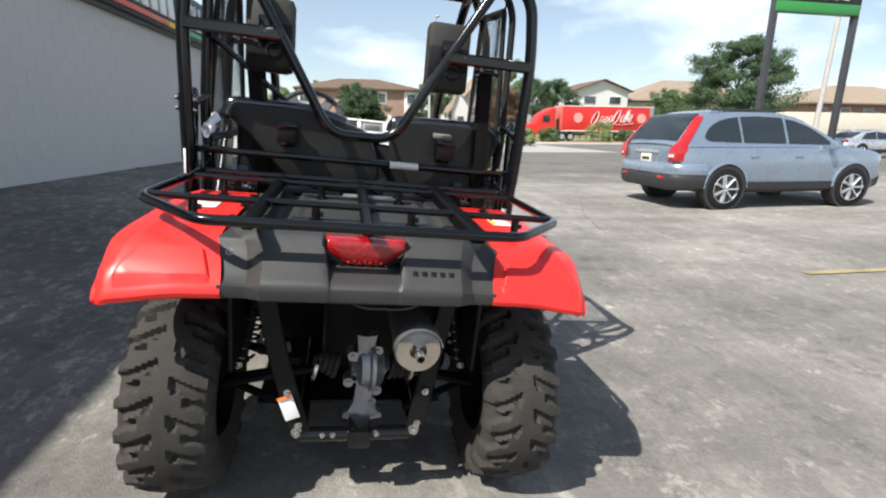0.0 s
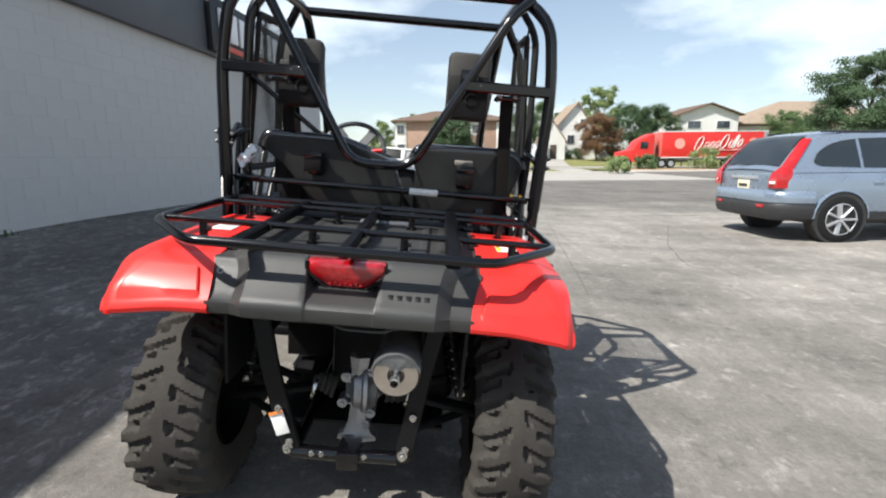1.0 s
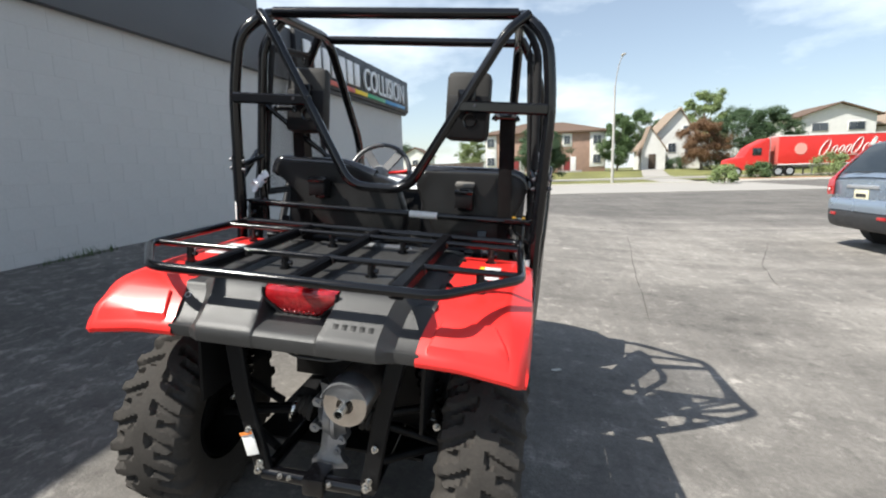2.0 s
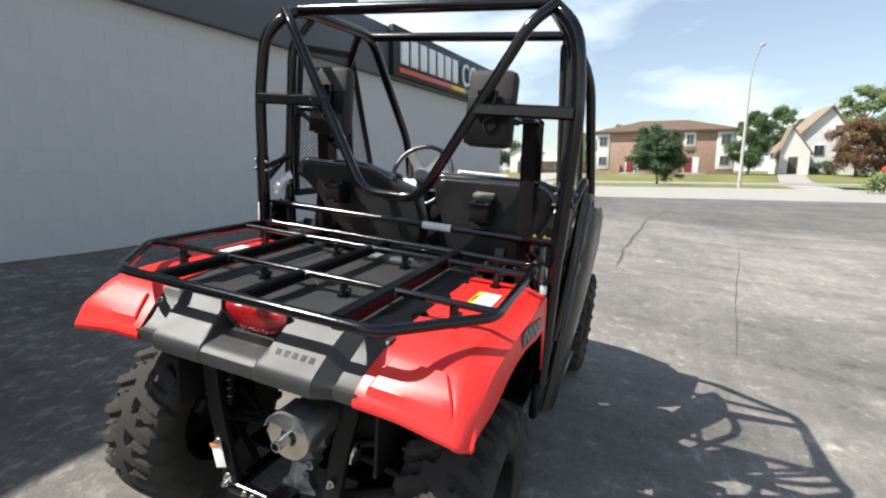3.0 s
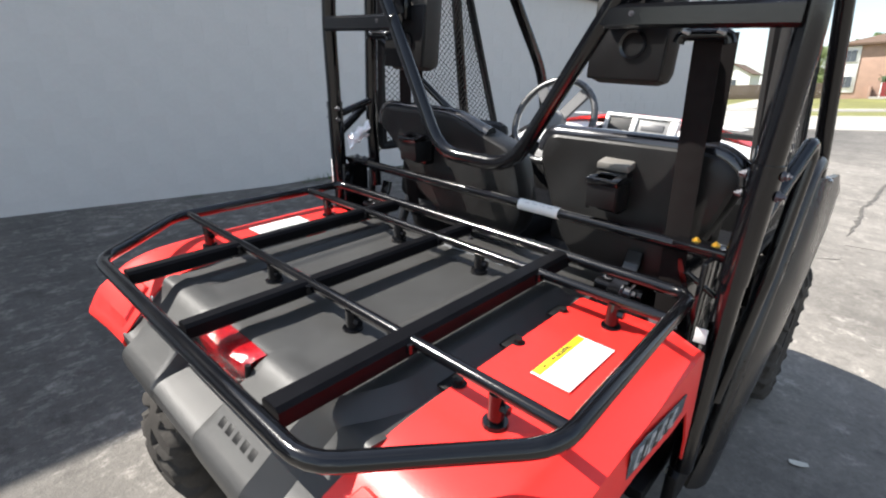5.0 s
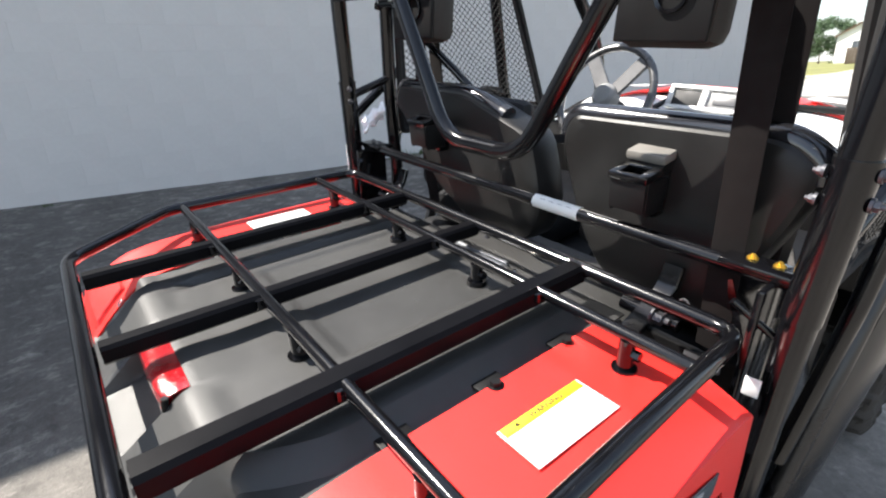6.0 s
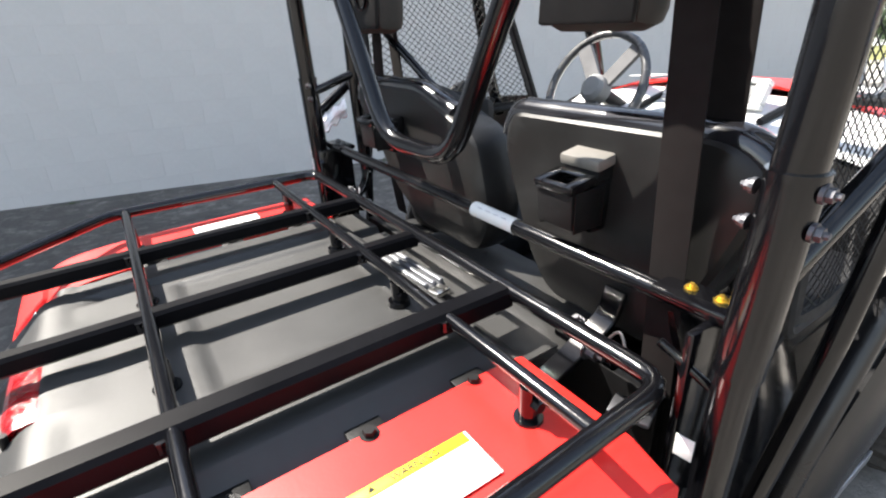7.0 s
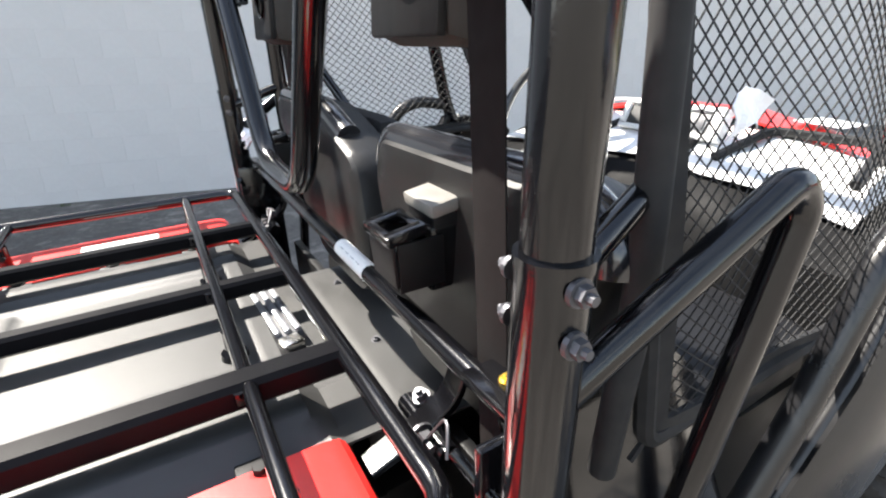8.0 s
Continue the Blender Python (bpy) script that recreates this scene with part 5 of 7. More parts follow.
def car(name, m, paint, label, tall=True):
    """An estate-shaped car: x ahead from the rear bumper, y to its left."""
    c = tagged(empty(name, m), label, "car", group="parked cars")
    L = 4.52
    zroof = [(0.05, 1.07), (0.22, 1.30), (0.42, 1.54), (0.6, 1.62), (1.2, 1.675), (1.9, 1.66), (2.4, 1.57), (2.95, 1.30), (3.32, 1.08)]
    if not tall:
        zroof = [(0.35, 0.93), (0.9, 1.22), (1.3, 1.38), (1.8, 1.44), (2.2, 1.42), (2.6, 1.30), (3.0, 1.1), (3.3, 0.95)]
    belt = 1.07 if tall else 0.93
    ztop = [(0, belt - 0.04), (0.1, belt), (3.3, belt + 0.01), (3.9, belt - 0.05), (4.3, belt - 0.14), (4.45, belt - 0.26), (L, belt - 0.36)]
    wid = [(0, 0.70), (0.05, 0.80), (0.2, 0.87), (0.6, 0.90), (3.6, 0.905), (4.1, 0.86), (4.35, 0.76), (4.47, 0.62), (L, 0.50)]
    low = [(0, 0.44), (0.15, 0.36), (0.6, 0.30), (3.9, 0.29), (4.3, 0.33), (L, 0.42)]
    xs = [0, 0.03, 0.08, 0.15, 0.25, 0.4, 0.55, 0.7, 0.93, 1.15, 1.3, 1.6, 2.0, 2.4, 2.8, 3.15, 3.35, 3.55, 3.75, 3.95, 4.15, 4.3, 4.4, 4.47, L]

    def ring(x):
        w, z0, z1 = interp(x, wid), interp(x, low), interp(x, ztop)
        right = [(0.0, z0), (w * 0.86, z0), (w * 0.97, z0 + 0.06), (w * 0.99, z0 + 0.18), (w, (z0 + z1) / 2 + 0.02), (w * 0.995, z1 - 0.16), (w * 0.975, z1 - 0.05), (w * 0.93, z1 - 0.005), (w * 0.6, z1 + 0.012)]
        left = [(-a, b) for a, b in right[1:]][::-1]
        return [(x, a, b) for a, b in right + [(0, z1 + 0.02)] + left + [(0.0, z0)]]
    bm = grid_surface(bmesh.new(), [ring(x) for x in xs])
    bmesh.ops.remove_doubles(bm, verts=bm.verts, dist=0.001)
    bmesh.ops.holes_fill(bm, edges=[e for e in bm.edges if e.is_boundary], sides=0)
    bmesh.ops.recalc_face_normals(bm, faces=bm.faces)
    body = part("body", bm, paint, c, "painted car body")

    def side(x, z):
        """Half width of the cabin at a height."""
        zr = interp(x, zroof)
        s = (z - belt) / (1.62 - belt)
        return interp(x, wid) * 0.955 - 0.24 * s * (0.8 + 0.2 * s)
    gx0, gx1 = zroof[0][0], zroof[-1][0]
    rows = []
    for i in range(33):
        x = gx0 + (gx1 - gx0) * i / 32
        zr = interp(x, zroof)
        row = []
        for k in range(6):
            z = belt - 0.02 + (max(zr - 0.05, belt) - belt + 0.02) * k / 5
            row.append((x, side(x, z), z))
        wt = row[-1][1]
        row += [(x, wt - 0.05, zr - 0.012), (x, wt * 0.5, zr + 0.015), (x, 0, zr + 0.02)]
        row += [(x, -a, b) for _, a, b in row[:-1][::-1]]
        rows.append(row)
    part("cabin", grid_surface(bmesh.new(), rows, flip=True), paint, body)

    def pane(pts, n_name="window"):
        """A side window over (x, z) corner pairs: bottom edge, top edge."""
        (xa, za), (xb, zb), (xc, zc), (xd, zd) = pts
        for sg in (1, -1):
            rows = []
            for i in range(9):
                u = i / 8
                row = []
                for j in range(5):
                    v = j / 4
                    x = (xa + (xb - xa) * u) * (1 - v) + (xd + (xc - xd) * u) * v
                    z = (za + (zb - za) * u) * (1 - v) + (zd + (zc - zd) * u) * v
                    row.append((x, sg * (side(x, z) + 0.005), z))
                rows.append(row)
            part(n_name, grid_surface(bmesh.new(), rows, 0.004, flip=sg > 0), M_CARGLASS, c, "dark car window")
    if tall:
        # one arched row of side windows, round at its rear end
        def upper(x):
            return interp(x, ((0.5, 1.21), (0.53, 1.285), (0.6, 1.355), (0.7, 1.42), (0.82, 1.47), (1.0, 1.515), (1.25, 1.545), (1.6, 1.555), (2.0, 1.54), (2.3, 1.49), (2.6, 1.385), (2.85, 1.24), (3.02, 1.11)))

        def lower(x):
            return interp(x, ((0.5, 1.205), (0.54, 1.165), (0.62, 1.145), (1.2, 1.125), (3.02, 1.10)))
        for xa, xb in ((0.5, 1.19), (1.24, 2.08), (2.14, 3.0)):
            for sg in (1, -1):
                rows = []
                for i in range(17):
                    x = xa + (xb - xa) * (i / 16) ** (1.6 if xa < 1 else 1.0)
                    rows.append([(x, sg * (side(x, z) + 0.005), z) for z in [lower(x) + (upper(x) - lower(x)) * j / 5 for j in range(6)]])
                part("window", grid_surface(bmesh.new(), rows, 0.004, flip=sg > 0), M_CARGLASS, c, "dark car window")
                rim = [(x, sg * (side(x, upper(x)) + 0.008), upper(x)) for x in [xa + (xb - xa) * i / 12 for i in range(13)]]
                tube("window_trim", rim, 0.008, M_CLADDING, c, 0, 6)
    else:
        pane([(0.85, 0.96), (1.75, 0.96), (1.75, 1.35), (1.2, 1.28)])
        pane([(1.8, 0.96), (2.85, 0.96), (2.45, 1.26), (1.8, 1.35)])
    # rear window and windscreen
    for n_name, seq, half in (("rear_window", [0.10, 0.16, 0.24, 0.33, 0.43, 0.52], 0.66), ("windscreen", [2.55, 2.7, 2.85, 3.0, 3.15, 3.3], 0.68)):
        if not tall:
            seq = [0.5, 0.65, 0.8, 0.95, 1.1] if n_name == "rear_window" else [2.5, 2.65, 2.8, 2.95, 3.1]
        rows = []
        for x in seq:
            zr = interp(x, zroof) + 0.024
            h = half - 0.14 * (zr - belt)
            rows.append([(x - 0.006, h * s, zr - 0.012 * s * s) for s in (-1, -0.6, -0.2, 0.2, 0.6, 1)])
        part(n_name, grid_surface(bmesh.new(), rows, 0.004), M_CARGLASS, c, "dark sloping car glass")
    # dark lower cladding and bumpers
    rows = []
    for x in xs:
        w, z0 = interp(x, wid), interp(x, low)
        rows.append([(x, sg * (w * k + 0.012), z0 + dz) for sg, k, dz in ((1, 0.86, -0.02), (1, 0.985, 0.05), (1, 1.0, 0.17))])
    bm = grid_surface(bmesh.new(), rows)
    rows = [[(x, -y, z) for x, y, z in row] for row in rows]
    grid_surface(bm, rows, 0.0, flip=True)
    bmesh.ops.recalc_face_normals(bm, faces=bm.faces)
    part("sill_cladding", bm, M_CLADDING, c, "dark plastic lower cladding")
    def wrap(profile):
        """A rounded bumper skin: an (outward, height) section led round the car's tail."""
        rows = []
        for i in range(33):
            y = 0.905 * math.sin(radians(-90 + 180 * i / 32))
            q = abs(y / 0.905) ** 9
            x = 0.50 - 0.525 * math.sqrt(max(0.0, 1 - q))
            n = Vector((-(1 - q) - 0.02, y * q * 1.2, 0)).normalized()
            rows.append([(x + n.x * o, y + n.y * o, z) for o, z in profile])
        return grid_surface(bmesh.new(), rows, 0.006)
    part("rear_bumper", wrap([(0.022, 0.585), (0.034, 0.565), (0.036, 0.50), (0.026, 0.42), (0.0, 0.36), (-0.06, 0.33)]), M_CLADDING, c, "dark grey rear bumper")
    part("bumper_top", wrap([(-0.012, 0.775), (0.02, 0.755), (0.038, 0.72), (0.043, 0.66), (0.038, 0.605), (0.02, 0.588)]), paint, c)
    for sg in (1, -1):
        box("reflector", (0.016, 0.15, 0.045), (-0.066, sg * 0.54, 0.535), M_TAIL, c, (0, 0, sg * -4), 0.004, "red bumper reflector")
    for sg in (1, -1):
        # tall tail lamp up the rear pillar
        rows = []
        for z, xa, wdt in ((0.82, 0.015, 0.25), (0.93, 0.015, 0.26), (1.04, 0.035, 0.24), (1.08, 0.07, 0.16), (1.14, 0.12, 0.115), (1.26, 0.21, 0.095), (1.38, 0.31, 0.085), (1.50, 0.41, 0.065), (1.555, 0.46, 0.03)):
            if not tall and z > 1:
                continue
            y1 = (side(xa + 0.06, z) if z > belt else interp(xa + 0.06, wid)) + 0.004
            rows.append([(xa - 0.040, sg * (y1 - wdt * 0.75), z), (xa - 0.028, sg * (y1 - 0.02), z), (xa + 0.04, sg * (y1 + 0.016), z), (xa + 0.05 + wdt * 0.4, sg * (y1 + 0.022), z)])
        part("tail_lamp", grid_surface(bmesh.new(), rows, 0.012), M_TAIL, c, "tall red tail lamp")
        box("reversing_lens", (0.02, 0.12, 0.045), (-0.022, sg * 0.74, 0.90), M_TRIMLIGHT, c, (0, 0, sg * -38), 0.006, "clear lower lamp lens")
        box("mirror", (0.10, 0.14, 0.12), (2.95, sg * 0.98, 1.07), paint, c, bevel=0.03)
        box("roof_rail", (1.5, 0.03, 0.03), (1.45, sg * 0.60, 1.66 if tall else 1.42), M_CLADDING, c, bevel=0.01)
        for xh in (1.45, 2.35):
            box("door_handle", (0.16, 0.025, 0.03), (xh, sg * 0.905, 0.90), paint, c, bevel=0.008)
        for x in (0.93, 3.55):
            bm = lathe(bmesh.new(), [(0.395, -0.02), (0.43, -0.02), (0.43, 0.022), (0.405, 0.03)], 36, 'y')
            bm.transform(pose(x, sg * 0.90, 0.37) @ Matrix.Diagonal((1, sg, 1, 1)))
            # keep the arch above the sill
            bmesh.ops.delete(bm, geom=[v for v in bm.verts if v.co.z < 0.30], context='VERTS')
            part("wheel_arch", bm, paint, c)
            bm = add_disc(bmesh.new(), 0.405, 0.405, (x, sg * 0.70, 0.37), (x, sg * 0.914, 0.37), 36)
            part("wheel_well", bm, M_INK, c)
            w = empty("wheel", pose(x, sg * 0.83, 0.355), c)
            bm = lathe(bmesh.new(), [(0.22, -0.1), (0.30, -0.11), (0.345, -0.09), (0.355, -0.04), (0.355, 0.04), (0.345, 0.09), (0.30, 0.11), (0.23, 0.105), (0.215, 0.06), (0.20, 0.03), (0.0, 0.03)], 36, 'y')
            part("tyre", bm, M_CARTYRE, w, "black road tyre")
            bm = lathe(bmesh.new(), [(0.225, 0.108), (0.232, 0.114), (0.24, 0.108), (0.225, 0.09)], 36, 'y')
            for k in range(7):
                an = 2 * math.pi * k / 7
                d = Vector((math.cos(an), 0, math.sin(an)))
                sweep(bm, [d * 0.03 + Vector((0, 0.085, 0)), d * 0.14 + Vector((0, 0.095, 0)), d * 0.228 + Vector((0, 0.104, 0))], 0.02, 6, 0.05, flat=(0.036, 0.014))
            add_disc(bm, 0.045, 0.035, (0, 0.07, 0), (0, 0.105, 0), 14)
            bm.transform(Matrix.Diagonal((1, sg, 1, 1)))
            bmesh.ops.recalc_face_normals(bm, faces=bm.faces)
            part("rim", bm, M_ALLOY, w, "silver seven-spoke alloy rim")
    box("number_plate", (0.01, 0.31, 0.16), (-0.012, 0.0, 0.83), M_PLATE, c, bevel=0.003, label="cream plate with a plain bar")
    box("plate_bar", (0.004, 0.22, 0.05), (-0.019, 0.0, 0.83), M_INK, c, bevel=0)
    box("plate_garnish", (0.02, 0.7, 0.05), (-0.008, 0.0, 0.955), M_ALLOY, c, bevel=0.006)
    box("wiper", (0.012, 0.45, 0.015), (0.085, 0.1, 1.16), M_INK, c, (0, -54, 8), 0.003)
    return c


SUV_HEAD = Vector((2.60, -0.08, 0)).normalized()
suv_yaw = math.degrees(math.atan2(SUV_HEAD.y, SUV_HEAD.x)) + 2.5
SUV_M = pose(6.32, 5.74, rise(7.0, 6.2), 0, 0, suv_yaw) @ pose(-0.93, 0.93, 0)
car("parked_suv", SUV_M, M_PAINT_BLUE, "steel-blue compact sport utility car parked on the asphalt")
car("parked_sedan", pose(25.2, 20.6, rise(25, 20), 0, 0, -4), M_PAINT_SILVER, "silver saloon car parked beyond the pylon sign", tall=False)

# ---- street, verge and islands ----
M_CONCRETE = mat("pale_street_concrete", (0.34, 0.32, 0.29), 0.85, scale=0.3, vary=0.12, fine=30, bump=0.2, bump_scale=20)
M_ROAD = mat("worn_street_asphalt", (0.22, 0.21, 0.19), 0.9, scale=0.4, vary=0.15, fine=30, bump=0.2, bump_scale=40)
M_KERB = mat("kerb_concrete", (0.5, 0.47, 0.42), 0.85, scale=1, vary=0.12)
M_GRASS = mat("dry_summer_grass", (0.165, 0.165, 0.052), 0.9, scale=0.22, vary=0.5, fine=20, bump=0.6, bump_scale=6)
M_MULCH = mat("reddish_island_mulch", (0.3, 0.17, 0.10), 0.9, scale=1.5, vary=0.3)
FAR_Z = rise(30, 50)


def far_z(x, y):
    """The ground beyond the street climbs gently to the houses."""
    return rise(x, 50) + 0.12 + 0.75 * step(y, 60, 80)


def strip(name, x0, x1, y0, y1, lift, material, label, cat):
    """A long paved band that follows the ground, with real thickness."""
    xs = [x0] + [x for x in gx if x0 < x < x1] + [x1]
    bm = grid_surface(bmesh.new(), [[(x, y0 + (y1 - y0) * j / 2, rise(x, y0 + (y1 - y0) * j / 2) + lift) for x in xs] for j in range(3)])
    res = bmesh.ops.extrude_face_region(bm, geom=bm.faces[:])
    bmesh.ops.translate(bm, vec=(0, 0, -lift - 0.1), verts=[v for v in res["geom"] if isinstance(v, bmesh.types.BMVert)])
    bmesh.ops.recalc_face_normals(bm, faces=bm.faces)
    return tagged(part(name, bm, material), label, cat, kind="structure")


strip("road", -200, 260, 50.3, 57, 0.03, M_ROAD, "worn pale asphalt street with passing lorry", "road")
strip("pavement", -200, 15.8, 25.5, 38.9, 0.03, M_CONCRETE, "broad pale concrete apron between the car park and the grass", "pavement")
strip("kerb", -200, 15.8, 38.9, 39.2, 0.12, M_KERB, "pale concrete kerb along the grass verge", "kerb")
strip("kerb", -200, 260, 57.0, 57.3, 0.14, M_KERB, "pale concrete kerb along the lawn", "kerb")
VERGE = [(39.2, 0.10), (43, 0.13), (46, 0.16), (48.5, 0.13), (50.3, 0.06)]


def verge(name, x0, x1, first, label):
    """Uneven grass between the apron and the street."""
    xs = [x for x in gx if x0 < x < x1]
    rows = [[(x, max(y, first), rise(x, 50) + h + 0.03 * noise.noise((x * 0.5, y * 0.5, 1))) for x in xs] for y, h in VERGE]
    return tagged(part(name, grid_surface(bmesh.new(), rows), M_GRASS), label, "verge", kind="structure")


verge("verge", -210, 10.6, 39.2, "dry grass verge before the flats")
verge("verge", 13.0, 262, 43.7, "dry grass verge behind the planted islands")
lawn_rows = [[(x, y, far_z(x, y) + (0.0 if y < 59 else 0.05 * noise.noise((x * 0.4, y * 0.4, 3)))) for x in gx if -420 < x < 420] for y in (57.3, 60, 64, 67, 70, 73, 76, 80, 90, 120, 200, 400)]
tagged(part("lawn", grid_surface(bmesh.new(), lawn_rows), M_GRASS), "sunlit dry lawn in front of the houses", "lawn", kind="structure")
for da, db, ya, yb, w in ((11.8, 11.9, 39.0, 50.5, 2.6), (14.4, 18.4, 57.2, 79, 3.0), (-13.5, -12.0, 57.2, 79, 5.0), (-9.2, -10.5, 39.0, 50.5, 5.4)):
    rows = []
    for j in range(9):
        v = j / 8
        y = ya + (yb - ya) * v
        x = da + (db - da) * v
        z = far_z(x, y) + 0.07 if ya > 55 else rise(x, 50) + 0.20 - 0.12 * abs(2 * v - 1) ** 2
        rows.append([(x + w * (i / 6 - 0.5), y, z) for i in range(7)])
    tagged(part("driveway", grid_surface(bmesh.new(), rows, 0.05), M_CONCRETE), "pale concrete driveway crossing the grass", "driveway", kind="structure")


def island(x0, x1, y0, y1):
    """Planted island with its kerb."""
    z = FAR_Z
    isl = tagged(box("planting_island", (x1 - x0, y1 - y0, 0.30), ((x0 + x1) / 2, (y0 + y1) / 2, z), M_KERB, bevel=0.04), "kerbed planting island with reddish mulch", "island", kind="structure")
    box("mulch_bed", (x1 - x0 - 0.5, y1 - y0 - 0.5, 0.06), ((x0 + x1) / 2, (y0 + y1) / 2, z + 0.16), M_MULCH, isl, bevel=0.02)
    return isl


island(16.5, 31.5, 40.5, 43.6)
island(33, 60, 40.0, 43.0)

# ---- plants ----
M_LEAF = mat("broad_green_leaves", (0.08, 0.135, 0.045), 0.6, scale=0.8, vary=0.45, fine=6, island=0.9)
M_LEAF_DARK = mat("dark_green_leaves", (0.05, 0.092, 0.036), 0.6, scale=0.8, vary=0.45, fine=6, island=0.9)
M_LEAF_RED = mat("reddish_brown_leaves", (0.16, 0.085, 0.04), 0.6, scale=0.8, vary=0.5, fine=6, island=0.9)
M_LEAF_LIGHT = mat("light_green_leaves", (0.19, 0.25, 0.09), 0.6, scale=0.8, vary=0.45, fine=6, island=0.9)
M_BARK = mat("grey_brown_bark", (0.12, 0.09, 0.065), 0.9, scale=4, vary=0.3, bump=0.5, bump_scale=30)


def tree(name, x, y, z, height, spread, trunk_h, material, label, seed, leaves=1500, leaf=0.34, lobes=12, squash=1.0, category="tree"):
    rnd = random.Random(seed)
    t = tagged(empty(name, pose(x, y, z)), label, category)
    bm = bmesh.new()
    crown_h = height - trunk_h
    r0 = max(0.05, height * 0.022)
    top = Vector((rnd.uniform(-0.2, 0.2), rnd.uniform(-0.2, 0.2), trunk_h + crown_h * 0.55))
    pts = [Vector((0, 0, -0.2)), Vector((0.03, 0.02, trunk_h * 0.5)), Vector((top.x * 0.5, top.y * 0.5, trunk_h)), top]
    for a, b, ra, rb in zip(pts, pts[1:], (r0, r0 * 0.8, r0 * 0.65), (r0 * 0.8, r0 * 0.65, r0 * 0.2)):
        add_disc(bm, ra, rb, a, b, 8)
    centres = []
    for k in range(lobes):
        an = 2.4 * k + rnd.uniform(-0.4, 0.4)
        v = (k + 0.6) / lobes
        rad = spread * (0.28 + 0.42 * math.sin(math.pi * min(0.95, 0.12 + 0.8 * v))) * rnd.uniform(0.7, 1.15)
        c = Vector((rad * math.cos(an), rad * math.sin(an), trunk_h + crown_h * (0.12 + 0.74 * v)))
        centres.append((c, spread * rnd.uniform(0.36, 0.52) * (1.1 - 0.45 * v)))
        start = pts[2].lerp(pts[3], min(0.9, v * 0.8))
        add_disc(bm, r0 * 0.35, r0 * 0.08, start, c, 6)
    centres.append((Vector((top.x, top.y, trunk_h + crown_h * 0.86)), spread * 0.3))
    part("trunk", bm, M_BARK, t, "grey-brown trunk with limbs")
    bm = bmesh.new()
    # sprays of leaves on twigs within each lobe, so that the outline breaks up
    sprays = []
    low = category == "shrub"
    for c, r in centres:
        for k in range(12):
            d = Vector((rnd.gauss(0, 1), rnd.gauss(0, 1), rnd.gauss(0, 0.6) * squash)).normalized() * r * (rnd.uniform(0.1, 0.7) if low else rnd.uniform(0.15, 1.05))
            sprays.append((c + d, r * (rnd.uniform(0.6, 0.95) if low else rnd.uniform(0.26, 0.46))))
    for k in range(int(leaves * (8 if low else 12))):
        c, r = sprays[rnd.randrange(len(sprays))]
        d = Vector((rnd.gauss(0, 0.6) * r, rnd.gauss(0, 0.6) * r, rnd.gauss(0, 0.45) * r * squash))
        p = c + d
        s = leaf * (0.7 if low else 0.58) * rnd.uniform(0.5, 1.25)
        n = (d.normalized() + Vector((rnd.uniform(-1, 1), rnd.uniform(-1, 1), rnd.uniform(-0.3, 1.2)))).normalized()
        u = n.orthogonal().normalized()
        u.rotate(Matrix.Rotation(rnd.uniform(0, 6.28), 3, n))
        w = n.cross(u)
        vs = [bm.verts.new(p + q) for q in (u * s * 0.5, w * s * 0.32 + n * s * 0.1, -u * s * 0.5, -w * s * 0.32 + n * s * 0.1)]
        bm.faces.new(vs)
    tagged(part("crown", bm, material, t, "loose leafy crown", smooth=False), kind="stuff")
    return t


tree("tree", 1.5, 46.8, rise(2, 50) + 0.14, 5.1, 2.5, 0.8, M_LEAF_DARK, "broad-headed young tree on the grass verge", 1, 4200, 0.24, 18, 0.85)
tree("tree", 12.9, 76, far_z(15, 76), 8.8, 2.4, 0.6, M_LEAF, "tall narrow green tree beside a pole", 2, 3000, squash=1.5)
tree("tree", 23.6, 73, far_z(24, 73), 7.0, 3.4, 1.0, M_LEAF_RED, "reddish-brown leaved tree beside a white house", 3, 2000)
tree("tree", 29.5, 92, far_z(25, 92), 13.5, 4.2, 4, M_LEAF_LIGHT, "tall light green tree behind the houses", 4, 2000, 0.45)
tree("tree", 19.2, 93, far_z(20, 92), 10.5, 4.4, 3, M_LEAF, "broad green tree behind the white house", 5, 1800, 0.45)
tree("tree", 29.6, 76, far_z(30, 76), 8.6, 4.6, 1.4, M_LEAF_DARK, "dense dark green tree on the lawn", 6, 2600)
tree("tree", 34.0, 77, far_z(34, 77), 8.2, 4.0, 1.2, M_LEAF_DARK, "dense dark green tree on the lawn", 7, 2200)
tree("tree", 55.5, 78, far_z(55, 78), 7.6, 4.4, 1.0, M_LEAF, "green tree before a tan roof", 8, 2000)
tree("tree", 27.9, 30.9, FAR_Z, 8.1, 3.5, 1.6, M_LEAF_DARK, "large dark pine-like tree behind the pylon sign", 9, 7500, 0.2, 22, 0.8)
tree("tree", -10.8, 94, far_z(-12, 94), 7.6, 3.2, 0.8, M_LEAF_LIGHT, "light green tree beside the flats", 10, 1500)
tree("tree", -4.4, 92, far_z(-3, 92), 8.0, 4.0, 3, M_LEAF, "green tree behind the flats", 11, 1200, 0.45)
tree("tree", 33.5, 70, far_z(33, 70), 3.4, 2.2, 0.3, M_LEAF, "leafy shrub at a lawn's edge", 12, 900)
tree("tree", -34, 120, far_z(-34, 120), 8, 6, 1, M_LEAF_DARK, "distant dark green tree", 13, 1200, 0.6)
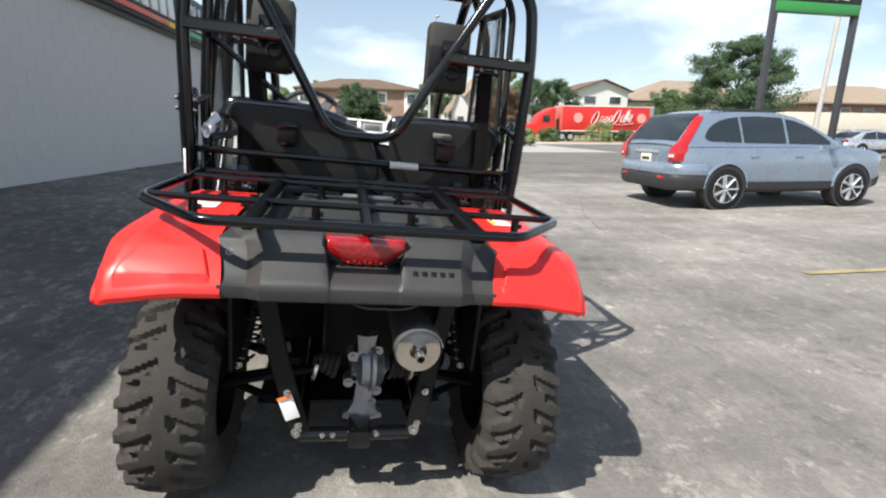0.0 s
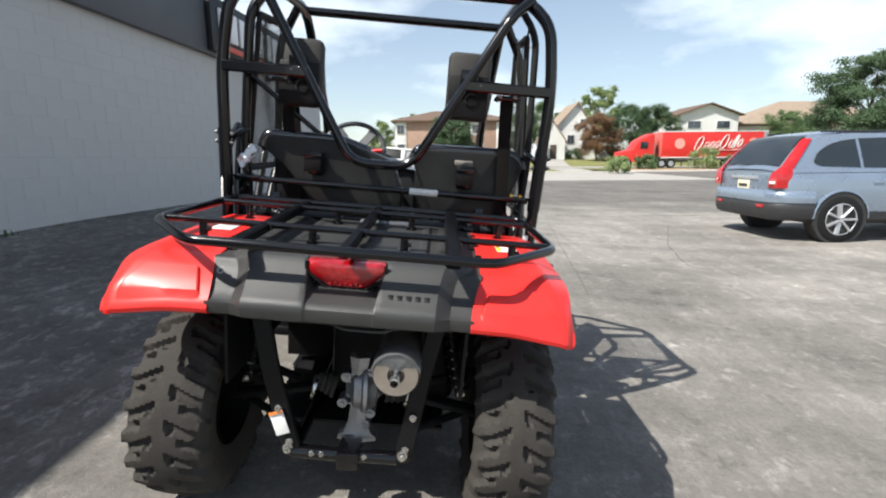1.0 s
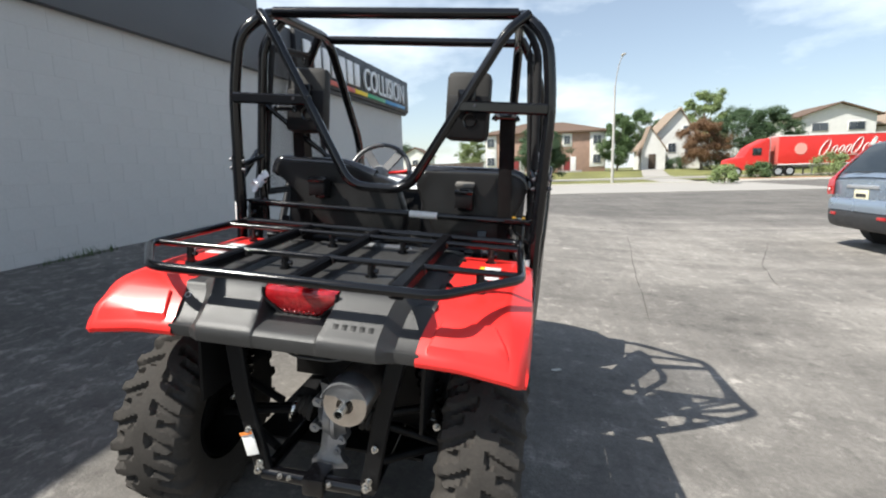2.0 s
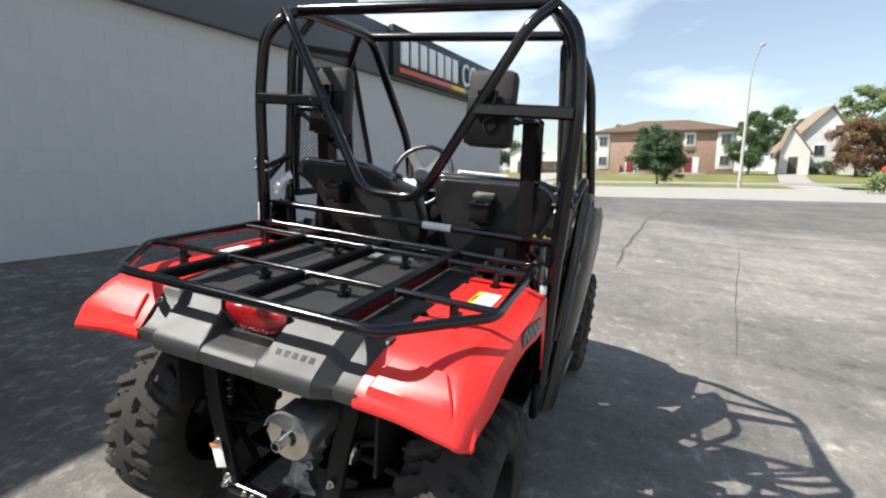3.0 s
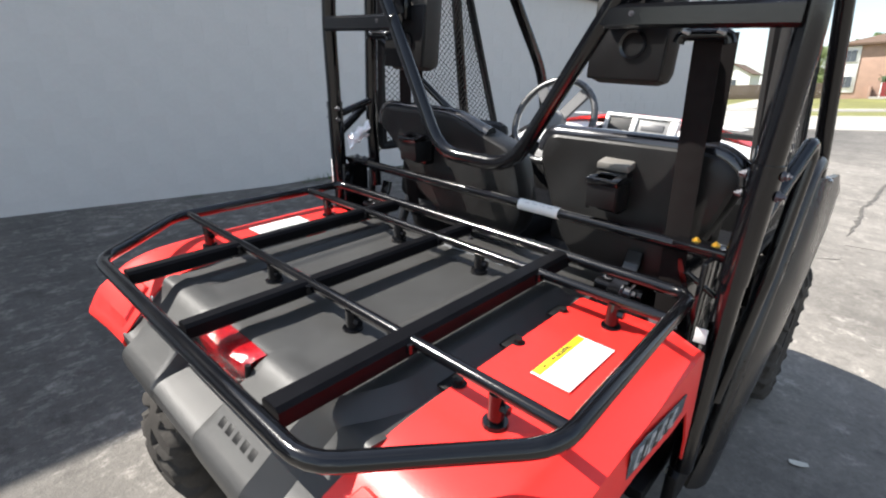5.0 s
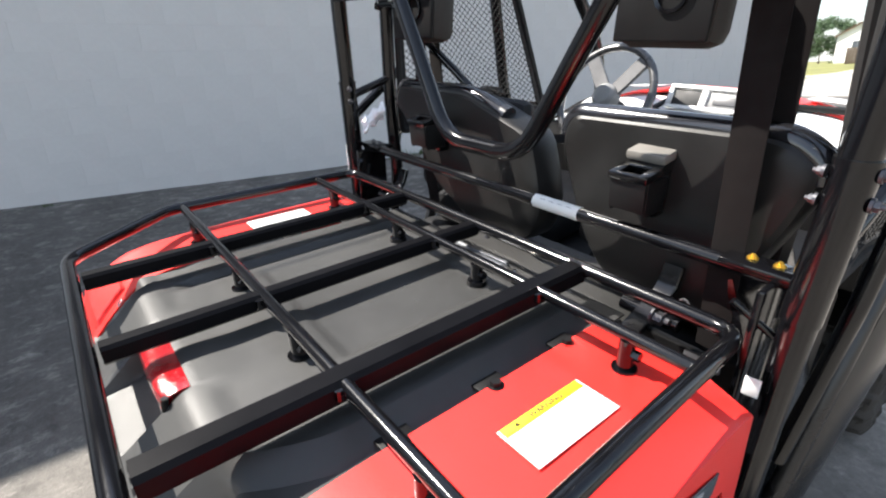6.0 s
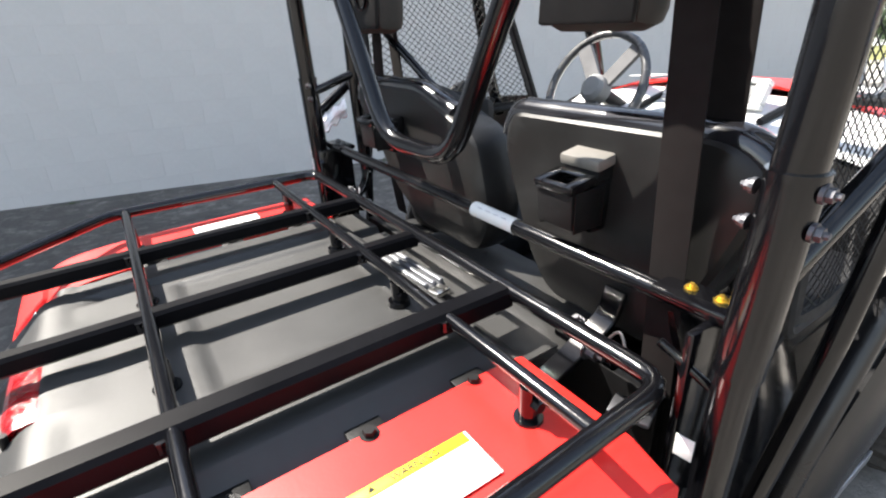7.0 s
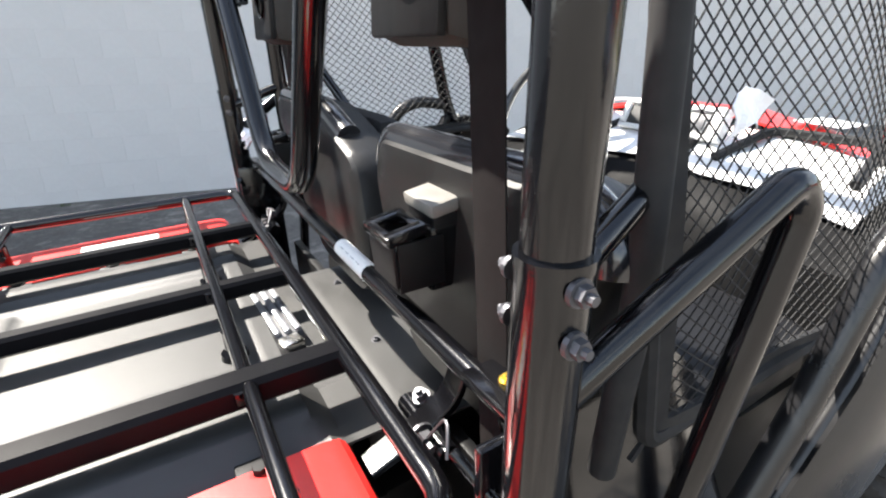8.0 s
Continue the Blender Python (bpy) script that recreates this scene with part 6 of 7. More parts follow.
for k, (x, y, h) in enumerate(((18.3, 42, 1.3), (23.6, 42.2, 1.9), (25.9, 42, 1.2), (28.2, 41.8, 1.1), (30.0, 42.2, 1.0), (13.6, 35.4, 1.2), (44, 41.6, 1.4))):
    tagged(tree("shrub", x, y, FAR_Z + 0.1, h, h * 0.75, 0.05, M_LEAF_LIGHT if k % 2 else M_LEAF, "low rounded green shrub by the kerb", 30 + k, 420, 0.2, 6, 1.0, "shrub"), group="shrubs by the kerb")
for k, (x, y, h) in enumerate(((26.0, 74.5, 2.0), (29.5, 73, 1.6), (21.8, 78.2, 1.6), (36, 71.5, 1.5))):
    tagged(tree("shrub", x, y, far_z(x, y), h, h * 1.1, 0.05, M_LEAF_DARK, "dark green foundation shrub before a house", 50 + k, 500, 0.25, 6, 1.0, "shrub"), group="shrubs by the houses")
# ---- houses ----
M_BRICK = mat("reddish_brown_brick", (0.36, 0.235, 0.18), 0.85, scale=1.5, vary=0.2, fine=12, bump=0.3, bump_scale=8)
M_SIDING = mat("white_lap_siding", (0.72, 0.71, 0.68), 0.6, scale=2, vary=0.06)
M_CREAM = mat("cream_render", (0.6, 0.54, 0.45), 0.7, scale=2, vary=0.08)
M_ROOF_BROWN = mat("brown_shingles", (0.13, 0.085, 0.06), 0.9, scale=1.5, vary=0.2, fine=10, bump=0.3, bump_scale=6)
M_ROOF_TAN = mat("tan_shingles", (0.28, 0.215, 0.16), 0.9, scale=1.5, vary=0.2, fine=10, bump=0.3, bump_scale=6)
M_HOUSEGLASS = glass_material("house_window_glass", (0.05, 0.06, 0.075))
M_TRIMW = mat("white_house_trim", (0.74, 0.73, 0.70), 0.6, scale=3, vary=0.05)
M_DOORRED = mat("dark_red_door", (0.22, 0.03, 0.03), 0.5, scale=3, vary=0.1)
M_FENCE = mat("dark_brown_fence_boards", (0.075, 0.055, 0.04), 0.85, scale=2, vary=0.3)


def house_window(parent, x, y, z, w, h):
    win = box("window", (w + 0.16, 0.10, h + 0.16), (x, y - 0.03, z), M_TRIMW, parent, bevel=0.01, label="white-framed window")
    box("pane", (w / 2 - 0.03, 0.04, h), (x - w / 4, y - 0.08, z), M_HOUSEGLASS, win, bevel=0)
    box("pane", (w / 2 - 0.03, 0.04, h), (x + w / 4, y - 0.08, z), M_HOUSEGLASS, win, bevel=0)


def hip_roof(parent, x0, x1, y0, y1, z, zr, inset, material, over=0.6):
    bm = bmesh.new()
    a = [bm.verts.new(p) for p in ((x0 - over, y0 - over, z), (x1 + over, y0 - over, z), (x1 + over, y1 + over, z), (x0 - over, y1 + over, z))]
    ym = (y0 + y1) / 2
    b = [bm.verts.new((x0 + inset, ym, zr)), bm.verts.new((x1 - inset, ym, zr))]
    d = [bm.verts.new((v.co.x, v.co.y, z - 0.22)) for v in a]
    for f in ((a[0], a[1], b[1], b[0]), (a[1], a[2], b[1]), (a[2], a[3], b[0], b[1]), (a[3], a[0], b[0]), d[::-1]):
        bm.faces.new(f)
    for k in range(4):
        bm.faces.new((a[k], d[k], d[(k + 1) % 4], a[(k + 1) % 4]))
    bmesh.ops.recalc_face_normals(bm, faces=bm.faces)
    return part("roof", bm, material, parent, "hipped shingle roof", smooth=False)


def gable_roof(parent, x0, x1, y0, y1, z, zr, material, along='y', over=0.5, xr=None):
    """Gable roof with its ridge along y (gable to the street) or x."""
    bm = bmesh.new()
    if along == 'y':
        xm = (x0 + x1) / 2 if xr is None else xr
        prof = [(x0 - over, z - over * (zr - z) / max(0.1, xm - x0)), (xm, zr), (x1 + over, z - over * (zr - z) / max(0.1, x1 - xm))]
        fr = [[bm.verts.new((px, yy, pz + dz)) for px, pz in prof] for yy in (y0 - over, y1 + over) for dz in (0.0, 0.2)]
    else:
        ym = (y0 + y1) / 2
        k = (zr - z) / (ym - y0)
        prof = [(y0 - over, z - over * k), (ym, zr), (y1 + over, z - over * k)]
        fr = [[bm.verts.new((xx, py, pz + dz)) for py, pz in prof] for xx in (x0 - over, x1 + over) for dz in (0.0, 0.2)]
    lo0, hi0, lo1, hi1 = fr
    for k in range(2):
        bm.faces.new((hi0[k], hi0[k + 1], hi1[k + 1], hi1[k]))
        bm.faces.new((lo0[k], lo1[k], lo1[k + 1], lo0[k + 1]))
        bm.faces.new((lo0[k], lo0[k + 1], hi0[k + 1], hi0[k]))
        bm.faces.new((lo1[k], hi1[k], hi1[k + 1], lo1[k + 1]))
    bm.faces.new((lo0[0], hi0[0], hi1[0], lo1[0]))
    bm.faces.new((lo0[2], lo1[2], hi1[2], hi0[2]))
    bmesh.ops.recalc_face_normals(bm, faces=bm.faces)
    return part("roof", bm, material, parent, "shingled gable roof", smooth=False)


def gable_wall(parent, x0, x1, y0, y1, z0, z, zr, material, xr=None):
    bm = bmesh.new()
    xm = (x0 + x1) / 2 if xr is None else xr
    prof = [(x0, z0), (x1, z0), (x1, z), (xm, zr), (x0, z)]
    a = [bm.verts.new((x, y0, zz)) for x, zz in prof]
    b = [bm.verts.new((x, y1, zz)) for x, zz in prof]
    bm.faces.new(a)
    bm.faces.new(b[::-1])
    for k in range(5):
        bm.faces.new((a[k], b[k], b[(k + 1) % 5], a[(k + 1) % 5]))
    bmesh.ops.recalc_face_normals(bm, faces=bm.faces)
    return part("wall", bm, material, parent, smooth=False)


def flats():
    z0 = far_z(4, 78) + 0.25
    h = tagged(empty("apartment_building", pose(-1.4, 0, -0.55)), "two-storey brick flats with brown hipped roof and white corner panels", "building")
    x0, x1, y0, y1 = -5.4, 12.9, 78, 89
    box("wall", (x1 - x0, y1 - y0, 7.3 - z0 + 0.6), ((x0 + x1) / 2, (y0 + y1) / 2, (7.3 + z0) / 2 - 0.3), M_BRICK, h, bevel=0.02, label="pinkish-brown brick wall")
    hip_roof(h, x0, x1, y0, y1, 7.45, 9.3, 6.0, M_ROOF_BROWN)
    for xa, xb in ((x0 + 0.05, x0 + 1.75), (x1 - 2.3, x1 - 0.1)):
        xm = (xa + xb) / 2
        panel = box("white_panel", (xb - xa, 0.12, 5.2), (xm, y0 - 0.05, 4.55), M_TRIMW, h, bevel=0.02, label="white siding panel at the corner of the brick")
        for z in (3.15, 6.05):
            house_window(h, xm - 0.05, y0 - 0.12, z, 1.15, 1.25)
        for k in range(8):
            box("lap", (xb - xa - 0.02, 0.02, 0.015), (xm, y0 - 0.115, 2.15 + k * 0.62), M_GREYPRINT, panel, bevel=0)
    box("white_panel", (1.5, 0.10, 2.0), (7.2, y0 - 0.04, 6.1), M_TRIMW, h, bevel=0.02, label="white panel over the entrance")
    house_window(h, 7.2, y0 - 0.09, 6.1, 0.9, 1.2)
    for x in (-0.6, 7.2):
        door = box("door", (1.05, 0.1, 2.15), (x, y0 - 0.04, z0 + 1.55), M_DOORRED, h, bevel=0.02, label="dark red entrance door")
        for dx in (-0.58, 0.58):
            box("door_frame", (0.12, 0.14, 2.3), (x + dx, y0 - 0.05, z0 + 1.6), M_TRIMW, door, bevel=0.01)
        box("side_light", (0.7, 0.08, 2.15), (x + 1.0, y0 - 0.03, z0 + 1.55), M_TRIMW, h, bevel=0.01, label="pale panel beside the door")
        box("entrance_step", (3.6, 1.6, 0.5), (x + 0.4, y0 - 0.8, z0 + 0.25), M_CONCRETE, h, bevel=0.03)
        box("entrance_wall", (0.3, 1.3, 1.5), (x - 1.5, y0 - 0.65, z0 + 0.9), M_BRICK, h, bevel=0.02)


def white_gable_house():
    h = tagged(empty("white_house", pose(-1.1, 0, -0.5)), "white house with steep tan gable roof", "house")
    z0 = far_z(22, 80) + 0.2
    gable_wall(h, 18.6, 27.0, 80, 88, z0, 4.6, 10.0, M_SIDING, 23.6)
    gable_roof(h, 18.6, 27.0, 80, 88, 4.6, 10.1, M_ROOF_TAN, 'y', 0.45, 23.6)
    gable_wall(h, 17.9, 21.3, 78.2, 80.5, z0, 4.2, 7.4, M_SIDING, 19.0)
    gable_roof(h, 17.9, 21.3, 78.2, 80.5, 4.2, 7.5, M_ROOF_TAN, 'y', 0.3, 19.0)
    house_window(h, 22.6, 80, 4.4, 1.1, 1.3)
    house_window(h, 24.6, 80, 7.0, 1.0, 1.2)
    house_window(h, 25.2, 80, 3.4, 1.4, 1.3)
    box("door", (1.0, 0.1, 2.2), (19.4, 78.15, z0 + 1.5), M_FENCE, h, bevel=0.02, label="dark front door")
    box("chimney", (0.6, 0.6, 1.7), (24.7, 84, 9.9), M_CREAM, h, bevel=0.02, label="pale chimney")


def cream_house():
    h = tagged(empty("cream_house", pose(-0.2, 0, -0.5)), "two-storey cream house with shallow brown gable", "house")
    z0 = far_z(46, 85) + 0.2
    x0, x1 = 41.6, 51.8
    gable_wall(h, x0, x1, 85, 95, 4.6, 8.6, 10.3, M_SIDING)
    box("ground_storey", (x1 - x0 - 0.3, 9.8, 4.8 - z0), ((x0 + x1) / 2, 90.1, (4.8 + z0) / 2), M_BRICK, h, bevel=0.02, label="brick ground storey")
    gable_roof(h, x0, x1, 85, 95, 8.6, 10.35, M_ROOF_BROWN, 'y', 0.7)
    for x in (44.2, 49.2):
        house_window(h, x, 85, 6.9, 2.2, 1.2)
    house_window(h, 48.0, 85.2, 3.2, 3.0, 1.5)
    house_window(h, 43.6, 85.2, 3.2, 1.6, 1.4)
    box("door", (1.1, 0.1, 2.2), (50.6, 85.15, z0 + 1.5), M_TRIMW, h, bevel=0.02, label="white front door")
    g = tagged(empty("tan_roof_house", pose(0, 0, -0.5)), "long low house with tan hipped roof", "house")
    box("wall", (29, 10, 6.8 - z0), (67.5, 92, (6.8 + z0) / 2), M_CREAM, g, bevel=0.02)
    hip_roof(g, 53, 82, 87, 97, 7.2, 11.4, 10, M_ROOF_TAN, 0.8)
    for k in range(7):
        house_window(g, 55.5 + k * 4, 87, 5.0, 1.6, 1.2)


def side_building():
    """Low tan-roofed building and pale wall on the street's right."""
    b = tagged(empty("brick_building"), "low brick building with tan hipped roof", "building")
    box("wall", (26, 10, 5.6), (79, 66, 2.6), M_BRICK, b, bevel=0.02)
    hip_roof(b, 66, 92, 61, 71, 5.3, 8.2, 9, M_ROOF_TAN, 1.0)
    for k in range(6):
        house_window(b, 68.5 + k * 4.2, 61, 3.9, 1.6, 1.3)
    tagged(box("garden_wall", (40, 0.3, 3.8), (75, 55, FAR_Z + 1.9), M_CREAM, bevel=0.03), "long pale rendered boundary wall", "wall", kind="structure")


flats()
white_gable_house()
cream_house()
side_building()
far_house = tagged(empty("distant_house"), "small distant white house with grey roof", "house")
gable_wall(far_house, -29.5, -23.5, 112, 120, 0.5, 5.2, 6.9, M_SIDING)
gable_roof(far_house, -29.5, -23.5, 112, 120, 5.2, 7.0, M_ROOF_BROWN, 'y', 0.4)
house_window(far_house, -26.5, 112, 3.6, 1.4, 1.2)
fence = tagged(empty("board_fence"), "dark brown board fence beside the flats", "fence")
bd = bmesh.new()
add_box(bd, (0.27, 0.03, 2.0), bevel=0.005)
board = part("board", bd, M_FENCE, fence)
board.location = (-19.5, 80, far_z(-20, 80) + 0.9)
for k in range(1, 43):
    o = board.copy()
    scene.collection.objects.link(o)
    o.location = (-19.5 + k * 0.285, 80, far_z(-20, 80) + 0.9 + 0.01 * (k % 3))
for z in (0.5, 1.5):
    box("rail", (12.2, 0.05, 0.09), (-13.5, 80.05, far_z(-20, 80) + z), M_FENCE, fence)

# ---- street furniture ----
M_POLE = mat("weathered_grey_pole", (0.45, 0.43, 0.40), 0.8, scale=3, vary=0.15, bump=0.2, bump_scale=12)
M_POST = mat("dark_painted_steel_post", (0.05, 0.05, 0.055), 0.5, scale=3, vary=0.2)
M_GREEN = mat("green_sign_panel", (0.04, 0.25, 0.06), 0.4, scale=2, vary=0.08)
pole = tagged(empty("street_lamp", pose(7.05, 41.0, rise(8, 50) + 0.1)), "pale tapered street-lamp pole at the kerb", "street lamp")
part("pole", add_disc(bmesh.new(), 0.125, 0.07, (0, 0, 0), (0.05, 0, 7.6), 12), M_POLE, pole)
tube("arm", [(0.05, 0, 7.5), (0.2, -0.4, 9.0), (0.42, -1.0, 9.75)], 0.035, M_POLE, pole, 0.6, 8)
box("lamp_head", (0.24, 0.55, 0.13), (0.46, -1.15, 9.78), M_POLE, pole, (0, 0, 10), 0.05)
pole2 = tagged(empty("utility_pole", pose(31.5, 27.5, FAR_Z)), "pale leaning utility pole behind the tree", "pole")
part("pole", add_disc(bmesh.new(), 0.17, 0.13, (0, 0, 0), (0.3, 0, 9.5), 12), M_POLE, pole2)
pylon = tagged(empty("pylon_sign", pose(20.1, 18, FAR_Z)), "tall pylon sign on two dark posts with green strip", "sign")
for x in (-2.05, 2.1):
    box("post", (0.24, 0.24, 9.2), (x, 0, 4.6), M_POST, pylon, bevel=0.03)
box("sign_panel", (4.3, 0.3, 1.9), (0, -0.02, 7.6), M_SIGNBLACK, pylon, bevel=0.03, label="dark sign panel with pale bars")
box("green_strip", (4.2, 0.34, 0.42), (0, -0.02, 6.45), M_GREEN, pylon, bevel=0.02, label="green lower strip")
for k in range(6):
    box("sign_bar", (0.38, 0.06, 0.4), (-1.5 + k * 0.55, -0.20, 7.0), M_SIGNWHITE, pylon, (0, 8, 0), 0.02)
# ---- lorry on the street ----
M_LORRYRED = mat("bright_red_trailer_panel", (0.62, 0.03, 0.025), 0.4, scale=1, vary=0.07)
M_LORRYGREY = mat("trailer_steel_grey", (0.3, 0.3, 0.31), 0.5, 0.3, scale=3, vary=0.15)
M_NOSE = mat("faded_red_trailer_nose", (0.6, 0.13, 0.11), 0.5, scale=1, vary=0.1)


def lorry():
    z = rise(28, 52) + 0.03
    t = tagged(empty("delivery_lorry", pose(25.7, 0, z - 0.03)), "red articulated delivery lorry with white flourishes", "lorry")
    x0, x1, y = -1.6, 9.7, 52
    box("trailer", (x1 - x0, 2.5, 2.75), ((x0 + x1) / 2, y + 1.25, 2.5), M_LORRYRED, t, bevel=0.05, label="red box trailer")
    box("rear_frame", (0.5, 2.54, 2.8), (x1 - 0.2, y + 1.25, 2.5), M_LORRYGREY, t, bevel=0.03)
    box("trailer_nose", (0.08, 2.44, 2.6), (x0 - 0.03, y + 1.25, 2.5), M_NOSE, t, bevel=0.03, label="paler red front of the trailer")
    for z1 in (1.14, 3.86):
        box("edge_rail", (x1 - x0, 2.56, 0.10), ((x0 + x1) / 2, y + 1.25, z1), M_TRIMW, t, bevel=0.02)
    # rounded white loops and a sweeping ribbon in place of lettering
    for k, (ox, w, h) in enumerate(((2.35, 0.62, 1.5), (3.15, 0.36, 0.8), (3.75, 0.34, 0.75), (4.3, 0.34, 0.8), (5.05, 0.6, 1.5), (5.8, 0.36, 0.8), (6.3, 0.2, 1.35), (6.75, 0.34, 0.8))):
        c = 2.35 + 0.06 * (ox - 2.35) + (h - 0.8) * 0.35
        ring = [(ox + 0.5 * w * math.cos(a) + 0.22 * math.sin(a) * h, y - 0.02, c + 0.5 * h * math.sin(a)) for a in [2 * math.pi * j / 18 for j in range(18)]]
        tube("flourish", ring, 0.1, M_TRIMW, t, 0, flat=(0.09, 0.02), closed=True)
    tube("flourish", [(2.0, y - 0.03, 1.75), (3.2, y - 0.03, 1.72), (4.6, y - 0.03, 1.95), (5.8, y - 0.03, 1.85), (7.2, y - 0.03, 2.05)], 0.1, M_TRIMW, t, 0.6, flat=(0.08, 0.02))
    for ox in (0.3, 8.2):
        bm = add_disc(bmesh.new(), 0.55, 0.55, (ox, y - 0.03, 2.6), (ox, y + 0.02, 2.6), 20)
        part("round_badge", bm, mat("pale_red_badge", (0.75, 0.35, 0.3), 0.5), t)
    box("chassis", (x1 - x0 - 0.6, 1.0, 0.25), ((x0 + x1) / 2, y + 1.25, 0.98), M_LORRYGREY, t, bevel=0.02)
    for k in range(2):
        box("landing_leg", (0.12, 0.12, 0.8), (1.6, y + 0.4 + 1.6 * k, 0.55), M_LORRYGREY, t, bevel=0.01)
    # tractor unit
    rows = []
    for x, zt, w in ((-6.0, 1.35, 1.0), (-5.9, 1.75, 1.05), (-5.0, 1.95, 1.1), (-4.6, 2.05, 1.15), (-4.1, 2.9, 1.18), (-3.6, 3.2, 1.2), (-2.6, 3.7, 1.2), (-2.4, 3.65, 1.2)):
        rows.append([(x, y + 1.25 + w * a, zz) for a, zz in ((-1, 0.7), (-1.02, 1.4), (-0.98, zt - 0.1), (-0.8, zt), (0.8, zt), (0.98, zt - 0.1), (1.02, 1.4), (1, 0.7))])
    bm = grid_surface(bmesh.new(), rows, flip=True)
    bmesh.ops.holes_fill(bm, edges=[e for e in bm.edges if e.is_boundary], sides=0)
    bmesh.ops.recalc_face_normals(bm, faces=bm.faces)
    cab = part("cab", bm, M_LORRYRED, t, "red bonneted tractor cab")
    box("side_window", (0.8, 0.05, 0.7), (-3.5, y + 0.03, 2.45), M_CARGLASS, cab, bevel=0.02)
    box("front_bumper", (0.3, 2.3, 0.5), (-6.0, y + 1.25, 0.65), M_LORRYGREY, cab, bevel=0.05)
    rod("exhaust_stack", (-2.3, y + 0.3, 1.0), (-2.3, y + 0.3, 3.9), 0.09, M_CHROME, cab)
    for x in (-5.2, -1.5, -0.5, 6.6, 7.95):
        for yy in (y + 0.18, y + 2.32):
            w = empty("wheel", pose(x, yy, 0.5), t)
            bm = lathe(bmesh.new(), [(0.28, -0.15), (0.46, -0.15), (0.5, -0.1), (0.5, 0.1), (0.46, 0.15), (0.28, 0.15)], 24, 'y')
            part("tyre", bm, M_CARTYRE, w)
            part("rim", add_disc(bmesh.new(), 0.29, 0.26, (0, -0.16, 0), (0, 0.16, 0), 20), M_ALLOY, w)


lorry()

# ---- ground marks and wall blocks ----
M_CRACK = mat("dark_tar_crack", (0.098, 0.09, 0.081), 0.9, scale=6, vary=0.3, bump=0.4, bump_scale=90)
M_FADED = mat("faded_yellow_line", (0.30, 0.245, 0.13), 0.9, scale=5, vary=0.4, bump=0.3, bump_scale=90)
M_WEED = mat("weed_leaf", (0.05, 0.085, 0.02), 0.6, scale=12, vary=0.3, island=0.4)
M_CHIP = mat("pale_paper_scrap", (0.62, 0.6, 0.54), 0.7, scale=20, vary=0.12)


def crack(points, width, seed, name="crack", wander=0.018):
    """A ragged tar-filled crack: a thin raised ribbon that wanders along the ground."""
    rnd = random.Random(seed)
    line = []
    for (x0, y0), (x1, y1) in zip(points, points[1:]):
        n = max(2, int(math.hypot(x1 - x0, y1 - y0) / 0.09))
        for k in range(n):
            s = k / n
            line.append((x0 + (x1 - x0) * s, y0 + (y1 - y0) * s))
    bm = bmesh.new()
    last = None
    off = 0.0
    for i, (x, y) in enumerate(line):
        off = off * 0.8 + rnd.uniform(-wander, wander)
        w = width * rnd.uniform(0.25, 1.0) * min(1, 0.2 + i / 6, 0.2 + (len(line) - i) / 6)
        row = []
        for d in (-w, 0, w):
            xx = x + off + d
            row.append(bm.verts.new((xx, y, rise(xx, y) + 0.006 * noise.noise((xx * 1.7, y * 1.7, 0)) + (0.006 if d == 0 else 0.0035))))
        if last:
            for k in range(2):
                bm.faces.new((last[k], last[k + 1], row[k + 1], row[k]))
        last = row
    return part(name, bm, M_CRACK, ground)


crack([(0.68, 4.81), (0.72, 6.88), (0.97, 11.2), (1.65, 17.2)], 0.03, 1)
crack([(1.6, 2.54), (1.73, 3.52), (1.9, 4.8), (2.38, 7.8)], 0.005, 2, wander=0.006)
crack([(0.7, 4.45), (0.98, 4.52), (1.12, 4.6)], 0.03, 4, "tar_patch")
crack([(0.55, 3.9), (0.66, 4.0), (0.74, 4.05)], 0.02, 5, "tar_patch")
crack([(2.0, 8.7), (3.4, 8.9), (5.0, 9.2), (6.4, 9.3)], 0.02, 6)
crack([(3.2, 4.0), (3.6, 5.4), (4.6, 7.6)], 0.009, 7, wander=0.008)


def scrap(x, y, size, seed):
    """A curled paper scrap on the asphalt."""
    rnd = random.Random(seed)
    a = rnd.uniform(0, 3.1)
    rows = []
    for i in range(5):
        u = i / 4 - 0.5
        row = []
        for j in range(3):
            v = (j / 2 - 0.5) * (0.45 + 0.3 * math.cos(u * 3)) * 0.6
            xx = x + size * (u * math.cos(a) - v * math.sin(a)) + size * 0.3 * u * u
            yy = y + size * (u * math.sin(a) + v * math.cos(a))
            row.append((xx, yy, rise(xx, yy) + 0.008 + 0.25 * size * u * u))
        rows.append(row)
    ob = part("paper_scrap", grid_surface(bmesh.new(), rows, 0.0015), M_CHIP)
    return tagged(ob, "small pale paper scrap lying on the asphalt", "litter", group="scraps on the asphalt")


scrap(0.83, 1.41, 0.06, 1)

line_rows = []
for k in range(25):
    yy = 2.35
    xx = 4.4 + k * 0.2
    line_rows.append([(xx, yy - 0.05 + 0.1 * j / 2 + 0.008 * noise.noise((xx * 9, j * 3.1, 0)), rise(xx, yy) + 0.009) for j in range(3)])
tagged(part("line_marking", grid_surface(bmesh.new(), line_rows, 0.0), M_FADED), "faded yellow parking line on the asphalt", "line marking", kind="structure")


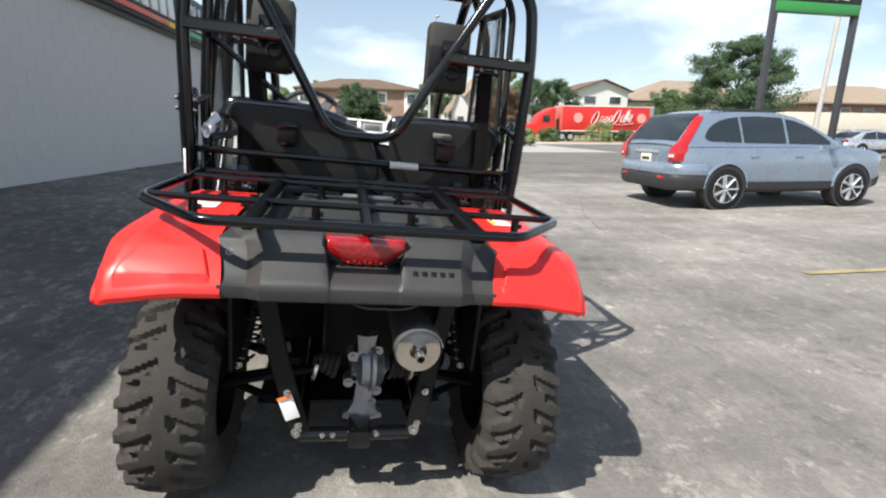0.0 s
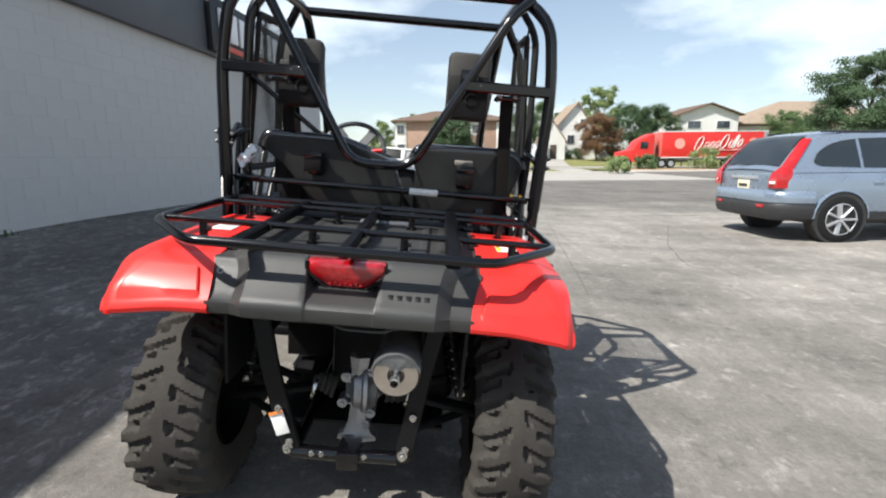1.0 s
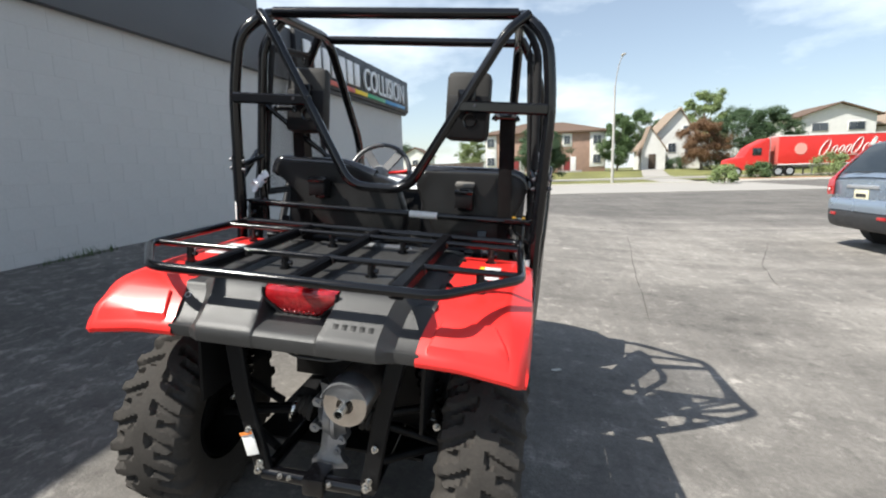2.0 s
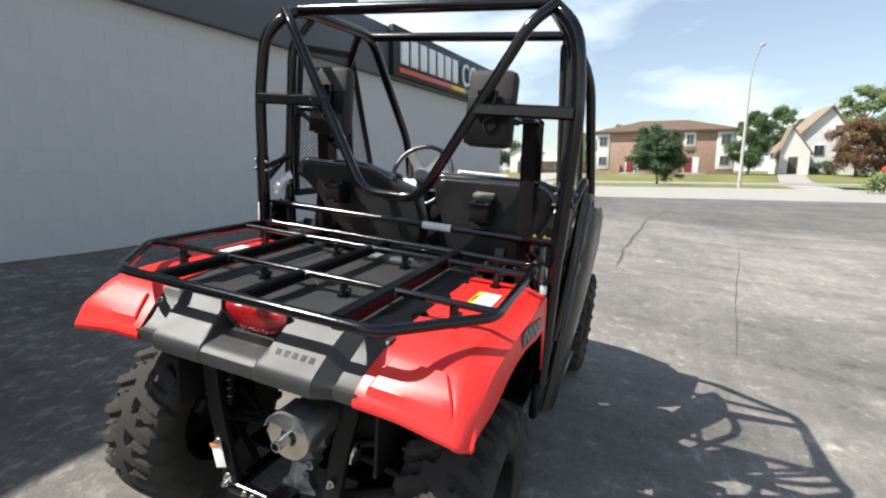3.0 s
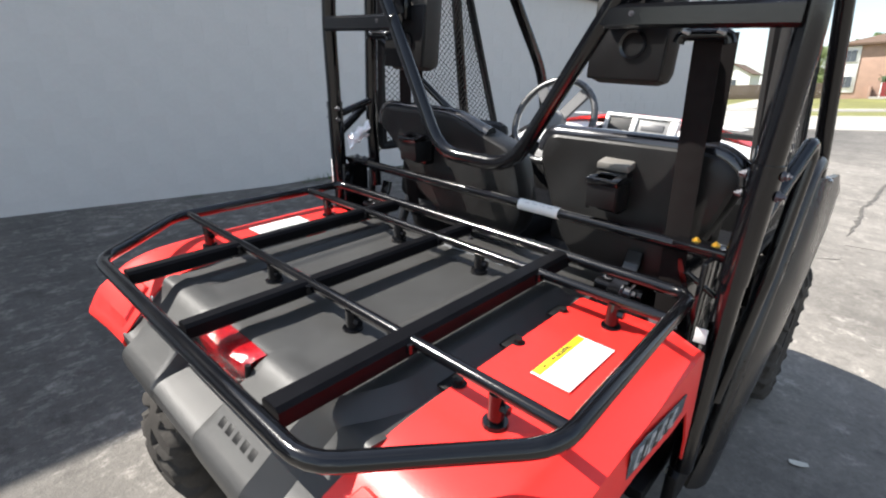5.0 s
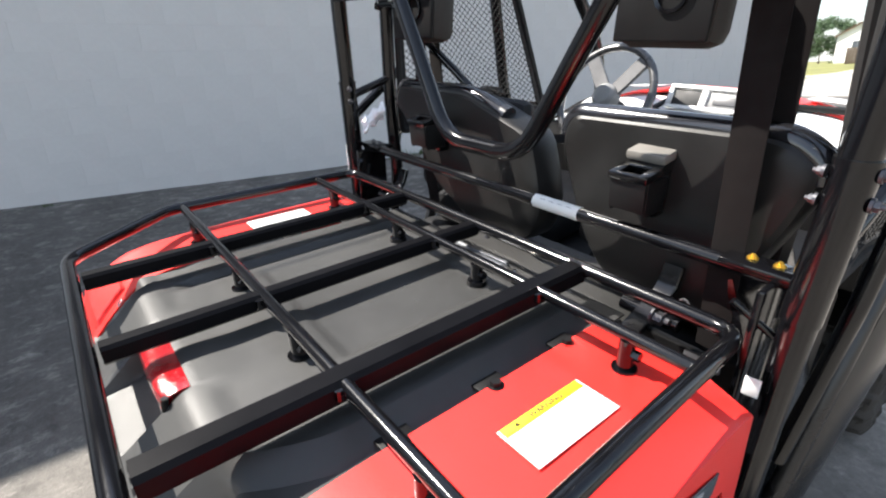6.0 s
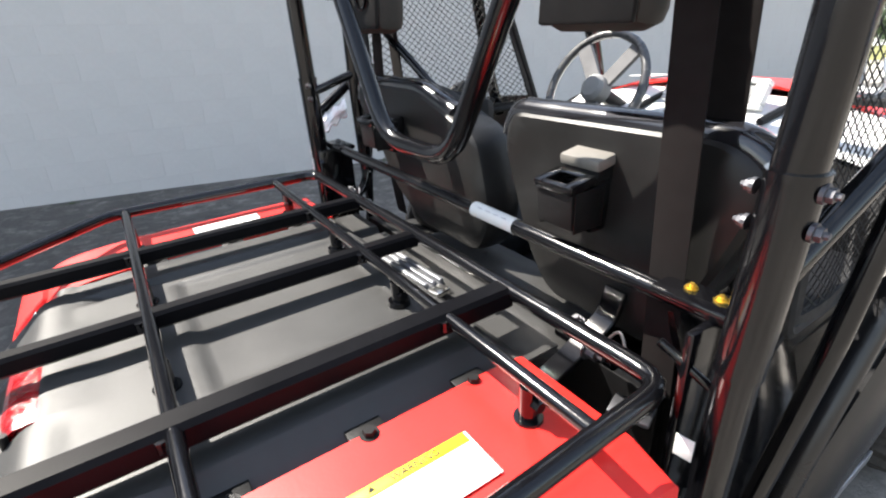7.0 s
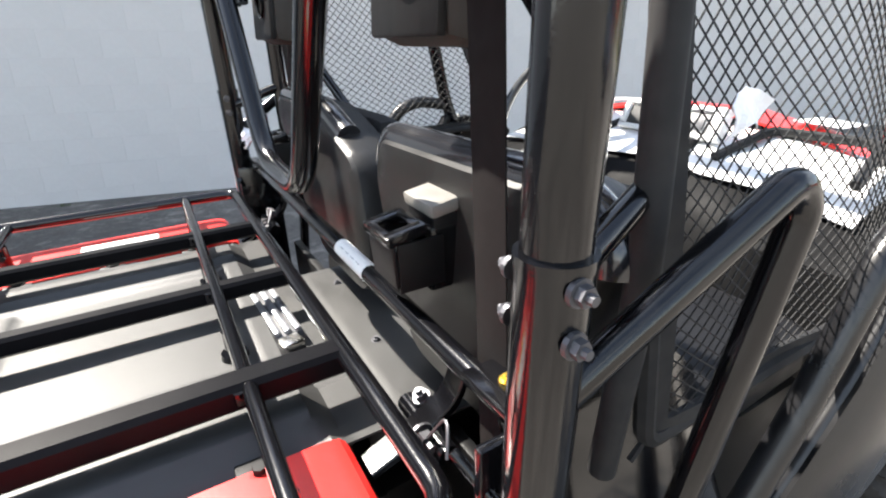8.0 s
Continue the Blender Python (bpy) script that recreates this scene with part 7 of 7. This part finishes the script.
def weeds(spots, seed):
    """Tufts of grass blades and small leaves in the joint at the wall's foot."""
    rnd = random.Random(seed)
    bm = bmesh.new()
    for y0, size in spots:
        base = wall_point(y0, 0.06)
        for k in range(34):
            a = rnd.uniform(0, 6.283)
            ln = size * rnd.uniform(0.4, 1.0)
            lean = rnd.uniform(0.2, 1.1)
            bx, by = base.x + abs(rnd.gauss(0, size * 0.25)), base.y + rnd.gauss(0, size * 0.9)
            d = Vector((math.cos(a), math.sin(a), 0))
            t = Vector((-d.y, d.x, 0))
            p = Vector((bx, by, rise(bx, by) - 0.01))
            vs = []
            for s in (0.0, 0.5, 1.0):
                c = p + d * ln * lean * s * s * 0.7 + Vector((0, 0, ln * s * (1 - 0.3 * s * lean)))
                ww = size * 0.05 * (1 - s * 0.85)
                vs.append((bm.verts.new(c - t * ww), bm.verts.new(c + t * ww)))
            for (p0, p1), (p2, p3) in zip(vs, vs[1:]):
                bm.faces.new((p0, p1, p3, p2))
    ob = part("weeds", bm, M_WEED, smooth=False)
    return tagged(ob, "green weeds growing along the foot of the wall", "weeds", kind="stuff")


weeds(((2.35, 0.08), (2.7, 0.13), (2.95, 0.10), (3.6, 0.05), (5.2, 0.06), (-0.4, 0.05), (7.4, 0.08), (4.3, 0.05), (1.2, 0.04)), 40)

# painted concrete blocks laid in running bond on the wall's core
BW, BH, J = 0.405, 0.203, 0.0021


def block_mesh(bm, w, h, m):
    """Front of one block: a face with worn arrises and its four returns."""
    d, e = 0.0021, 0.0011
    q = [[bm.verts.new(m @ Vector((xx, yy, zz))) for yy, zz in ((-w, -h), (w, -h), (w, h), (-w, h))]
         for xx, w, h in ((-0.004, w / 2, h / 2), (d - 0.0014, w / 2, h / 2), (d, w / 2 - e, h / 2 - e))]
    for a, b in zip(q, q[1:]):
        for k in range(4):
            bm.faces.new((a[k], a[(k + 1) % 4], b[(k + 1) % 4], b[k]))
    bm.faces.new(q[2])
    return bm


def block_place(y, z):
    c = wall_point(y, -0.0125)
    return Matrix.Translation((c.x, c.y, z)) @ pose(0, 0, 0, 0, 0, WALL_TURN)


one = bpy.data.meshes.new("block")
bmb = block_mesh(bmesh.new(), BW - J, BH - J, Matrix())
bmb.to_mesh(one)
bmb.free()
one.materials.append(M_WALL)
worn = bpy.data.meshes.new("block")
bmb = block_mesh(bmesh.new(), BW - J, BH - 0.0055, Matrix())
bmb.to_mesh(worn)
bmb.free()
worn.materials.append(M_WALL)
wear = random.Random(21)
rest = bmesh.new()
for r in range(18):
    z = -0.45 + BH * (r + 0.5)
    for k in range(68):
        y = -13.9 + BW * (k + 0.5 * (r % 2))
        if y > WALL_END - BW / 2:
            continue
        if z > 3.0:
            continue
        if -0.8 < y < 7.0 and z < 2.2:
            b = new("block", worn if wear.random() < 0.14 else one)
            b.parent = wall_west
            b.matrix_basis = block_place(y, z)
        else:
            block_mesh(rest, BW - J, BH - J, block_place(y, z))
tagged(part("blocks", rest, M_WALL, wall_west, smooth=False), kind="stuff")
